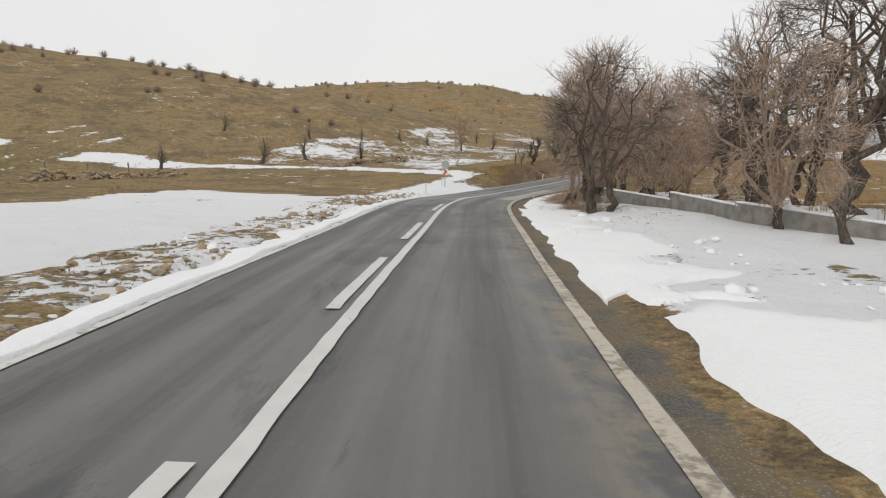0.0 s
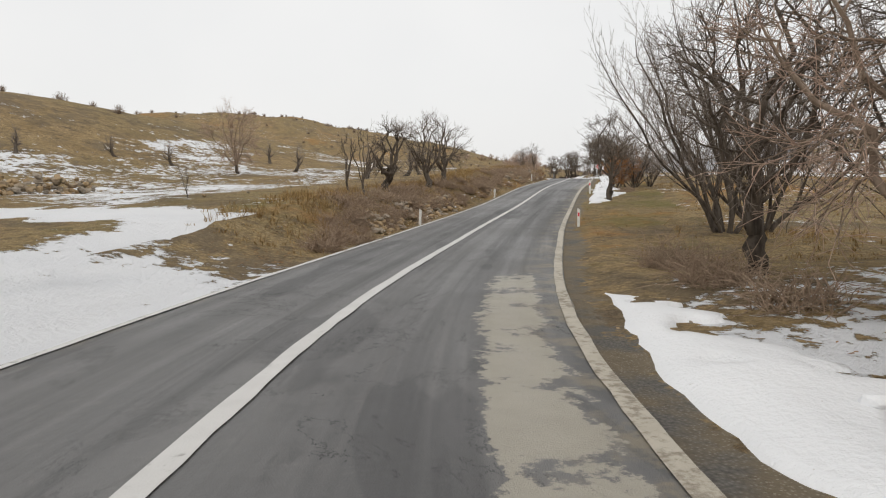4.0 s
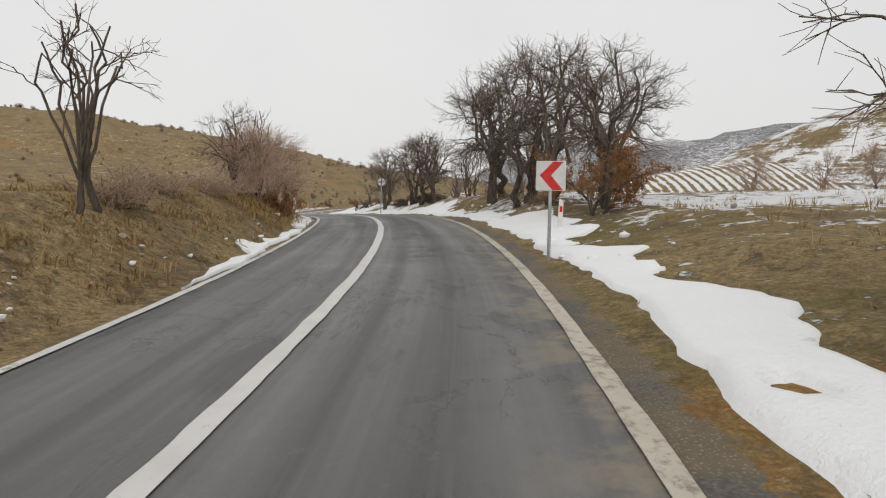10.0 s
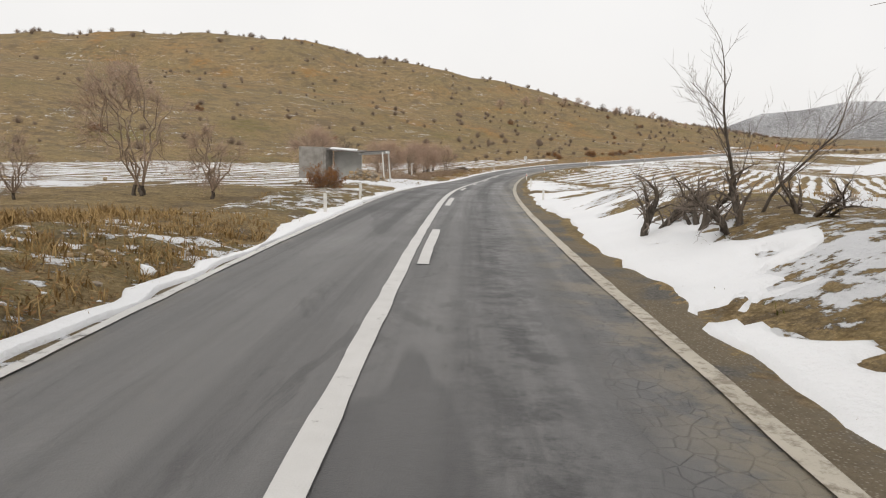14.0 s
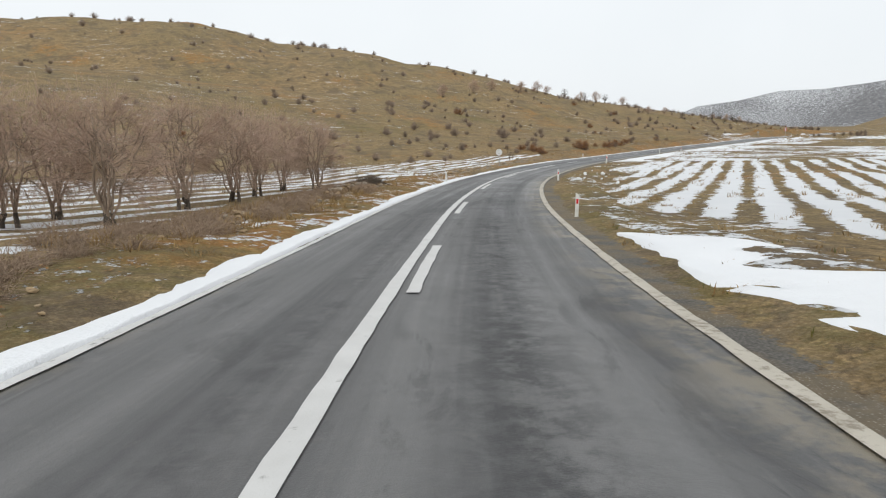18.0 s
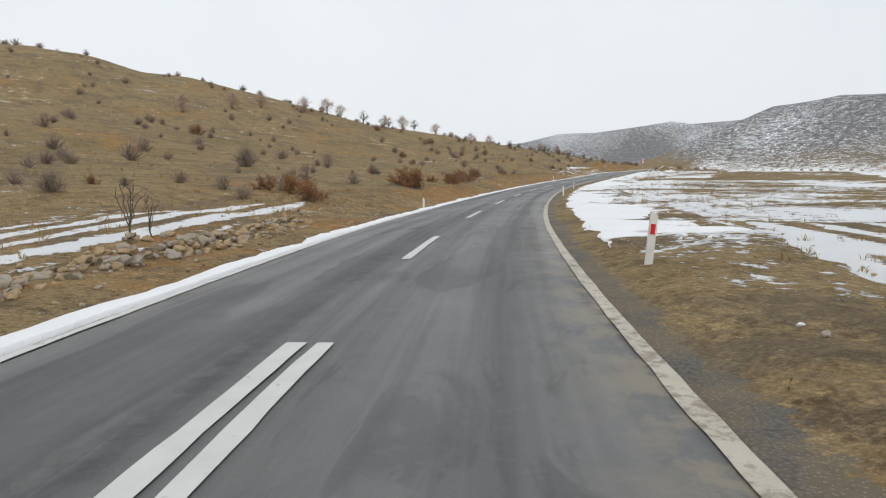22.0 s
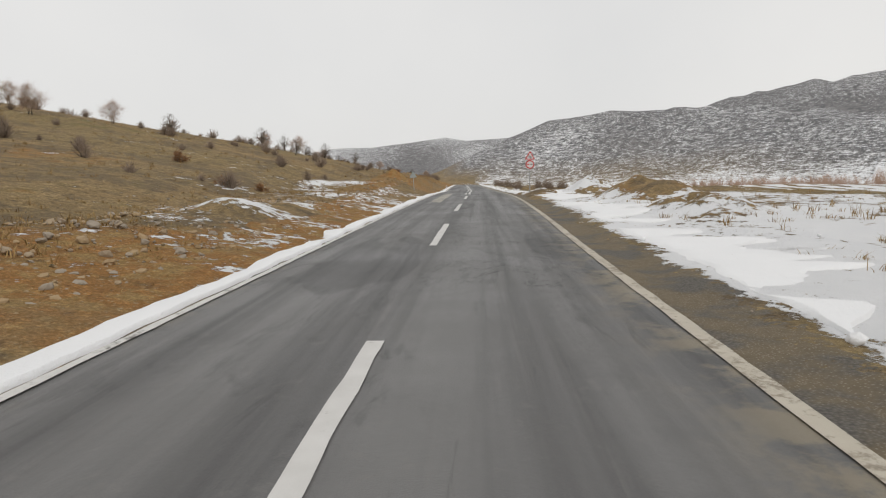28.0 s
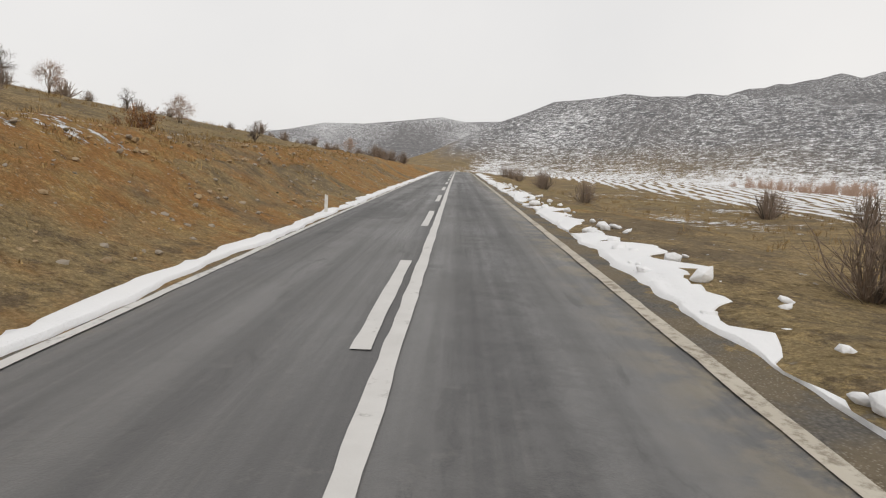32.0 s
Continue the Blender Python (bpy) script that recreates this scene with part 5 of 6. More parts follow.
def snow_bank(s0, s1, side, gap, width, height, seed, ragged=0.3, label="bank of old snow along the road"):
    """Ploughed snow beside the road; ragged says how much its outer edge wanders."""
    height *= 0.6 if side > 0 else 0.8
    s = np.arange(s0, s1, 0.2)
    n = 15
    u = np.linspace(0, 1, n)
    edge = (edge_right(s) if side > 0 else edge_left(s))
    k = ease(s, s0, s0 + 3) * ease(-s, -s1, -s1 + 3)
    k = k * np.clip(0.75 + ragged * (lump(s, s * 0, 3.1, seed) + 0.8 * lump(s, s * 0, 1.1, seed + 1) + 0.5 * lump(s, s * 0, 0.5, seed + 2)), 0.0, 1.6)
    calm = min(1.0, 0.25 + 2.0 * ragged)
    inner = gap + calm * (0.10 * lump(s, s * 0, 1.9, seed + 2) + 0.07 * lump(s, s * 0, 0.8, seed + 3) + 0.05 * lump(s, s * 0, 0.35, seed + 4))
    out = inner[:, None] + (width * k)[:, None] * u
    d = side * (edge[:, None] + out)
    p = on_road(np.repeat(s, n), d.ravel())
    land = ground_height(p[:, 0], p[:, 1])[0]
    road_z = np.interp(np.repeat(s, n), S_ALL, LINE[:, 2])
    land = np.where(out.ravel() < 1.0, np.maximum(land, road_z - 0.05), land)
    shape = np.sin(np.pi * np.clip(u * 0.94 + 0.06, 0, 1)) ** 0.6
    h = (height * np.minimum(k, 1))[:, None] * shape * (0.8 + 0.3 * lump(np.repeat(s, n), d.ravel(), 0.8, seed).reshape(len(s), n) + 0.18 * lump(np.repeat(s, n), d.ravel(), 0.33, seed + 5).reshape(len(s), n))
    sg, dg = np.repeat(s, n), d.ravel()
    gap_in = lump(sg, dg, 1.3, seed + 6) + 0.7 * lump(sg, dg, 0.5, seed + 7) + 0.4 * lump(sg, dg, 0.25, seed + 8)
    h -= calm * (height + 0.12) * ease(gap_in.reshape(h.shape) + (u - 0.75) * (0.6 + ragged), 0.5, 0.9)
    h[:, 0] = -0.06
    h[:, -1] = -0.12
    p[:, 2] = land + 0.06 + h.ravel()
    f = grid_faces(len(s), n)
    me = mesh_from("snow_bank", p, f if side < 0 else f[:, ::-1], M_SNOW)
    tagged(new("snow_bank", me), label, "snow", kind="stuff")


snow_bank(-16, 38, -1, 0.20, 0.7, 0.06, 1, 0.25)
snow_bank(118, 150, -1, 0.25, 0.4, 0.05, 4, 0.8)
snow_bank(146, 190, -1, 0.16, 0.55, 0.06, 7, 0.4)
snow_bank(186, 330, -1, 0.16, 0.58, 0.05, 10, 0.16)
snow_bank(326, 540, -1, 0.2, 0.55, 0.05, 13, 0.2)
snow_bank(-16, 10, 1, 0.75, 3.6, 0.16, 20, 0.3)
snow_bank(8, 27, 1, 0.42, 3.2, 0.14, 21, 0.35)
snow_bank(24, 50, 1, 0.55, 2.0, 0.14, 22, 0.4)
snow_bank(76, 113, 1, 0.9, 1.6, 0.2, 23, 0.4)
snow_bank(109, 152, 1, 0.75, 1.9, 0.2, 26, 0.4)
snow_bank(150, 184, 1, 0.6, 2.6, 0.16, 29, 0.5)
snow_bank(188, 214, 1, 0.8, 4.2, 0.12, 31, 0.4)
snow_bank(268, 300, 1, 0.95, 2.4, 0.09, 36, 0.8)
snow_bank(292, 352, 1, 1.2, 2.4, 0.09, 37, 0.9)
snow_bank(356, 404, 1, 1.3, 2.2, 0.1, 39, 0.9)
snow_bank(398, 520, 1, 0.5, 0.8, 0.07, 42, 0.9)


def stone_mesh(seed, flat=0.6):
    """An angular field stone of about one metre across."""
    rng = random.Random(seed)
    bm = bmesh.new()
    bmesh.ops.create_icosphere(bm, subdivisions=1, radius=0.5)
    for v in bm.verts:
        v.co *= rng.uniform(0.72, 1.2)
        v.co.z *= flat
    bmesh.ops.bevel(bm, geom=bm.edges[:], offset=0.02, segments=1, affect="EDGES")
    return shaded(bm, M_STONE)


def stone_material():
    m = Mat("field_stone", 0.92, spec=0.2)
    r = m.rand()
    i = m.island()
    n = m.noise(9, 5, 0.65)
    c = m.mix(n, (0.27, 0.18, 0.10), (0.46, 0.35, 0.21))
    c = m.mix(m.step(m.math("FRACT", m.math("ADD", r, i)), 0.35, 0.7), c, m.mix(n, (0.23, 0.19, 0.15), (0.42, 0.37, 0.30)))
    c = m.mix(m.step(m.noise(3.2, 5), 0.58, 0.7), c, (0.12, 0.10, 0.06))
    m.color(c)
    m.bump(n, 0.02, 0.8)
    return m.m


M_STONE = stone_material()
STONES = [stone_mesh(k, f) for k, f in ((1, 0.6), (2, 0.7), (3, 0.5), (4, 0.8), (5, 0.55), (6, 0.65))]


def stones_stuff(name, places, label, snow=False):
    """Many small stones in one mesh: (x, y, z, size)."""
    rng = random.Random(len(places))
    data = [(np.array([v.co for v in m.vertices]), [tuple(p.vertices) for p in m.polygons]) for m in STONES]
    vs, fs, b = [], [], 0
    for x, y, z, k in places:
        v, f = data[rng.randrange(len(data))]
        e = np.array(Euler((rng.uniform(-0.5, 0.5), rng.uniform(-0.5, 0.5), rng.uniform(0, 6.3))).to_matrix())
        vs.append((v * k) @ e.T + (x, y, z + 0.12 * k))
        fs += [tuple(q + b for q in p) for p in f]
        b += len(v)
    tagged(new(name, mesh_from(name, np.vstack(vs), fs, M_SNOW if snow else M_STONE, snow)), label, "stones" if not snow else "snow", kind="stuff")


def ground_points(s, d):
    p = on_road(s, d)
    p[:, 2] = ground_height(p[:, 0], p[:, 1])[0]
    return p


def scatter_stones():
    rng = np.random.default_rng(7)
    rows = []
    for s0, s1, d0, d1, n, k0, k1 in (
        (-12, 40, -4.9, -3.0, 900, 0.06, 0.32), (56, 112, -4.4, -2.2, 800, 0.06, 0.22), (112, 165, -4.6, -2.7, 330, 0.06, 0.22),
        (190, 232, -6.5, -3.0, 380, 0.06, 0.22), (236, 300, -6.0, -3.1, 1300, 0.05, 0.2), (300, 470, -6.5, -3.2, 3400, 0.06, 0.26),
        (300, 470, -13, -5.5, 420, 0.05, 0.2), (-12, 60, 3.0, 4.4, 160, 0.04, 0.12), (60, 250, 3.2, 5.4, 420, 0.04, 0.13), (250, 470, 3.3, 7.5, 520, 0.04, 0.14),
        (100, 170, 5, 9, 120, 0.08, 0.25), (353, 378, -8, -3.6, 700, 0.08, 0.35), (60, 240, -20, -6, 260, 0.08, 0.3)):
        s, d = rng.uniform(s0, s1, n), rng.uniform(d0, d1, n)
        p = ground_points(s, d)
        p[:, 2] += 0.04
        rows += [(x, y, z, k) for (x, y, z), k in zip(p.tolist(), (0.75 * k0 + 0.7 * (k1 - k0) * rng.random(n) ** 3).tolist())]
    stones_stuff("loose_stones", rows, "loose field stones scattered along the banks")
    lumps = []
    for s0, s1, d0, d1, n, k0, k1 in ((-10, 44, 3.4, 6.5, 130, 0.08, 0.35), (84, 150, 3.6, 5.4, 130, 0.08, 0.28), (60, 165, -3.1, -2.5, 110, 0.06, 0.22), (405, 470, 3.3, 4.6, 150, 0.1, 0.4), (-10, 44, -4.6, -2.6, 130, 0.06, 0.25), (236, 252, 4.2, 6.5, 12, 0.15, 0.4), (250, 400, 4, 9, 60, 0.1, 0.3)):
        s, d = rng.uniform(s0, s1, n), rng.uniform(d0, d1, n)
        p = ground_points(s, d)
        p[:, 2] += 0.05
        lumps += [(x, y, z, k) for (x, y, z), k in zip(p.tolist(), (k0 + (k1 - k0) * rng.random(n) ** 2.5).tolist())]
    stones_stuff("snow_lumps", lumps, "broken lumps of ploughed snow beside the road", True)


scatter_stones()


def stone_heap(name, s0, s1, d, width, height, count, size, label, seed):
    """A tumbled wall or heap of stones; each stone is a part."""
    rng = random.Random(seed)
    x, y, z, t = spot((s0 + s1) / 2, d)
    top = new(name)
    top.matrix_basis = pose(x, y, z)
    for i in range(count):
        s = rng.uniform(s0, s1)
        u = rng.uniform(-1, 1)
        e = d + u * width / 2
        px, py = on_road([s], [e])[0][:2]
        h = height * (1 - u * u) * (0.7 + 0.4 * float(lump(np.array([s]), np.array([0.0]), 2.2, seed)[0]))
        k = size * rng.uniform(0.6, 1.35)
        hz = rng.random() * max(h, 0.03)
        m = pose(px - x, py - y, at_ground(px, py) - z + hz, rng.uniform(-30, 30), rng.uniform(-30, 30), rng.uniform(0, 360)) @ Matrix.Diagonal((k, k * rng.uniform(0.7, 1), k, 1))
        part("stone", STONES[rng.randrange(len(STONES))], top, m=m)
    return tagged(top, label, "stone wall")


stone_heap("stone_wall", 60, 74, -3.0, 1.4, 0.45, 280, 0.26, "tumbled dry-stone wall overgrown with brambles", 1)
stone_heap("stone_wall", 93, 110, -3.2, 1.3, 0.6, 295, 0.28, "tumbled dry-stone wall of brown field stones", 2)
stone_heap("stone_wall", 55, 68, -19.5, 0.9, 0.9, 260, 0.38, "grey dry-stone field wall above the track", 3)
stone_heap("stone_wall", 196.5, 206, -6.2, 0.9, 0.5, 220, 0.24, "low dry-stone wall with dark brush on it", 4)
stone_heap("stone_heap", 189.3, 193.2, -5.6, 1.8, 0.75, 230, 0.26, "heap of broken brown stones beside the shelter", 5)
stone_heap("stone_wall", 215, 231, -4.9, 0.9, 0.3, 190, 0.22, "low tumbled stones along the field edge", 6)
stone_heap("stone_wall", 243, 262, -4.1, 0.9, 0.3, 290, 0.24, "row of pale brown stones along the verge", 9)
stone_heap("stone_wall", 260, 274, -4.6, 1.0, 0.5, 290, 0.26, "row of pale brown stones along the verge", 7)
stone_heap("stone_wall", 36, 47, -27.5, 0.9, 0.7, 220, 0.36, "yellowish dry-stone wall by the side track", 8)


# ---- grass and brambles ----
def tufts(name, rows, label, material, blades=7, seed=1):
    """Tufts of long dead grass: rows of (x, y, z, height)."""
    rng = np.random.default_rng(seed)
    n = len(rows)
    r = np.array(rows)
    c = np.repeat(r, blades, axis=0)
    m = len(c)
    a = rng.uniform(0, 6.283, m)
    lean = rng.uniform(0.2, 1.3, m)
    h = c[:, 3] * rng.uniform(0.5, 1.1, m)
    w = 0.004 + 0.008 * rng.random(m)
    bx, by = c[:, 0] + rng.normal(0, 0.07, m), c[:, 1] + rng.normal(0, 0.07, m)
    ca, sa = np.cos(a), np.sin(a)
    v = np.empty((m, 5, 3))
    for i, (f, q) in enumerate(((0, 1), (0, -1), (0.55, 1), (0.55, -1), (1.0, 0))):
        out = lean * h * f * f
        v[:, i, 0] = bx + ca * out - sa * w * q * (1 - 0.4 * f)
        v[:, i, 1] = by + sa * out + ca * w * q * (1 - 0.4 * f)
        v[:, i, 2] = c[:, 2] - 0.02 + h * f * (1 - 0.25 * lean * f)
    b = np.arange(m)[:, None] * 5
    quads = (b + np.array([[0, 1, 3, 2]])).tolist()
    tris = (b + np.array([[2, 3, 4]])).tolist()
    tagged(new(name, mesh_from(name, v.reshape(-1, 3), quads + tris, material, False)), label, "grass", kind="stuff")


def grass_material(name, a, b):
    m = Mat(name, 0.9, spec=0.15)
    m.color(m.mix(m.island(), a, b))
    return m.m


M_GRASS = grass_material("dead_grass", (0.19, 0.115, 0.045), (0.42, 0.29, 0.13))
M_GRASS_G = grass_material("winter_grass", (0.07, 0.075, 0.02), (0.19, 0.16, 0.05))


def scatter_grass():
    rng = np.random.default_rng(11)
    dead, green = [], []
    for s0, s1, d0, d1, n, h0, h1, to in (
        (56, 112, -6.5, -2.9, 2600, 0.15, 0.5, dead), (112, 168, -8, -3.2, 2600, 0.12, 0.38, dead), (210, 235, -6.5, -3.8, 1200, 0.12, 0.45, dead),
        (-12, 55, -40, -14, 1600, 0.12, 0.35, dead), (60, 150, 6.0, 26, 2400, 0.12, 0.4, dead), (236, 470, -11, -4.5, 3600, 0.08, 0.26, dead),
        (225, 470, -60, -9, 9000, 0.1, 0.34, dead), (128, 168, -7.5, -2.6, 6500, 0.10, 0.34, dead), (345, 470, 6, 18, 1700, 0.12, 0.4, dead), (215, 345, 6, 22, 1500, 0.1, 0.3, dead), (130, 215, 6, 20, 700, 0.12, 0.35, dead),
        (276, 470, -9, -3.2, 5200, 0.05, 0.2, dead), (54, 168, -5.5, -2.2, 3200, 0.06, 0.3, dead), (54, 118, 3.7, 10, 3000, 0.05, 0.2, dead), (150, 185, -5.5, -2.6, 800, 0.05, 0.2, dead), (210, 262, -5.5, -2.9, 1200, 0.06, 0.3, dead), (205, 262, 3.6, 7, 1200, 0.05, 0.16, dead), (262, 345, 3.6, 7, 1000, 0.05, 0.18, dead), (60, 165, 3.4, 5.0, 700, 0.05, 0.14, green), (205, 260, 3.4, 7.0, 700, 0.05, 0.14, green), (56, 165, -3.4, -2.2, 700, 0.05, 0.14, green), (205, 250, -4.2, -3.0, 400, 0.05, 0.14, green), (-12, 40, -4.8, -3.1, 700, 0.05, 0.18, green), (20, 60, 9, 26, 900, 0.2, 0.6, dead)):
        s, d = rng.uniform(s0, s1, n), rng.uniform(d0, d1, n)
        p = ground_points(s, d)
        keep = lump(p[:, 0], p[:, 1], 3.0, 3) + 0.6 * lump(p[:, 0], p[:, 1], 9.0, 4) > rng.uniform(-0.9, 0.6, n)
        hh = h0 + (h1 - h0) * rng.random(n) ** 1.5
        to += np.column_stack([p, hh])[keep].tolist()
    tufts("dead_grass", dead, "tufts of long dead straw-coloured grass", M_GRASS, 11, 2)
    tufts("green_grass", green, "short green winter grass beside the road", M_GRASS_G, 8, 3)


scatter_grass()

def leaf_litter():
    """Fallen leaves on the banks and under the trees."""
    rng = np.random.default_rng(23)
    vs = []
    for s0, s1, d0, d1, n in ((52, 120, -4.4, -2.1, 9000), (120, 168, -4.6, -2.4, 5000), (84, 95, 3.8, 7.5, 1800), (122, 142, 4.6, 8.5, 1800), (60, 118, 4.2, 9.0, 2200), (18, 52, 5.0, 9.0, 2500), (205, 232, -6.0, -3.2, 1800), (262, 420, -6.5, -3.0, 3500)):
        q = ground_points(rng.uniform(s0, s1, n), rng.uniform(d0, d1, n))
        q = q[lump(q[:, 0], q[:, 1], 1.6, 7) + 0.5 * lump(q[:, 0], q[:, 1], 5.0, 8) > rng.uniform(-0.9, 0.5, n)]
        m = len(q)
        a, k, tip = rng.uniform(0, 6.283, m), rng.uniform(0.018, 0.045, m), rng.uniform(-0.6, 0.6, m)
        ca, sa = np.cos(a) * k, np.sin(a) * k
        leaf = np.empty((m, 4, 3))
        for i, (f, g, h) in enumerate(((-1, 0, 0), (0, 0.6, 0.3), (1, 0, 1.0), (0, -0.6, 0.3))):
            leaf[:, i, 0] = q[:, 0] + ca * f - sa * g
            leaf[:, i, 1] = q[:, 1] + sa * f + ca * g
            leaf[:, i, 2] = q[:, 2] + 0.075 + k * tip * h
        vs.append(leaf.reshape(-1, 3))
    v = np.vstack(vs)
    f = np.arange(len(v)).reshape(-1, 4)
    tagged(new("leaf_litter", mesh_from("leaf_litter", v, f, M_LITTER, False)), "fallen brown leaves scattered over the banks", "leaves", kind="stuff")


M_LITTER = grass_material("fallen_leaf", (0.13, 0.06, 0.025), (0.36, 0.21, 0.09))
leaf_litter()

M_BRAMBLE = bark_material("bramble_stem", (0.24, 0.17, 0.12), (0.48, 0.37, 0.27), 22)


def bramble_model(seed, label):
    """A thicket of arching stems."""
    rng = random.Random(seed)
    v, f = [], []
    for _ in range(300):
        a, r = rng.uniform(0, 6.283), rng.random() ** 0.6 * 0.65
        p = Vector((math.cos(a) * r, math.sin(a) * r, -0.05))
        w = Vector((rng.gauss(0, 0.5), rng.gauss(0, 0.5), 1)).normalized()
        pts, rad = [p.copy()], [0.012]
        n = 6
        length = rng.uniform(0.5, 1.2)
        for i in range(n):
            w = (w + Vector((rng.gauss(0, 0.22), rng.gauss(0, 0.22), -0.22))).normalized()
            p = p + w * (length / n)
            p.z = max(p.z, 0.02)
            pts.append(p.copy())
            rad.append(0.012 * (1 - 0.7 * (i + 1) / n))
        add_tube(v, f, pts, rad, 3, False)
    top = new("bramble_thicket")
    tagged(part("stem_tangle", mesh_from("stem_tangle", v, f, M_BRAMBLE, False), top), kind="stuff")
    return tagged(top, label, "bramble")


BRAMBLE = Kind(bramble_model(81, "brown tangled bramble thicket on the bank"))
BRAMBLE_B = Kind(bramble_model(83, "leafless bramble thicket beside the road"))
_rng = random.Random(13)
for i in range(64):
    (BRAMBLE_B if i % 2 else BRAMBLE).at(55 + 56 * _rng.random(), -_rng.uniform(2.5, 3.6), _rng.uniform(0.35, 0.7), _rng.uniform(0, 360), group="brambles along the wall")
for i in range(62):
    s = 57 + 54 * i / 62 + _rng.uniform(-0.4, 0.4)
    (BRAMBLE if i % 2 else BRAMBLE_B).at(s, -_rng.uniform(3.1, 4.4), _rng.uniform(0.5, 0.85), _rng.uniform(0, 360), group="brambles along the wall")
for i in range(30):
    (BRAMBLE if i % 2 else BRAMBLE_B).at(204.5 + 0.85 * i, -_rng.uniform(4.0, 5.6), _rng.uniform(0.4, 0.7), _rng.uniform(0, 360), group="brambles along the wall")
for s, d, k in ((197.5, -6.6, 0.7), (199, -6.3, 0.75), (200.4, -6.0, 0.7), (201.7, -6.1, 0.8), (203, -5.7, 0.7), (204.2, -5.6, 0.75), (205.6, -5.9, 0.7), (210.5, -5.6, 0.6), (212, -5.3, 0.6), (214.8, -5.3, 0.6), (219, -5.2, 0.6), (222, -5.2, 0.55), (113, -4.2, 0.8), (116, -4.4, 0.9), (121, -4.2, 0.9), (124, -4.6, 0.9), (127.5, -4.4, 0.8), (130, -4.6, 1.0), (140, -5.2, 0.9), (144, -5, 0.8), (148, -5.0, 0.8), (154, -5.2, 0.8), (202, -7.2, 0.8), (204.5, -7.3, 0.8), (207, -7.2, 0.85), (227, -5.6, 0.6), (229.3, -5.5, 0.6), (213, -5.4, 0.6), (217.5, -5.2, 0.6)):
    BRAMBLE.at(s, d, k, group="brambles along the wall")
for s, d, k in ((30, 6.2, 0.6), (36, 5.8, 0.6), (42, 5.6, 0.7), (50, 5.2, 0.9), (53, 5.0, 0.9), (40, 6, 0.9), (34, 6.4, 0.8), (44, 7, 0.9), (48, 5.5, 0.8), (86, 6.0, 0.7), (95, 5.6, 0.8), (99, 6.2, 0.8), (104, 6.6, 0.8), (108, 7.2, 0.7), (133, 6.4, 0.7), (137, 6.4, 0.6)):
    BRAMBLE_B.at(s, d, k, group="brambles by the trees")
for s, d, k in ((22.5, 5.2, 0.6), (25.0, 5.0, 0.7), (27.6, 4.8, 0.8), (29.8, 4.7, 0.75), (32.2, 4.9, 0.85), (34.6, 5.0, 0.8), (37.2, 5.1, 0.8)):
    BRAMBLE.at(s, d, k, 57 * s, label="leafless thicket at the foot of the roadside trees", group="brambles by the trees")
for s, d, k in ((447.8, 13.5, 1.0), (449, 14.2, 0.9), (406.2, 6.0, 0.85), (407.0, 6.7, 0.8), (405.6, 6.9, 0.7), (424.0, 5.4, 0.8), (428.5, 6.0, 0.9), (431, 9.6, 0.8), (444.8, 15.8, 1.1), (452, 6.8, 0.9), (470, 7.2, 1.1), (480, 8.2, 1.2), (500, 8, 1.2), (512, 8, 1.3), (526, 8, 1.4)):
    BUSH.at(s, d, k, label="bare bush below the road", group="bushes below the road")


# ---- road furniture ----
M_PLASTIC = plain("white_plastic", (0.62, 0.61, 0.57), (0.75, 0.74, 0.71), 5.0, 0.5)
M_RED = plain("red_sheeting", (0.52, 0.03, 0.03), (0.62, 0.05, 0.045), 8.0, 0.4)
M_WHITE = plain("white_sheeting", (0.60, 0.60, 0.59), (0.70, 0.70, 0.69), 6.0, 0.45)
M_BLACK = plain("black_sheeting", (0.012, 0.012, 0.013), (0.02, 0.02, 0.02), 8.0, 0.5)
M_ZINC = plain("galvanised_steel", (0.33, 0.345, 0.35), (0.47, 0.48, 0.485), 12.0, 0.45, 0.6)
M_BACK = plain("grey_sign_back", (0.30, 0.34, 0.335), (0.37, 0.41, 0.40), 4.0, 0.55, 0.2)
M_AMBER = plain("red_reflector", (0.60, 0.02, 0.03), (0.68, 0.04, 0.04), 20.0, 0.25)


def marker_model(red):
    """A roadside marker post with its reflector."""
    t = new("marker_post")
    body = bmesh.new()
    bmesh.ops.create_cube(body, size=1.0)
    for v in body.verts:
        up = v.co.z > 0
        v.co = Vector((v.co.x * 0.115, v.co.y * (0.05 if not up else 0.04), (0.86 if v.co.x < 0 else 0.80) if up else -0.25))
    bmesh.ops.bevel(body, geom=[e for e in body.edges], offset=0.012, segments=2, affect="EDGES")
    part("post", shaded(body, M_PLASTIC), t)
    if red:
        part("reflector", box(0.065, 0.012, 0.15, M_AMBER, 0.003), t, "red reflector", pose(0, -0.026, 0.52))
    else:
        part("reflector", box(0.05, 0.012, 0.08, M_WHITE, 0.003), t, "pale reflector", pose(0, -0.026, 0.58))
    return tagged(t, "white roadside marker post with a red reflector" if red else "plain white roadside marker post", "marker post", "marker posts")


POST_W, POST_R = marker_model(False), marker_model(True)
_used = set()


def post_at(s, d, red, size=1.0, lean=0.0):
    x, y, z, t = spot(s, d)
    model = POST_R if red else POST_W
    m = pose(x, y, z, lean, lean * 1.6, t) @ Matrix.Diagonal((size, size, size, 1))
    if model.name in _used:
        ob = copy_thing(model, Matrix.Identity(4))
        ob.matrix_basis = m
    else:
        _used.add(model.name)
        model.matrix_basis = m


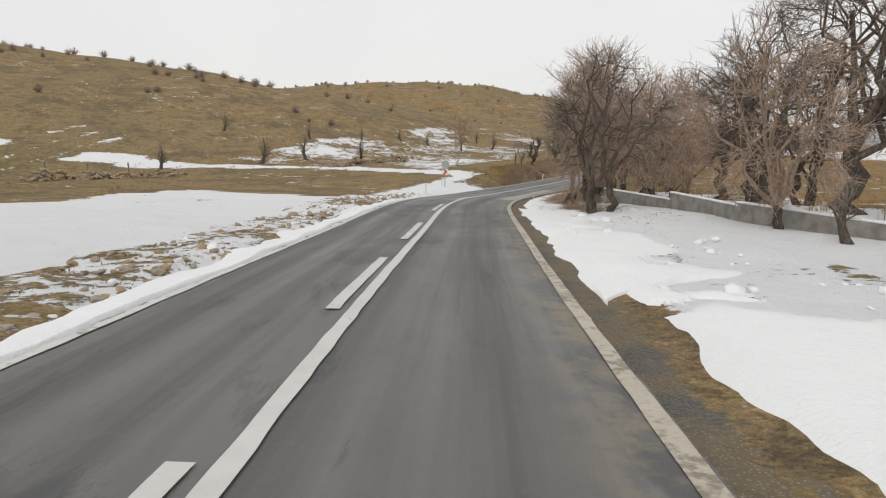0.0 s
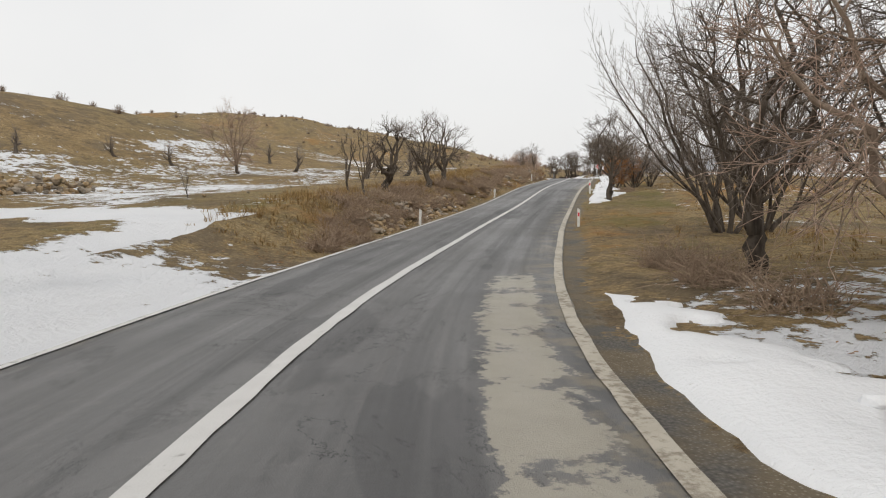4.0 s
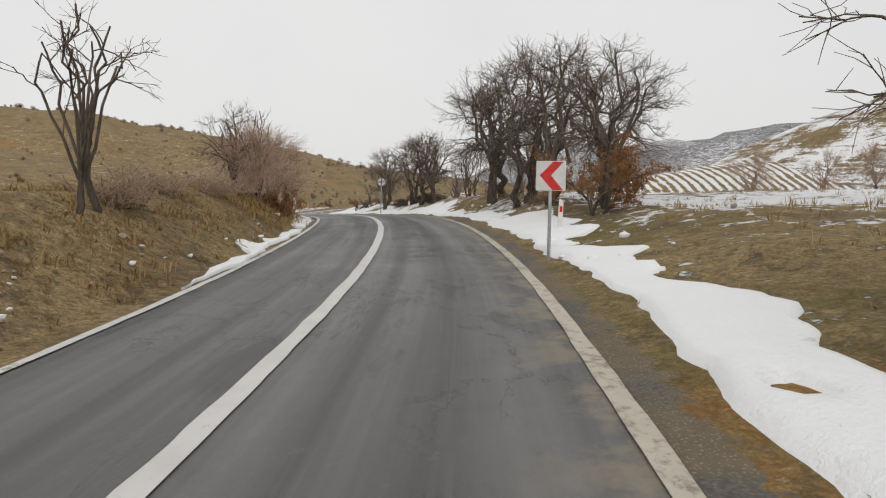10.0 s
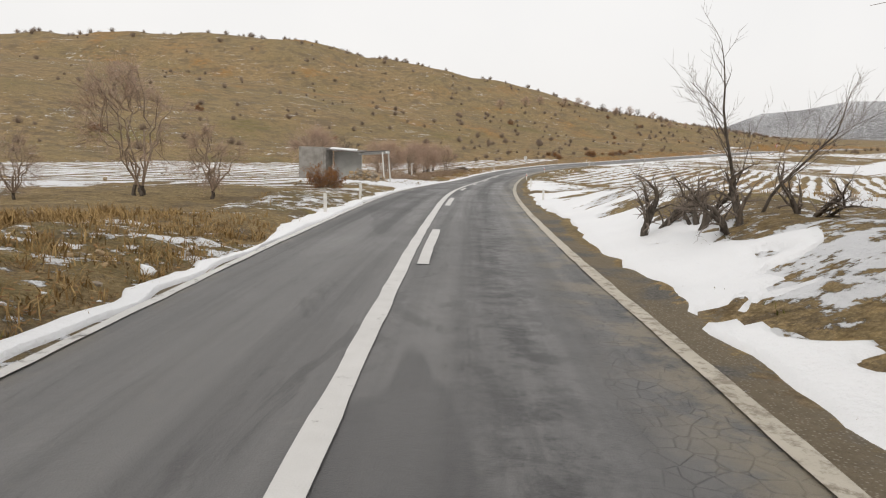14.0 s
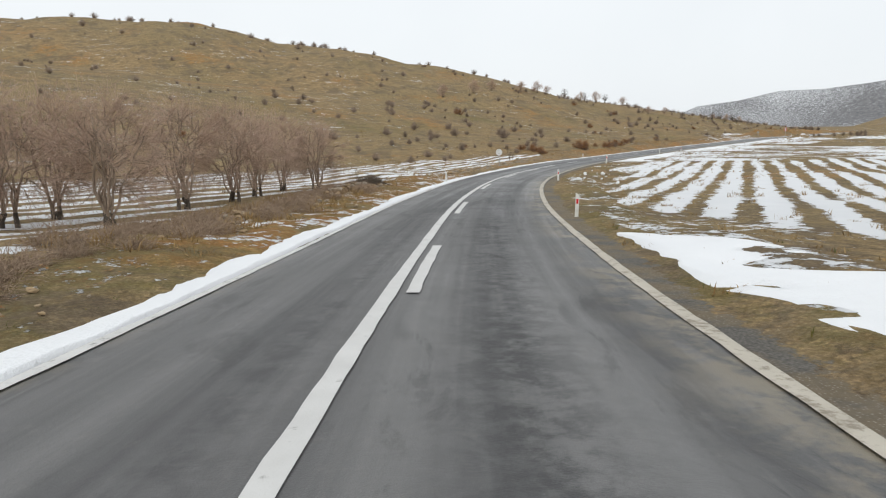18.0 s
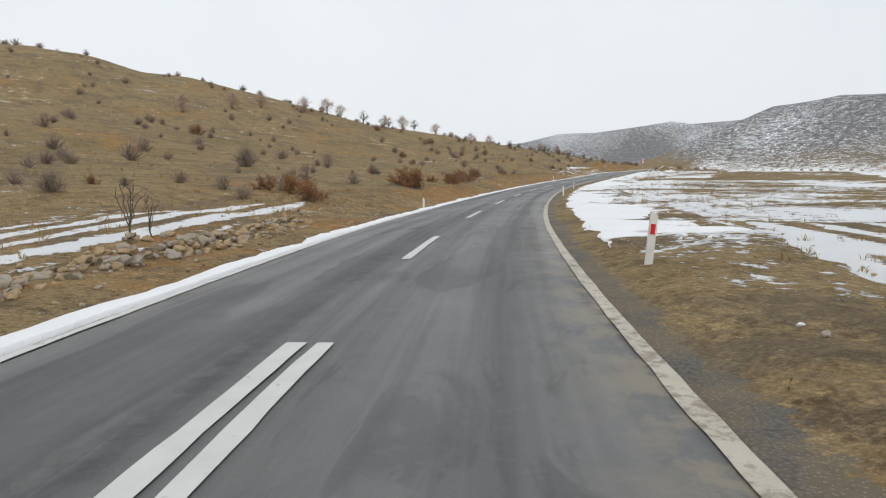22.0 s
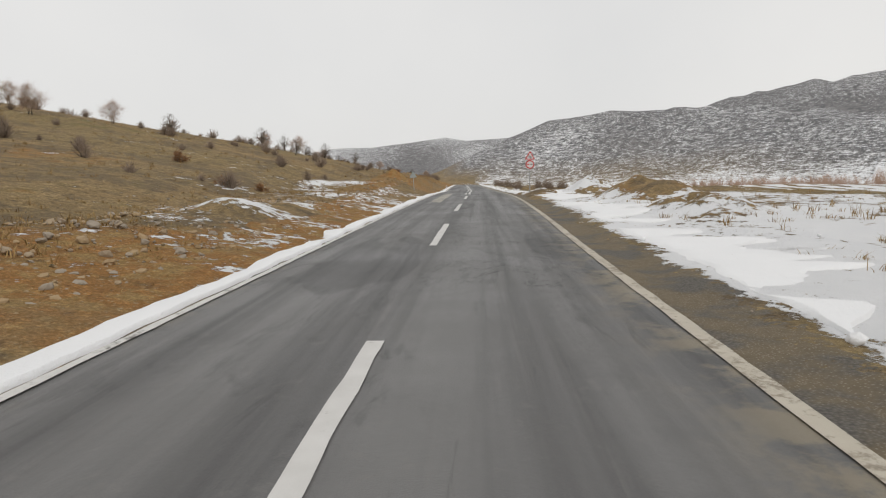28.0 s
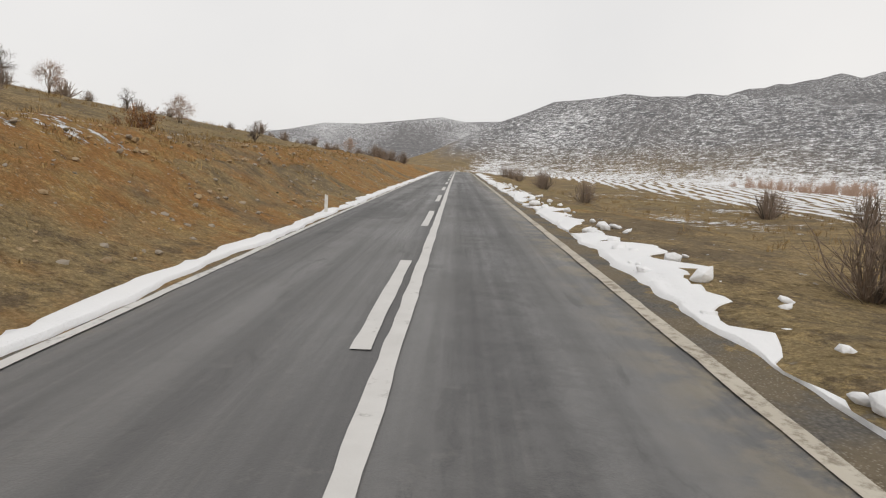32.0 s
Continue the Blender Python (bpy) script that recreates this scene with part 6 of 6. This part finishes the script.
for s, d, red, k, lean in ((39.2, -3.2, False, 0.9, 0), (48.0, -5.0, False, 0.6, 1), (81.0, -2.0, False, 0.8, 2.5), (102.0, -2.45, False, 0.78, -1), (135.4, -2.75, False, 0.9, 2),
                           (169.5, -2.6, False, 0.72, 0), (176, -2.9, False, 0.7, 1), (236.5, -2.6, False, 0.75, 1), (285.3, -3.0, False, 0.75, 0), (347.0, -3.1, False, 0.8, 1), (437.8, -2.7, False, 0.75, 1),
                           (41.5, 2.95, True, 0.65, 1), (64, 3.5, True, 0.85, 0), (85.6, 3.6, True, 1.05, -1), (124.8, 4.6, True, 0.95, 2), (146.3, 3.7, True, 0.85, 1), (193.5, 3.7, False, 0.75, 0), (351.0, 6.0, True, 0.85, 1), (63.9, -2.2, False, 0.8, 2), (177.0, 3.3, False, 0.6, 0),
                           (218.0, 3.35, True, 0.82, 1), (238.8, 3.3, True, 0.8, 0), (265.1, 3.8, True, 1.05, 3), (302.0, 3.2, False, 0.9, 0), (316.8, 3.3, True, 0.82, 2)):
    post_at(s, d, red, k, lean)


def prism(points, depth, material, y=0.0):
    """A flat plate of that outline (x, z), its face towards -y."""
    bm = bmesh.new()
    vs = [bm.verts.new((px, y, pz)) for px, pz in points]
    face = bm.faces.new(vs)
    got = bmesh.ops.extrude_face_region(bm, geom=[face])
    bmesh.ops.translate(bm, verts=[g for g in got["geom"] if isinstance(g, bmesh.types.BMVert)], vec=(0, depth, 0))
    bmesh.ops.recalc_face_normals(bm, faces=bm.faces[:])
    return shaded(bm, material)


def ring_points(r, n=40):
    return [(r * math.cos(2 * math.pi * i / n), r * math.sin(2 * math.pi * i / n)) for i in range(n)]


def ring(r0, r1, depth, material, y=0.0, n=40):
    v, f = [], []
    for yy in (y, y + depth):
        for r in (r0, r1):
            v += [(r * math.cos(2 * math.pi * i / n), yy, r * math.sin(2 * math.pi * i / n)) for i in range(n)]
    for i in range(n):
        j = (i + 1) % n
        f += [(i, n + i, n + j, j), (n + i, 3 * n + i, 3 * n + j, n + j), (i, j, 2 * n + j, 2 * n + i)]
    return mesh_from("ring", v, f, material, False)


def rounded_triangle(r, k=0.14, n=5):
    pts = []
    for i in range(3):
        a = math.pi / 2 + i * 2 * math.pi / 3
        cx, cz = (r - r * k * 2) * math.cos(a), (r - r * k * 2) * math.sin(a)
        for j in range(n):
            b = a - math.pi / 3 + (2 * math.pi / 3) * j / (n - 1)
            pts.append((cx + r * k * math.cos(b), cz + r * k * math.sin(b)))
    return pts


def car_symbol(top, x, z, k, material):
    """A plain car seen from behind: roof, body, wheels."""
    body = [(-0.5, -0.12), (0.5, -0.12), (0.5, 0.1), (0.34, 0.16), (0.24, 0.36), (-0.24, 0.36), (-0.34, 0.16), (-0.5, 0.1)]
    part("car_symbol", prism([(x + px * k, z + pz * k) for px, pz in body], 0.002, material, -0.0145), top)
    part("car_symbol", prism([(x + px * k, z + pz * k) for px, pz in ((-0.2, 0.18), (0.2, 0.18), (0.15, 0.3), (-0.15, 0.3))], 0.002, M_WHITE, -0.0155), top)
    for q in (-0.36, 0.36):
        part("car_symbol", prism([(x + (q + px) * k, z + pz * k) for px, pz in ((-0.09, -0.26), (0.09, -0.26), (0.09, -0.12), (-0.09, -0.12))], 0.002, material, -0.0145), top)


def pole_part(top, height, r=0.03):
    part("pole", tube([(0, 0.03, -0.3), (0, 0.03, height * 0.5), (0, 0.03, height)], [r] * 3, 12, M_ZINC), top)
    for h in (0.08, 0.32):
        part("clamp", ring(r, r + 0.006, 0.03, M_ZINC), top, m=pose(0, 0.03, height - h - 0.1, 90, 0, 0))


def stand(top, s, d, lean=0.0, turn=0.0, lift=0.0):
    x, y, z, t = spot(s, d)
    top.matrix_basis = pose(x, y, z + lift, 0, lean, t + turn)


def chevron_sign(s, d, mirror, label, back_disc=False, size=0.5, base=1.05, turn=0.0):
    t = new("chevron_sign")
    pole_part(t, base + size + (0.62 if back_disc else 0))
    w = size / 2
    panel = part("panel", box(size, 0.02, size, M_WHITE, 0.006), t, "white panel", pose(0, 0, base))
    k = -1 if mirror else 1
    arrow = [(-0.38, 0.02), (0.06, 0.48), (0.42, 0.48), (0.0, 0.02), (0.42, -0.48), (0.06, -0.48)]
    pts = [(k * px * size, (pz + 0.5) * size) for px, pz in arrow]
    part("chevron", prism(pts if k > 0 else pts[::-1], 0.003, M_RED, -0.0135), panel, "red chevron")
    if back_disc:
        part("disc", prism(ring_points(0.3), 0.012, M_BACK), t, "grey back of a round sign", pose(0, 0.0, base + size + 0.3))
    stand(t, s, d, 1.5, turn)
    return tagged(t, label, "road sign", "road signs")


chevron_sign(120.4, 3.4, False, "red and white chevron sign on a steel pole", base=1.28, turn=-4)
chevron_sign(47.5, -4.6, True, "red and white chevron sign below the back of a round sign", True, 0.44, 0.9, -8)


def end_sign(s, d):
    t = new("round_sign")
    h = 1.86
    pole_part(t, h + 0.5)
    disc = part("disc", prism(ring_points(0.265), 0.014, M_WHITE, -0.01), t, "white disc with a dark rim", pose(0, 0, h + 0.27))
    part("rim", ring(0.252, 0.265, 0.003, M_BLACK, -0.0135), disc)
    part("band", prism([(-0.055, -0.25), (0.005, -0.255), (0.055, 0.25), (-0.005, 0.255)], 0.002, M_BLACK, -0.0165), disc, "black slanting band")
    car_symbol(disc, -0.135, 0.0, 0.15, M_BLACK)
    car_symbol(disc, 0.135, 0.02, 0.15, M_BLACK)
    stand(t, s, d, 2.5, -3)
    return tagged(t, "round white sign with a black band and two cars", "road sign", "road signs")


end_sign(152.4, 3.2)


def bend_sign(s, d):
    t = new("warning_sign")
    pole_part(t, 2.3)
    tri = part("triangle", prism(rounded_triangle(0.38), 0.014, M_RED, -0.01), t, "red-bordered warning triangle", pose(0, 0, 1.96))
    part("face", prism(rounded_triangle(0.265), 0.002, M_WHITE, -0.0135), tri, "white face")
    for pts in ([(-0.10, 0.15), (-0.05, 0.15), (-0.05, -0.0), (-0.10, -0.02)], [(-0.10, -0.02), (-0.05, 0.0), (0.09, 0.06), (0.09, 0.0), (-0.08, -0.055)], [(0.04, 0.04), (0.09, 0.06), (0.09, -0.13), (0.04, -0.13)]):
        part("bend_symbol", prism([(px * 0.9 + 0.005, pz * 0.9 - 0.02) for px, pz in pts], 0.002, M_BLACK, -0.0165), tri)
    disc = part("disc", prism(ring_points(0.27), 0.014, M_WHITE, -0.01), t, "white disc with a red border", pose(0, 0, 1.46))
    part("border", ring(0.205, 0.27, 0.003, M_RED, -0.0135), disc)
    car_symbol(disc, -0.1, 0.0, 0.13, M_RED)
    car_symbol(disc, 0.1, 0.0, 0.13, M_BLACK)
    stand(t, s, d, 1.0, 0, 0.5)
    return tagged(t, "bend warning triangle above a red-bordered round sign", "road sign", "road signs")


bend_sign(393.6, 4.3)


def back_sign(s, d, shape, label, height=1.35, lean=0.0):
    t = new("road_sign")
    pole_part(t, height + 0.35, 0.026)
    pts = ring_points(0.27) if shape == "disc" else rounded_triangle(0.34, 0.08)
    panel = part("panel", prism(pts, 0.012, M_BACK if shape != "disc" else M_WHITE, -0.03), t, "grey metal back" if shape != "disc" else "pale weathered back", pose(0, 0, height + 0.2))
    for z in (-0.1, 0.1):
        part("bracket", box(0.2, 0.012, 0.03, M_ZINC, 0.002), panel, m=pose(0, -0.038, z))
    stand(t, s, d, lean, 5)
    return tagged(t, label, "road sign", "road signs")


back_sign(256.7, -3.8, "disc", "pale back of a round sign on a thin pole", 1.05, -3)
back_sign(402.0, -3.9, "triangle", "grey back of a triangular sign", 1.0, -3)


# ---- the bus shelter ruin and other built things ----
M_BLOCK = plain("concrete_block", (0.20, 0.185, 0.165), (0.31, 0.295, 0.27), 3.0, 0.95, 0, 0.02)
M_PLASTER = plain("dirty_plaster", (0.36, 0.355, 0.33), (0.47, 0.465, 0.44), 1.5, 0.9, 0, 0.01)
M_RUST = plain("old_metal_sheet", (0.10, 0.085, 0.07), (0.24, 0.23, 0.22), 4.0, 0.7, 0.3, 0.01)
M_WOOD = plain("grey_wood", (0.16, 0.13, 0.10), (0.29, 0.25, 0.20), 7.0, 0.9, 0, 0.01)


def shelter(s, d):
    t = new("roadside_shelter")
    part("back_wall", box(1.7, 0.2, 1.75, M_PLASTER, 0.015), t, "dirty plastered wall", pose(0.55, 0.75, -0.1))
    wall = part("side_wall", box(0.22, 1.6, 2.0, M_BLOCK, 0.01), t, "bare concrete-block wall", pose(-0.55, 0.0, -0.1))
    for k in range(6):
        for j in range(4):
            part("block", box(0.385, 0.015, 0.29, M_BLOCK, 0.006), wall, m=pose(-0.118, -0.6 + 0.4 * j, 0.1 + 0.31 * k, 0, 0, 90))
    part("front_wall", box(1.5, 0.2, 2.05, M_BLOCK, 0.015), t, "bare concrete-block wall", pose(-1.3, -0.75, -0.1))
    part("roof", box(2.2, 1.5, 0.07, M_RUST, 0.01), t, "sagging metal roof with snow", pose(0.6, 0.25, 1.72, 2, 3, 3))
    part("roof_snow", box(1.6, 1.1, 0.06, M_SNOW, 0.02), t, "patch of snow", pose(0.4, 0.3, 1.8, 2, 3, 8))
    part("beam", box(1.9, 0.09, 0.17, M_WHITE, 0.008), t, "pale fascia beam", pose(2.2, 0.55, 1.55, 0, -4, 4))
    part("beam", box(0.07, 1.1, 0.12, M_WHITE, 0.006), t, "pale cross beam", pose(3.1, 0.1, 1.66, -3, 0, 0))
    part("awning", box(1.7, 1.0, 0.03, M_RUST, 0.004), t, "thin awning sheet", pose(2.3, 0.15, 1.74, -3, -4, 0))
    for x, y, lean in ((3.0, -0.35, 4), (3.2, 0.62, 5)):
        part("awning_post", tube([(0, 0, -0.15), (0, 0, 0.9), (0, 0, 1.75)], [0.045, 0.042, 0.04], 10, M_PLASTIC), t, "pale leaning post", pose(x, y, 0, 0, -lean, 0))
    part("bench_slab", box(1.1, 0.5, 0.12, M_BLOCK, 0.02), t, "snowy concrete slab", pose(1.7, 0.2, 0.32))
    part("slab_foot", box(0.9, 0.35, 0.34, M_BLOCK, 0.02), t, "concrete foot", pose(1.7, 0.2, -0.02))
    stand(t, s, d, 0, 0)
    return tagged(t, "ruined roadside shelter with concrete walls and leaning posts", "shelter")


shelter(193.7, -8.0)


def concrete_wall():
    """Low retaining wall with a snow cap, round a garden."""
    t = new("garden_wall")
    x0, y0, z0, _ = spot(24, 8.0)
    t.matrix_basis = pose(x0, y0, z0)
    corners = ((29.5, 6.6), (24.2, 8.2), (19.5, 8.8), (14.0, 10.5))
    for (a, b), (c, e) in zip(corners, corners[1:]):
        p, q = on_road([a], [b])[0], on_road([c], [e])[0]
        w = Vector((q[0] - p[0], q[1] - p[1], 0))
        turn = math.degrees(math.atan2(w.y, w.x))
        mid = ((p[0] + q[0]) / 2, (p[1] + q[1]) / 2)
        g = at_ground(*mid)
        part("wall_length", box(w.length + 0.16, 0.18, 0.75, M_BLOCK, 0.012), t, "grey concrete wall", pose(mid[0] - x0, mid[1] - y0, g - z0 - 0.3, 0, 0, turn))
        part("snow_cap", box(w.length + 0.14, 0.20, 0.06, M_SNOW, 0.025), t, "cap of snow", pose(mid[0] - x0, mid[1] - y0, g - z0 + 0.44, 0, 0, turn))
    tagged(t, "low grey concrete wall capped with snow", "wall")


concrete_wall()


def bent_pipe(s, d):
    t = new("bent_pipe")
    part("pipe", tube([(0, 0, -0.2), (0, 0, 0.5), (0, 0, 0.98), (0.03, 0, 1.05), (0.1, 0, 1.08), (0.16, 0, 1.04)], [0.035] * 6, 10, M_WHITE), t)
    part("flange", box(0.16, 0.16, 0.05, M_BLOCK, 0.008), t)
    stand(t, s, d)
    tagged(t, "bent white pipe standing in dead grass", "pipe")


bent_pipe(209.3, -5.9)


def small_board(s, d):
    t = new("notice_board")
    part("board", box(0.46, 0.025, 0.24, M_WHITE, 0.004), t, "small white board", pose(0, 0, 0.52, 0, 6, 0))
    for x in (-0.15, 0.15):
        part("stake", box(0.035, 0.03, 0.75, M_WOOD, 0.004), t, "wooden stake", pose(x, 0.03, -0.15))
    stand(t, s, d)
    tagged(t, "small plain white board on the stone wall", "board")


small_board(208.9, -9.4)


def stick_mesh(seed):
    """A crooked cut branch with a fork, about one metre long."""
    rng = random.Random(seed)
    v, f = [], []
    p, w = Vector((-0.5, 0, 0)), Vector((1, 0, 0))
    pts = [p]
    for i in range(6):
        w = (w + Vector((0, rng.gauss(0, 0.16), rng.gauss(0, 0.14)))).normalized()
        pts.append(pts[-1] + w / 6)
    add_tube(v, f, pts, [0.016 * (1 - 0.11 * i) for i in range(7)], 5, True)
    for k in (2, 3, 4, 5):
        e = Vector((0.7, rng.gauss(0, 0.7), rng.gauss(0, 0.5))).normalized()
        q = pts[k]
        add_tube(v, f, [q, q + e * 0.16, q + e * 0.3 + Vector((0, 0, rng.gauss(0, 0.04)))], [0.008, 0.006, 0.003], 3, False)
    return mesh_from("branch", v, f, M_LIMB)


STICKS = [stick_mesh(k) for k in range(8)]


def brush_pile(s, d, long, wide, high, label, seed):
    """Cut branches thrown on a heap; each branch is a part."""
    rng = random.Random(seed)
    t = new("brush_pile")
    for _ in range(190):
        x, y = rng.gauss(0, wide * 0.38), rng.gauss(0, long * 0.36)
        h = high * max(0.05, 1 - (x / wide) ** 2 - (y / long) ** 2) * rng.random()
        k = rng.uniform(0.45, 1.15)
        part("branch", STICKS[rng.randrange(8)], t, m=pose(x, y, h + 0.04, rng.uniform(0, 360), rng.gauss(0, 14), rng.uniform(0, 360)) @ Matrix.Diagonal((k, k, k, 1)))
    stand(t, s, d)
    tagged(t, label, "brush pile")


brush_pile(148.2, 5.6, 2.2, 0.8, 0.4, "long pile of cut branches lying on snow", 3)
brush_pile(150.6, 5.4, 1.6, 0.8, 0.4, "pile of cut branches under bare trees", 4)
brush_pile(153.0, 4.9, 1.3, 0.7, 0.35, "pile of cut branches with snow between", 5)
brush_pile(231.0, -5.3, 2.2, 0.7, 0.4, "dark heap of cut brush on stones", 6)


def mound(s, d, long, wide, high, label, material, seed, turn=0.0, snow=0.44):
    """A dumped heap of earth."""
    n = 26
    u, w = np.meshgrid(np.linspace(-1, 1, n), np.linspace(-1, 1, n))
    x, y = u.ravel() * wide, w.ravel() * long
    r = np.sqrt(u.ravel() ** 2 + w.ravel() ** 2)
    px, py, pz, t = spot(s, d)
    a = radians(t + turn)
    wx, wy = px + x * math.cos(a) - y * math.sin(a), py + x * math.sin(a) + y * math.cos(a)
    land = ground_height(wx, wy)[0]
    h = high * (1 - ease(r, 0, 1)) * (0.8 + 0.5 * lump(wx, wy, wide * 0.6, seed) + 0.25 * lump(wx, wy, wide * 0.2, seed + 1))
    z = land + h - 0.12 * ease(r, 0.85, 1.0) + 0.02
    me = mesh_from("mound", np.column_stack([wx - px, wy - py, z - pz]), grid_faces(n, n), material)
    c = np.zeros((len(wx), 3))
    c[:, 0] = snow + 0.35 * lump(wx, wy, 1.6, seed)
    c[:, 1] = 0.45 if snow > 0.2 else 0.7
    c[:, 2] = 0.35
    set_color(me, "cover", np.clip(c, 0, 1))
    ob = new("earth_mound", me)
    ob.location = (px, py, pz)
    tagged(ob, label, "mound")


mound(384, 9.5, 7.5, 3.2, 0.9, "grassy mound of dumped earth with snow", M_GROUND, 2)
mound(372, 8.2, 3.5, 2.2, 0.6, "low mound of earth and snow", M_GROUND, 3)
mound(394, 8.2, 5.0, 2.4, 0.8, "mound of dumped earth with snow patches", M_GROUND, 4)
mound(395.0, 5.2, 4.5, 1.5, 0.42, "grassy ridge of earth under the road sign", M_GROUND, 7)
mound(370.0, -5.6, 7.0, 2.1, 0.32, "heap of rubble and snow beside the road", M_GROUND, 5)
mound(411, -6.6, 2.2, 1.8, 0.7, "reddish knob of bare earth on the bank", M_GROUND, 6, snow=-0.2)


def wire_fence():
    """Posts of a fence by the side track."""
    for i in range(14):
        x, y = -22.0 - 2.6 * i, 52.0 - 0.9 * i
        t = new("fence_post")
        part("stake", box(0.09, 0.09, 1.25, M_WOOD, 0.01), t, m=pose(0, 0, -0.1, 0, (i * 37 % 7) - 3, 0))
        part("cap", box(0.1, 0.1, 0.03, M_SNOW, 0.01), t, "dab of snow", pose(0, 0, 1.14))
        t.matrix_basis = pose(x, y, at_ground(x, y))
        tagged(t, "grey wooden fence post by the track", "fence post", "field fence")


wire_fence()


def field_posts():
    for s, d in ((470, 52), (455, 60), (500, 58), (430, 66)):
        x, y, z, t = spot(s, d)
        ob = new("field_post")
        part("stake", box(0.12, 0.12, 1.3, M_WOOD, 0.01), ob)
        part("cap", box(0.12, 0.12, 0.05, M_SNOW, 0.01), ob, "dab of snow", pose(0, 0, 1.3))
        ob.matrix_basis = pose(x, y, z, 0, 0, t)
        tagged(ob, "dark post in the snowy field", "post", "field posts")


field_posts()


def far_wood():
    """The belt of bare trees along the valley."""
    rng = random.Random(29)
    data = [(np.array([v.co for v in c.data.vertices]), [tuple(p.vertices) for p in c.data.polygons]) for c in POLLARD.model.children_recursive]
    vs, fs, b = [], [], 0
    for _ in range(420):
        s, d = rng.uniform(335, 690), rng.uniform(105, 150)
        x, y = on_road([s], [d])[0][:2]
        z = at_ground(x, y)
        k, a = rng.uniform(1.8, 3.0), rng.uniform(0, 6.28)
        for v, f in data[1:]:
            w = v * k
            vs.append(np.column_stack([w[:, 0] * math.cos(a) - w[:, 1] * math.sin(a) + x, w[:, 0] * math.sin(a) + w[:, 1] * math.cos(a) + y, w[:, 2] + z]))
            fs += [tuple(q + b for q in p) for p in f]
            b += len(v)
    tagged(new("valley_wood", mesh_from("valley_wood", np.vstack(vs), fs, M_TWIG_RED, False)), "belt of bare reddish trees along the valley", "wood", kind="stuff")


far_wood()
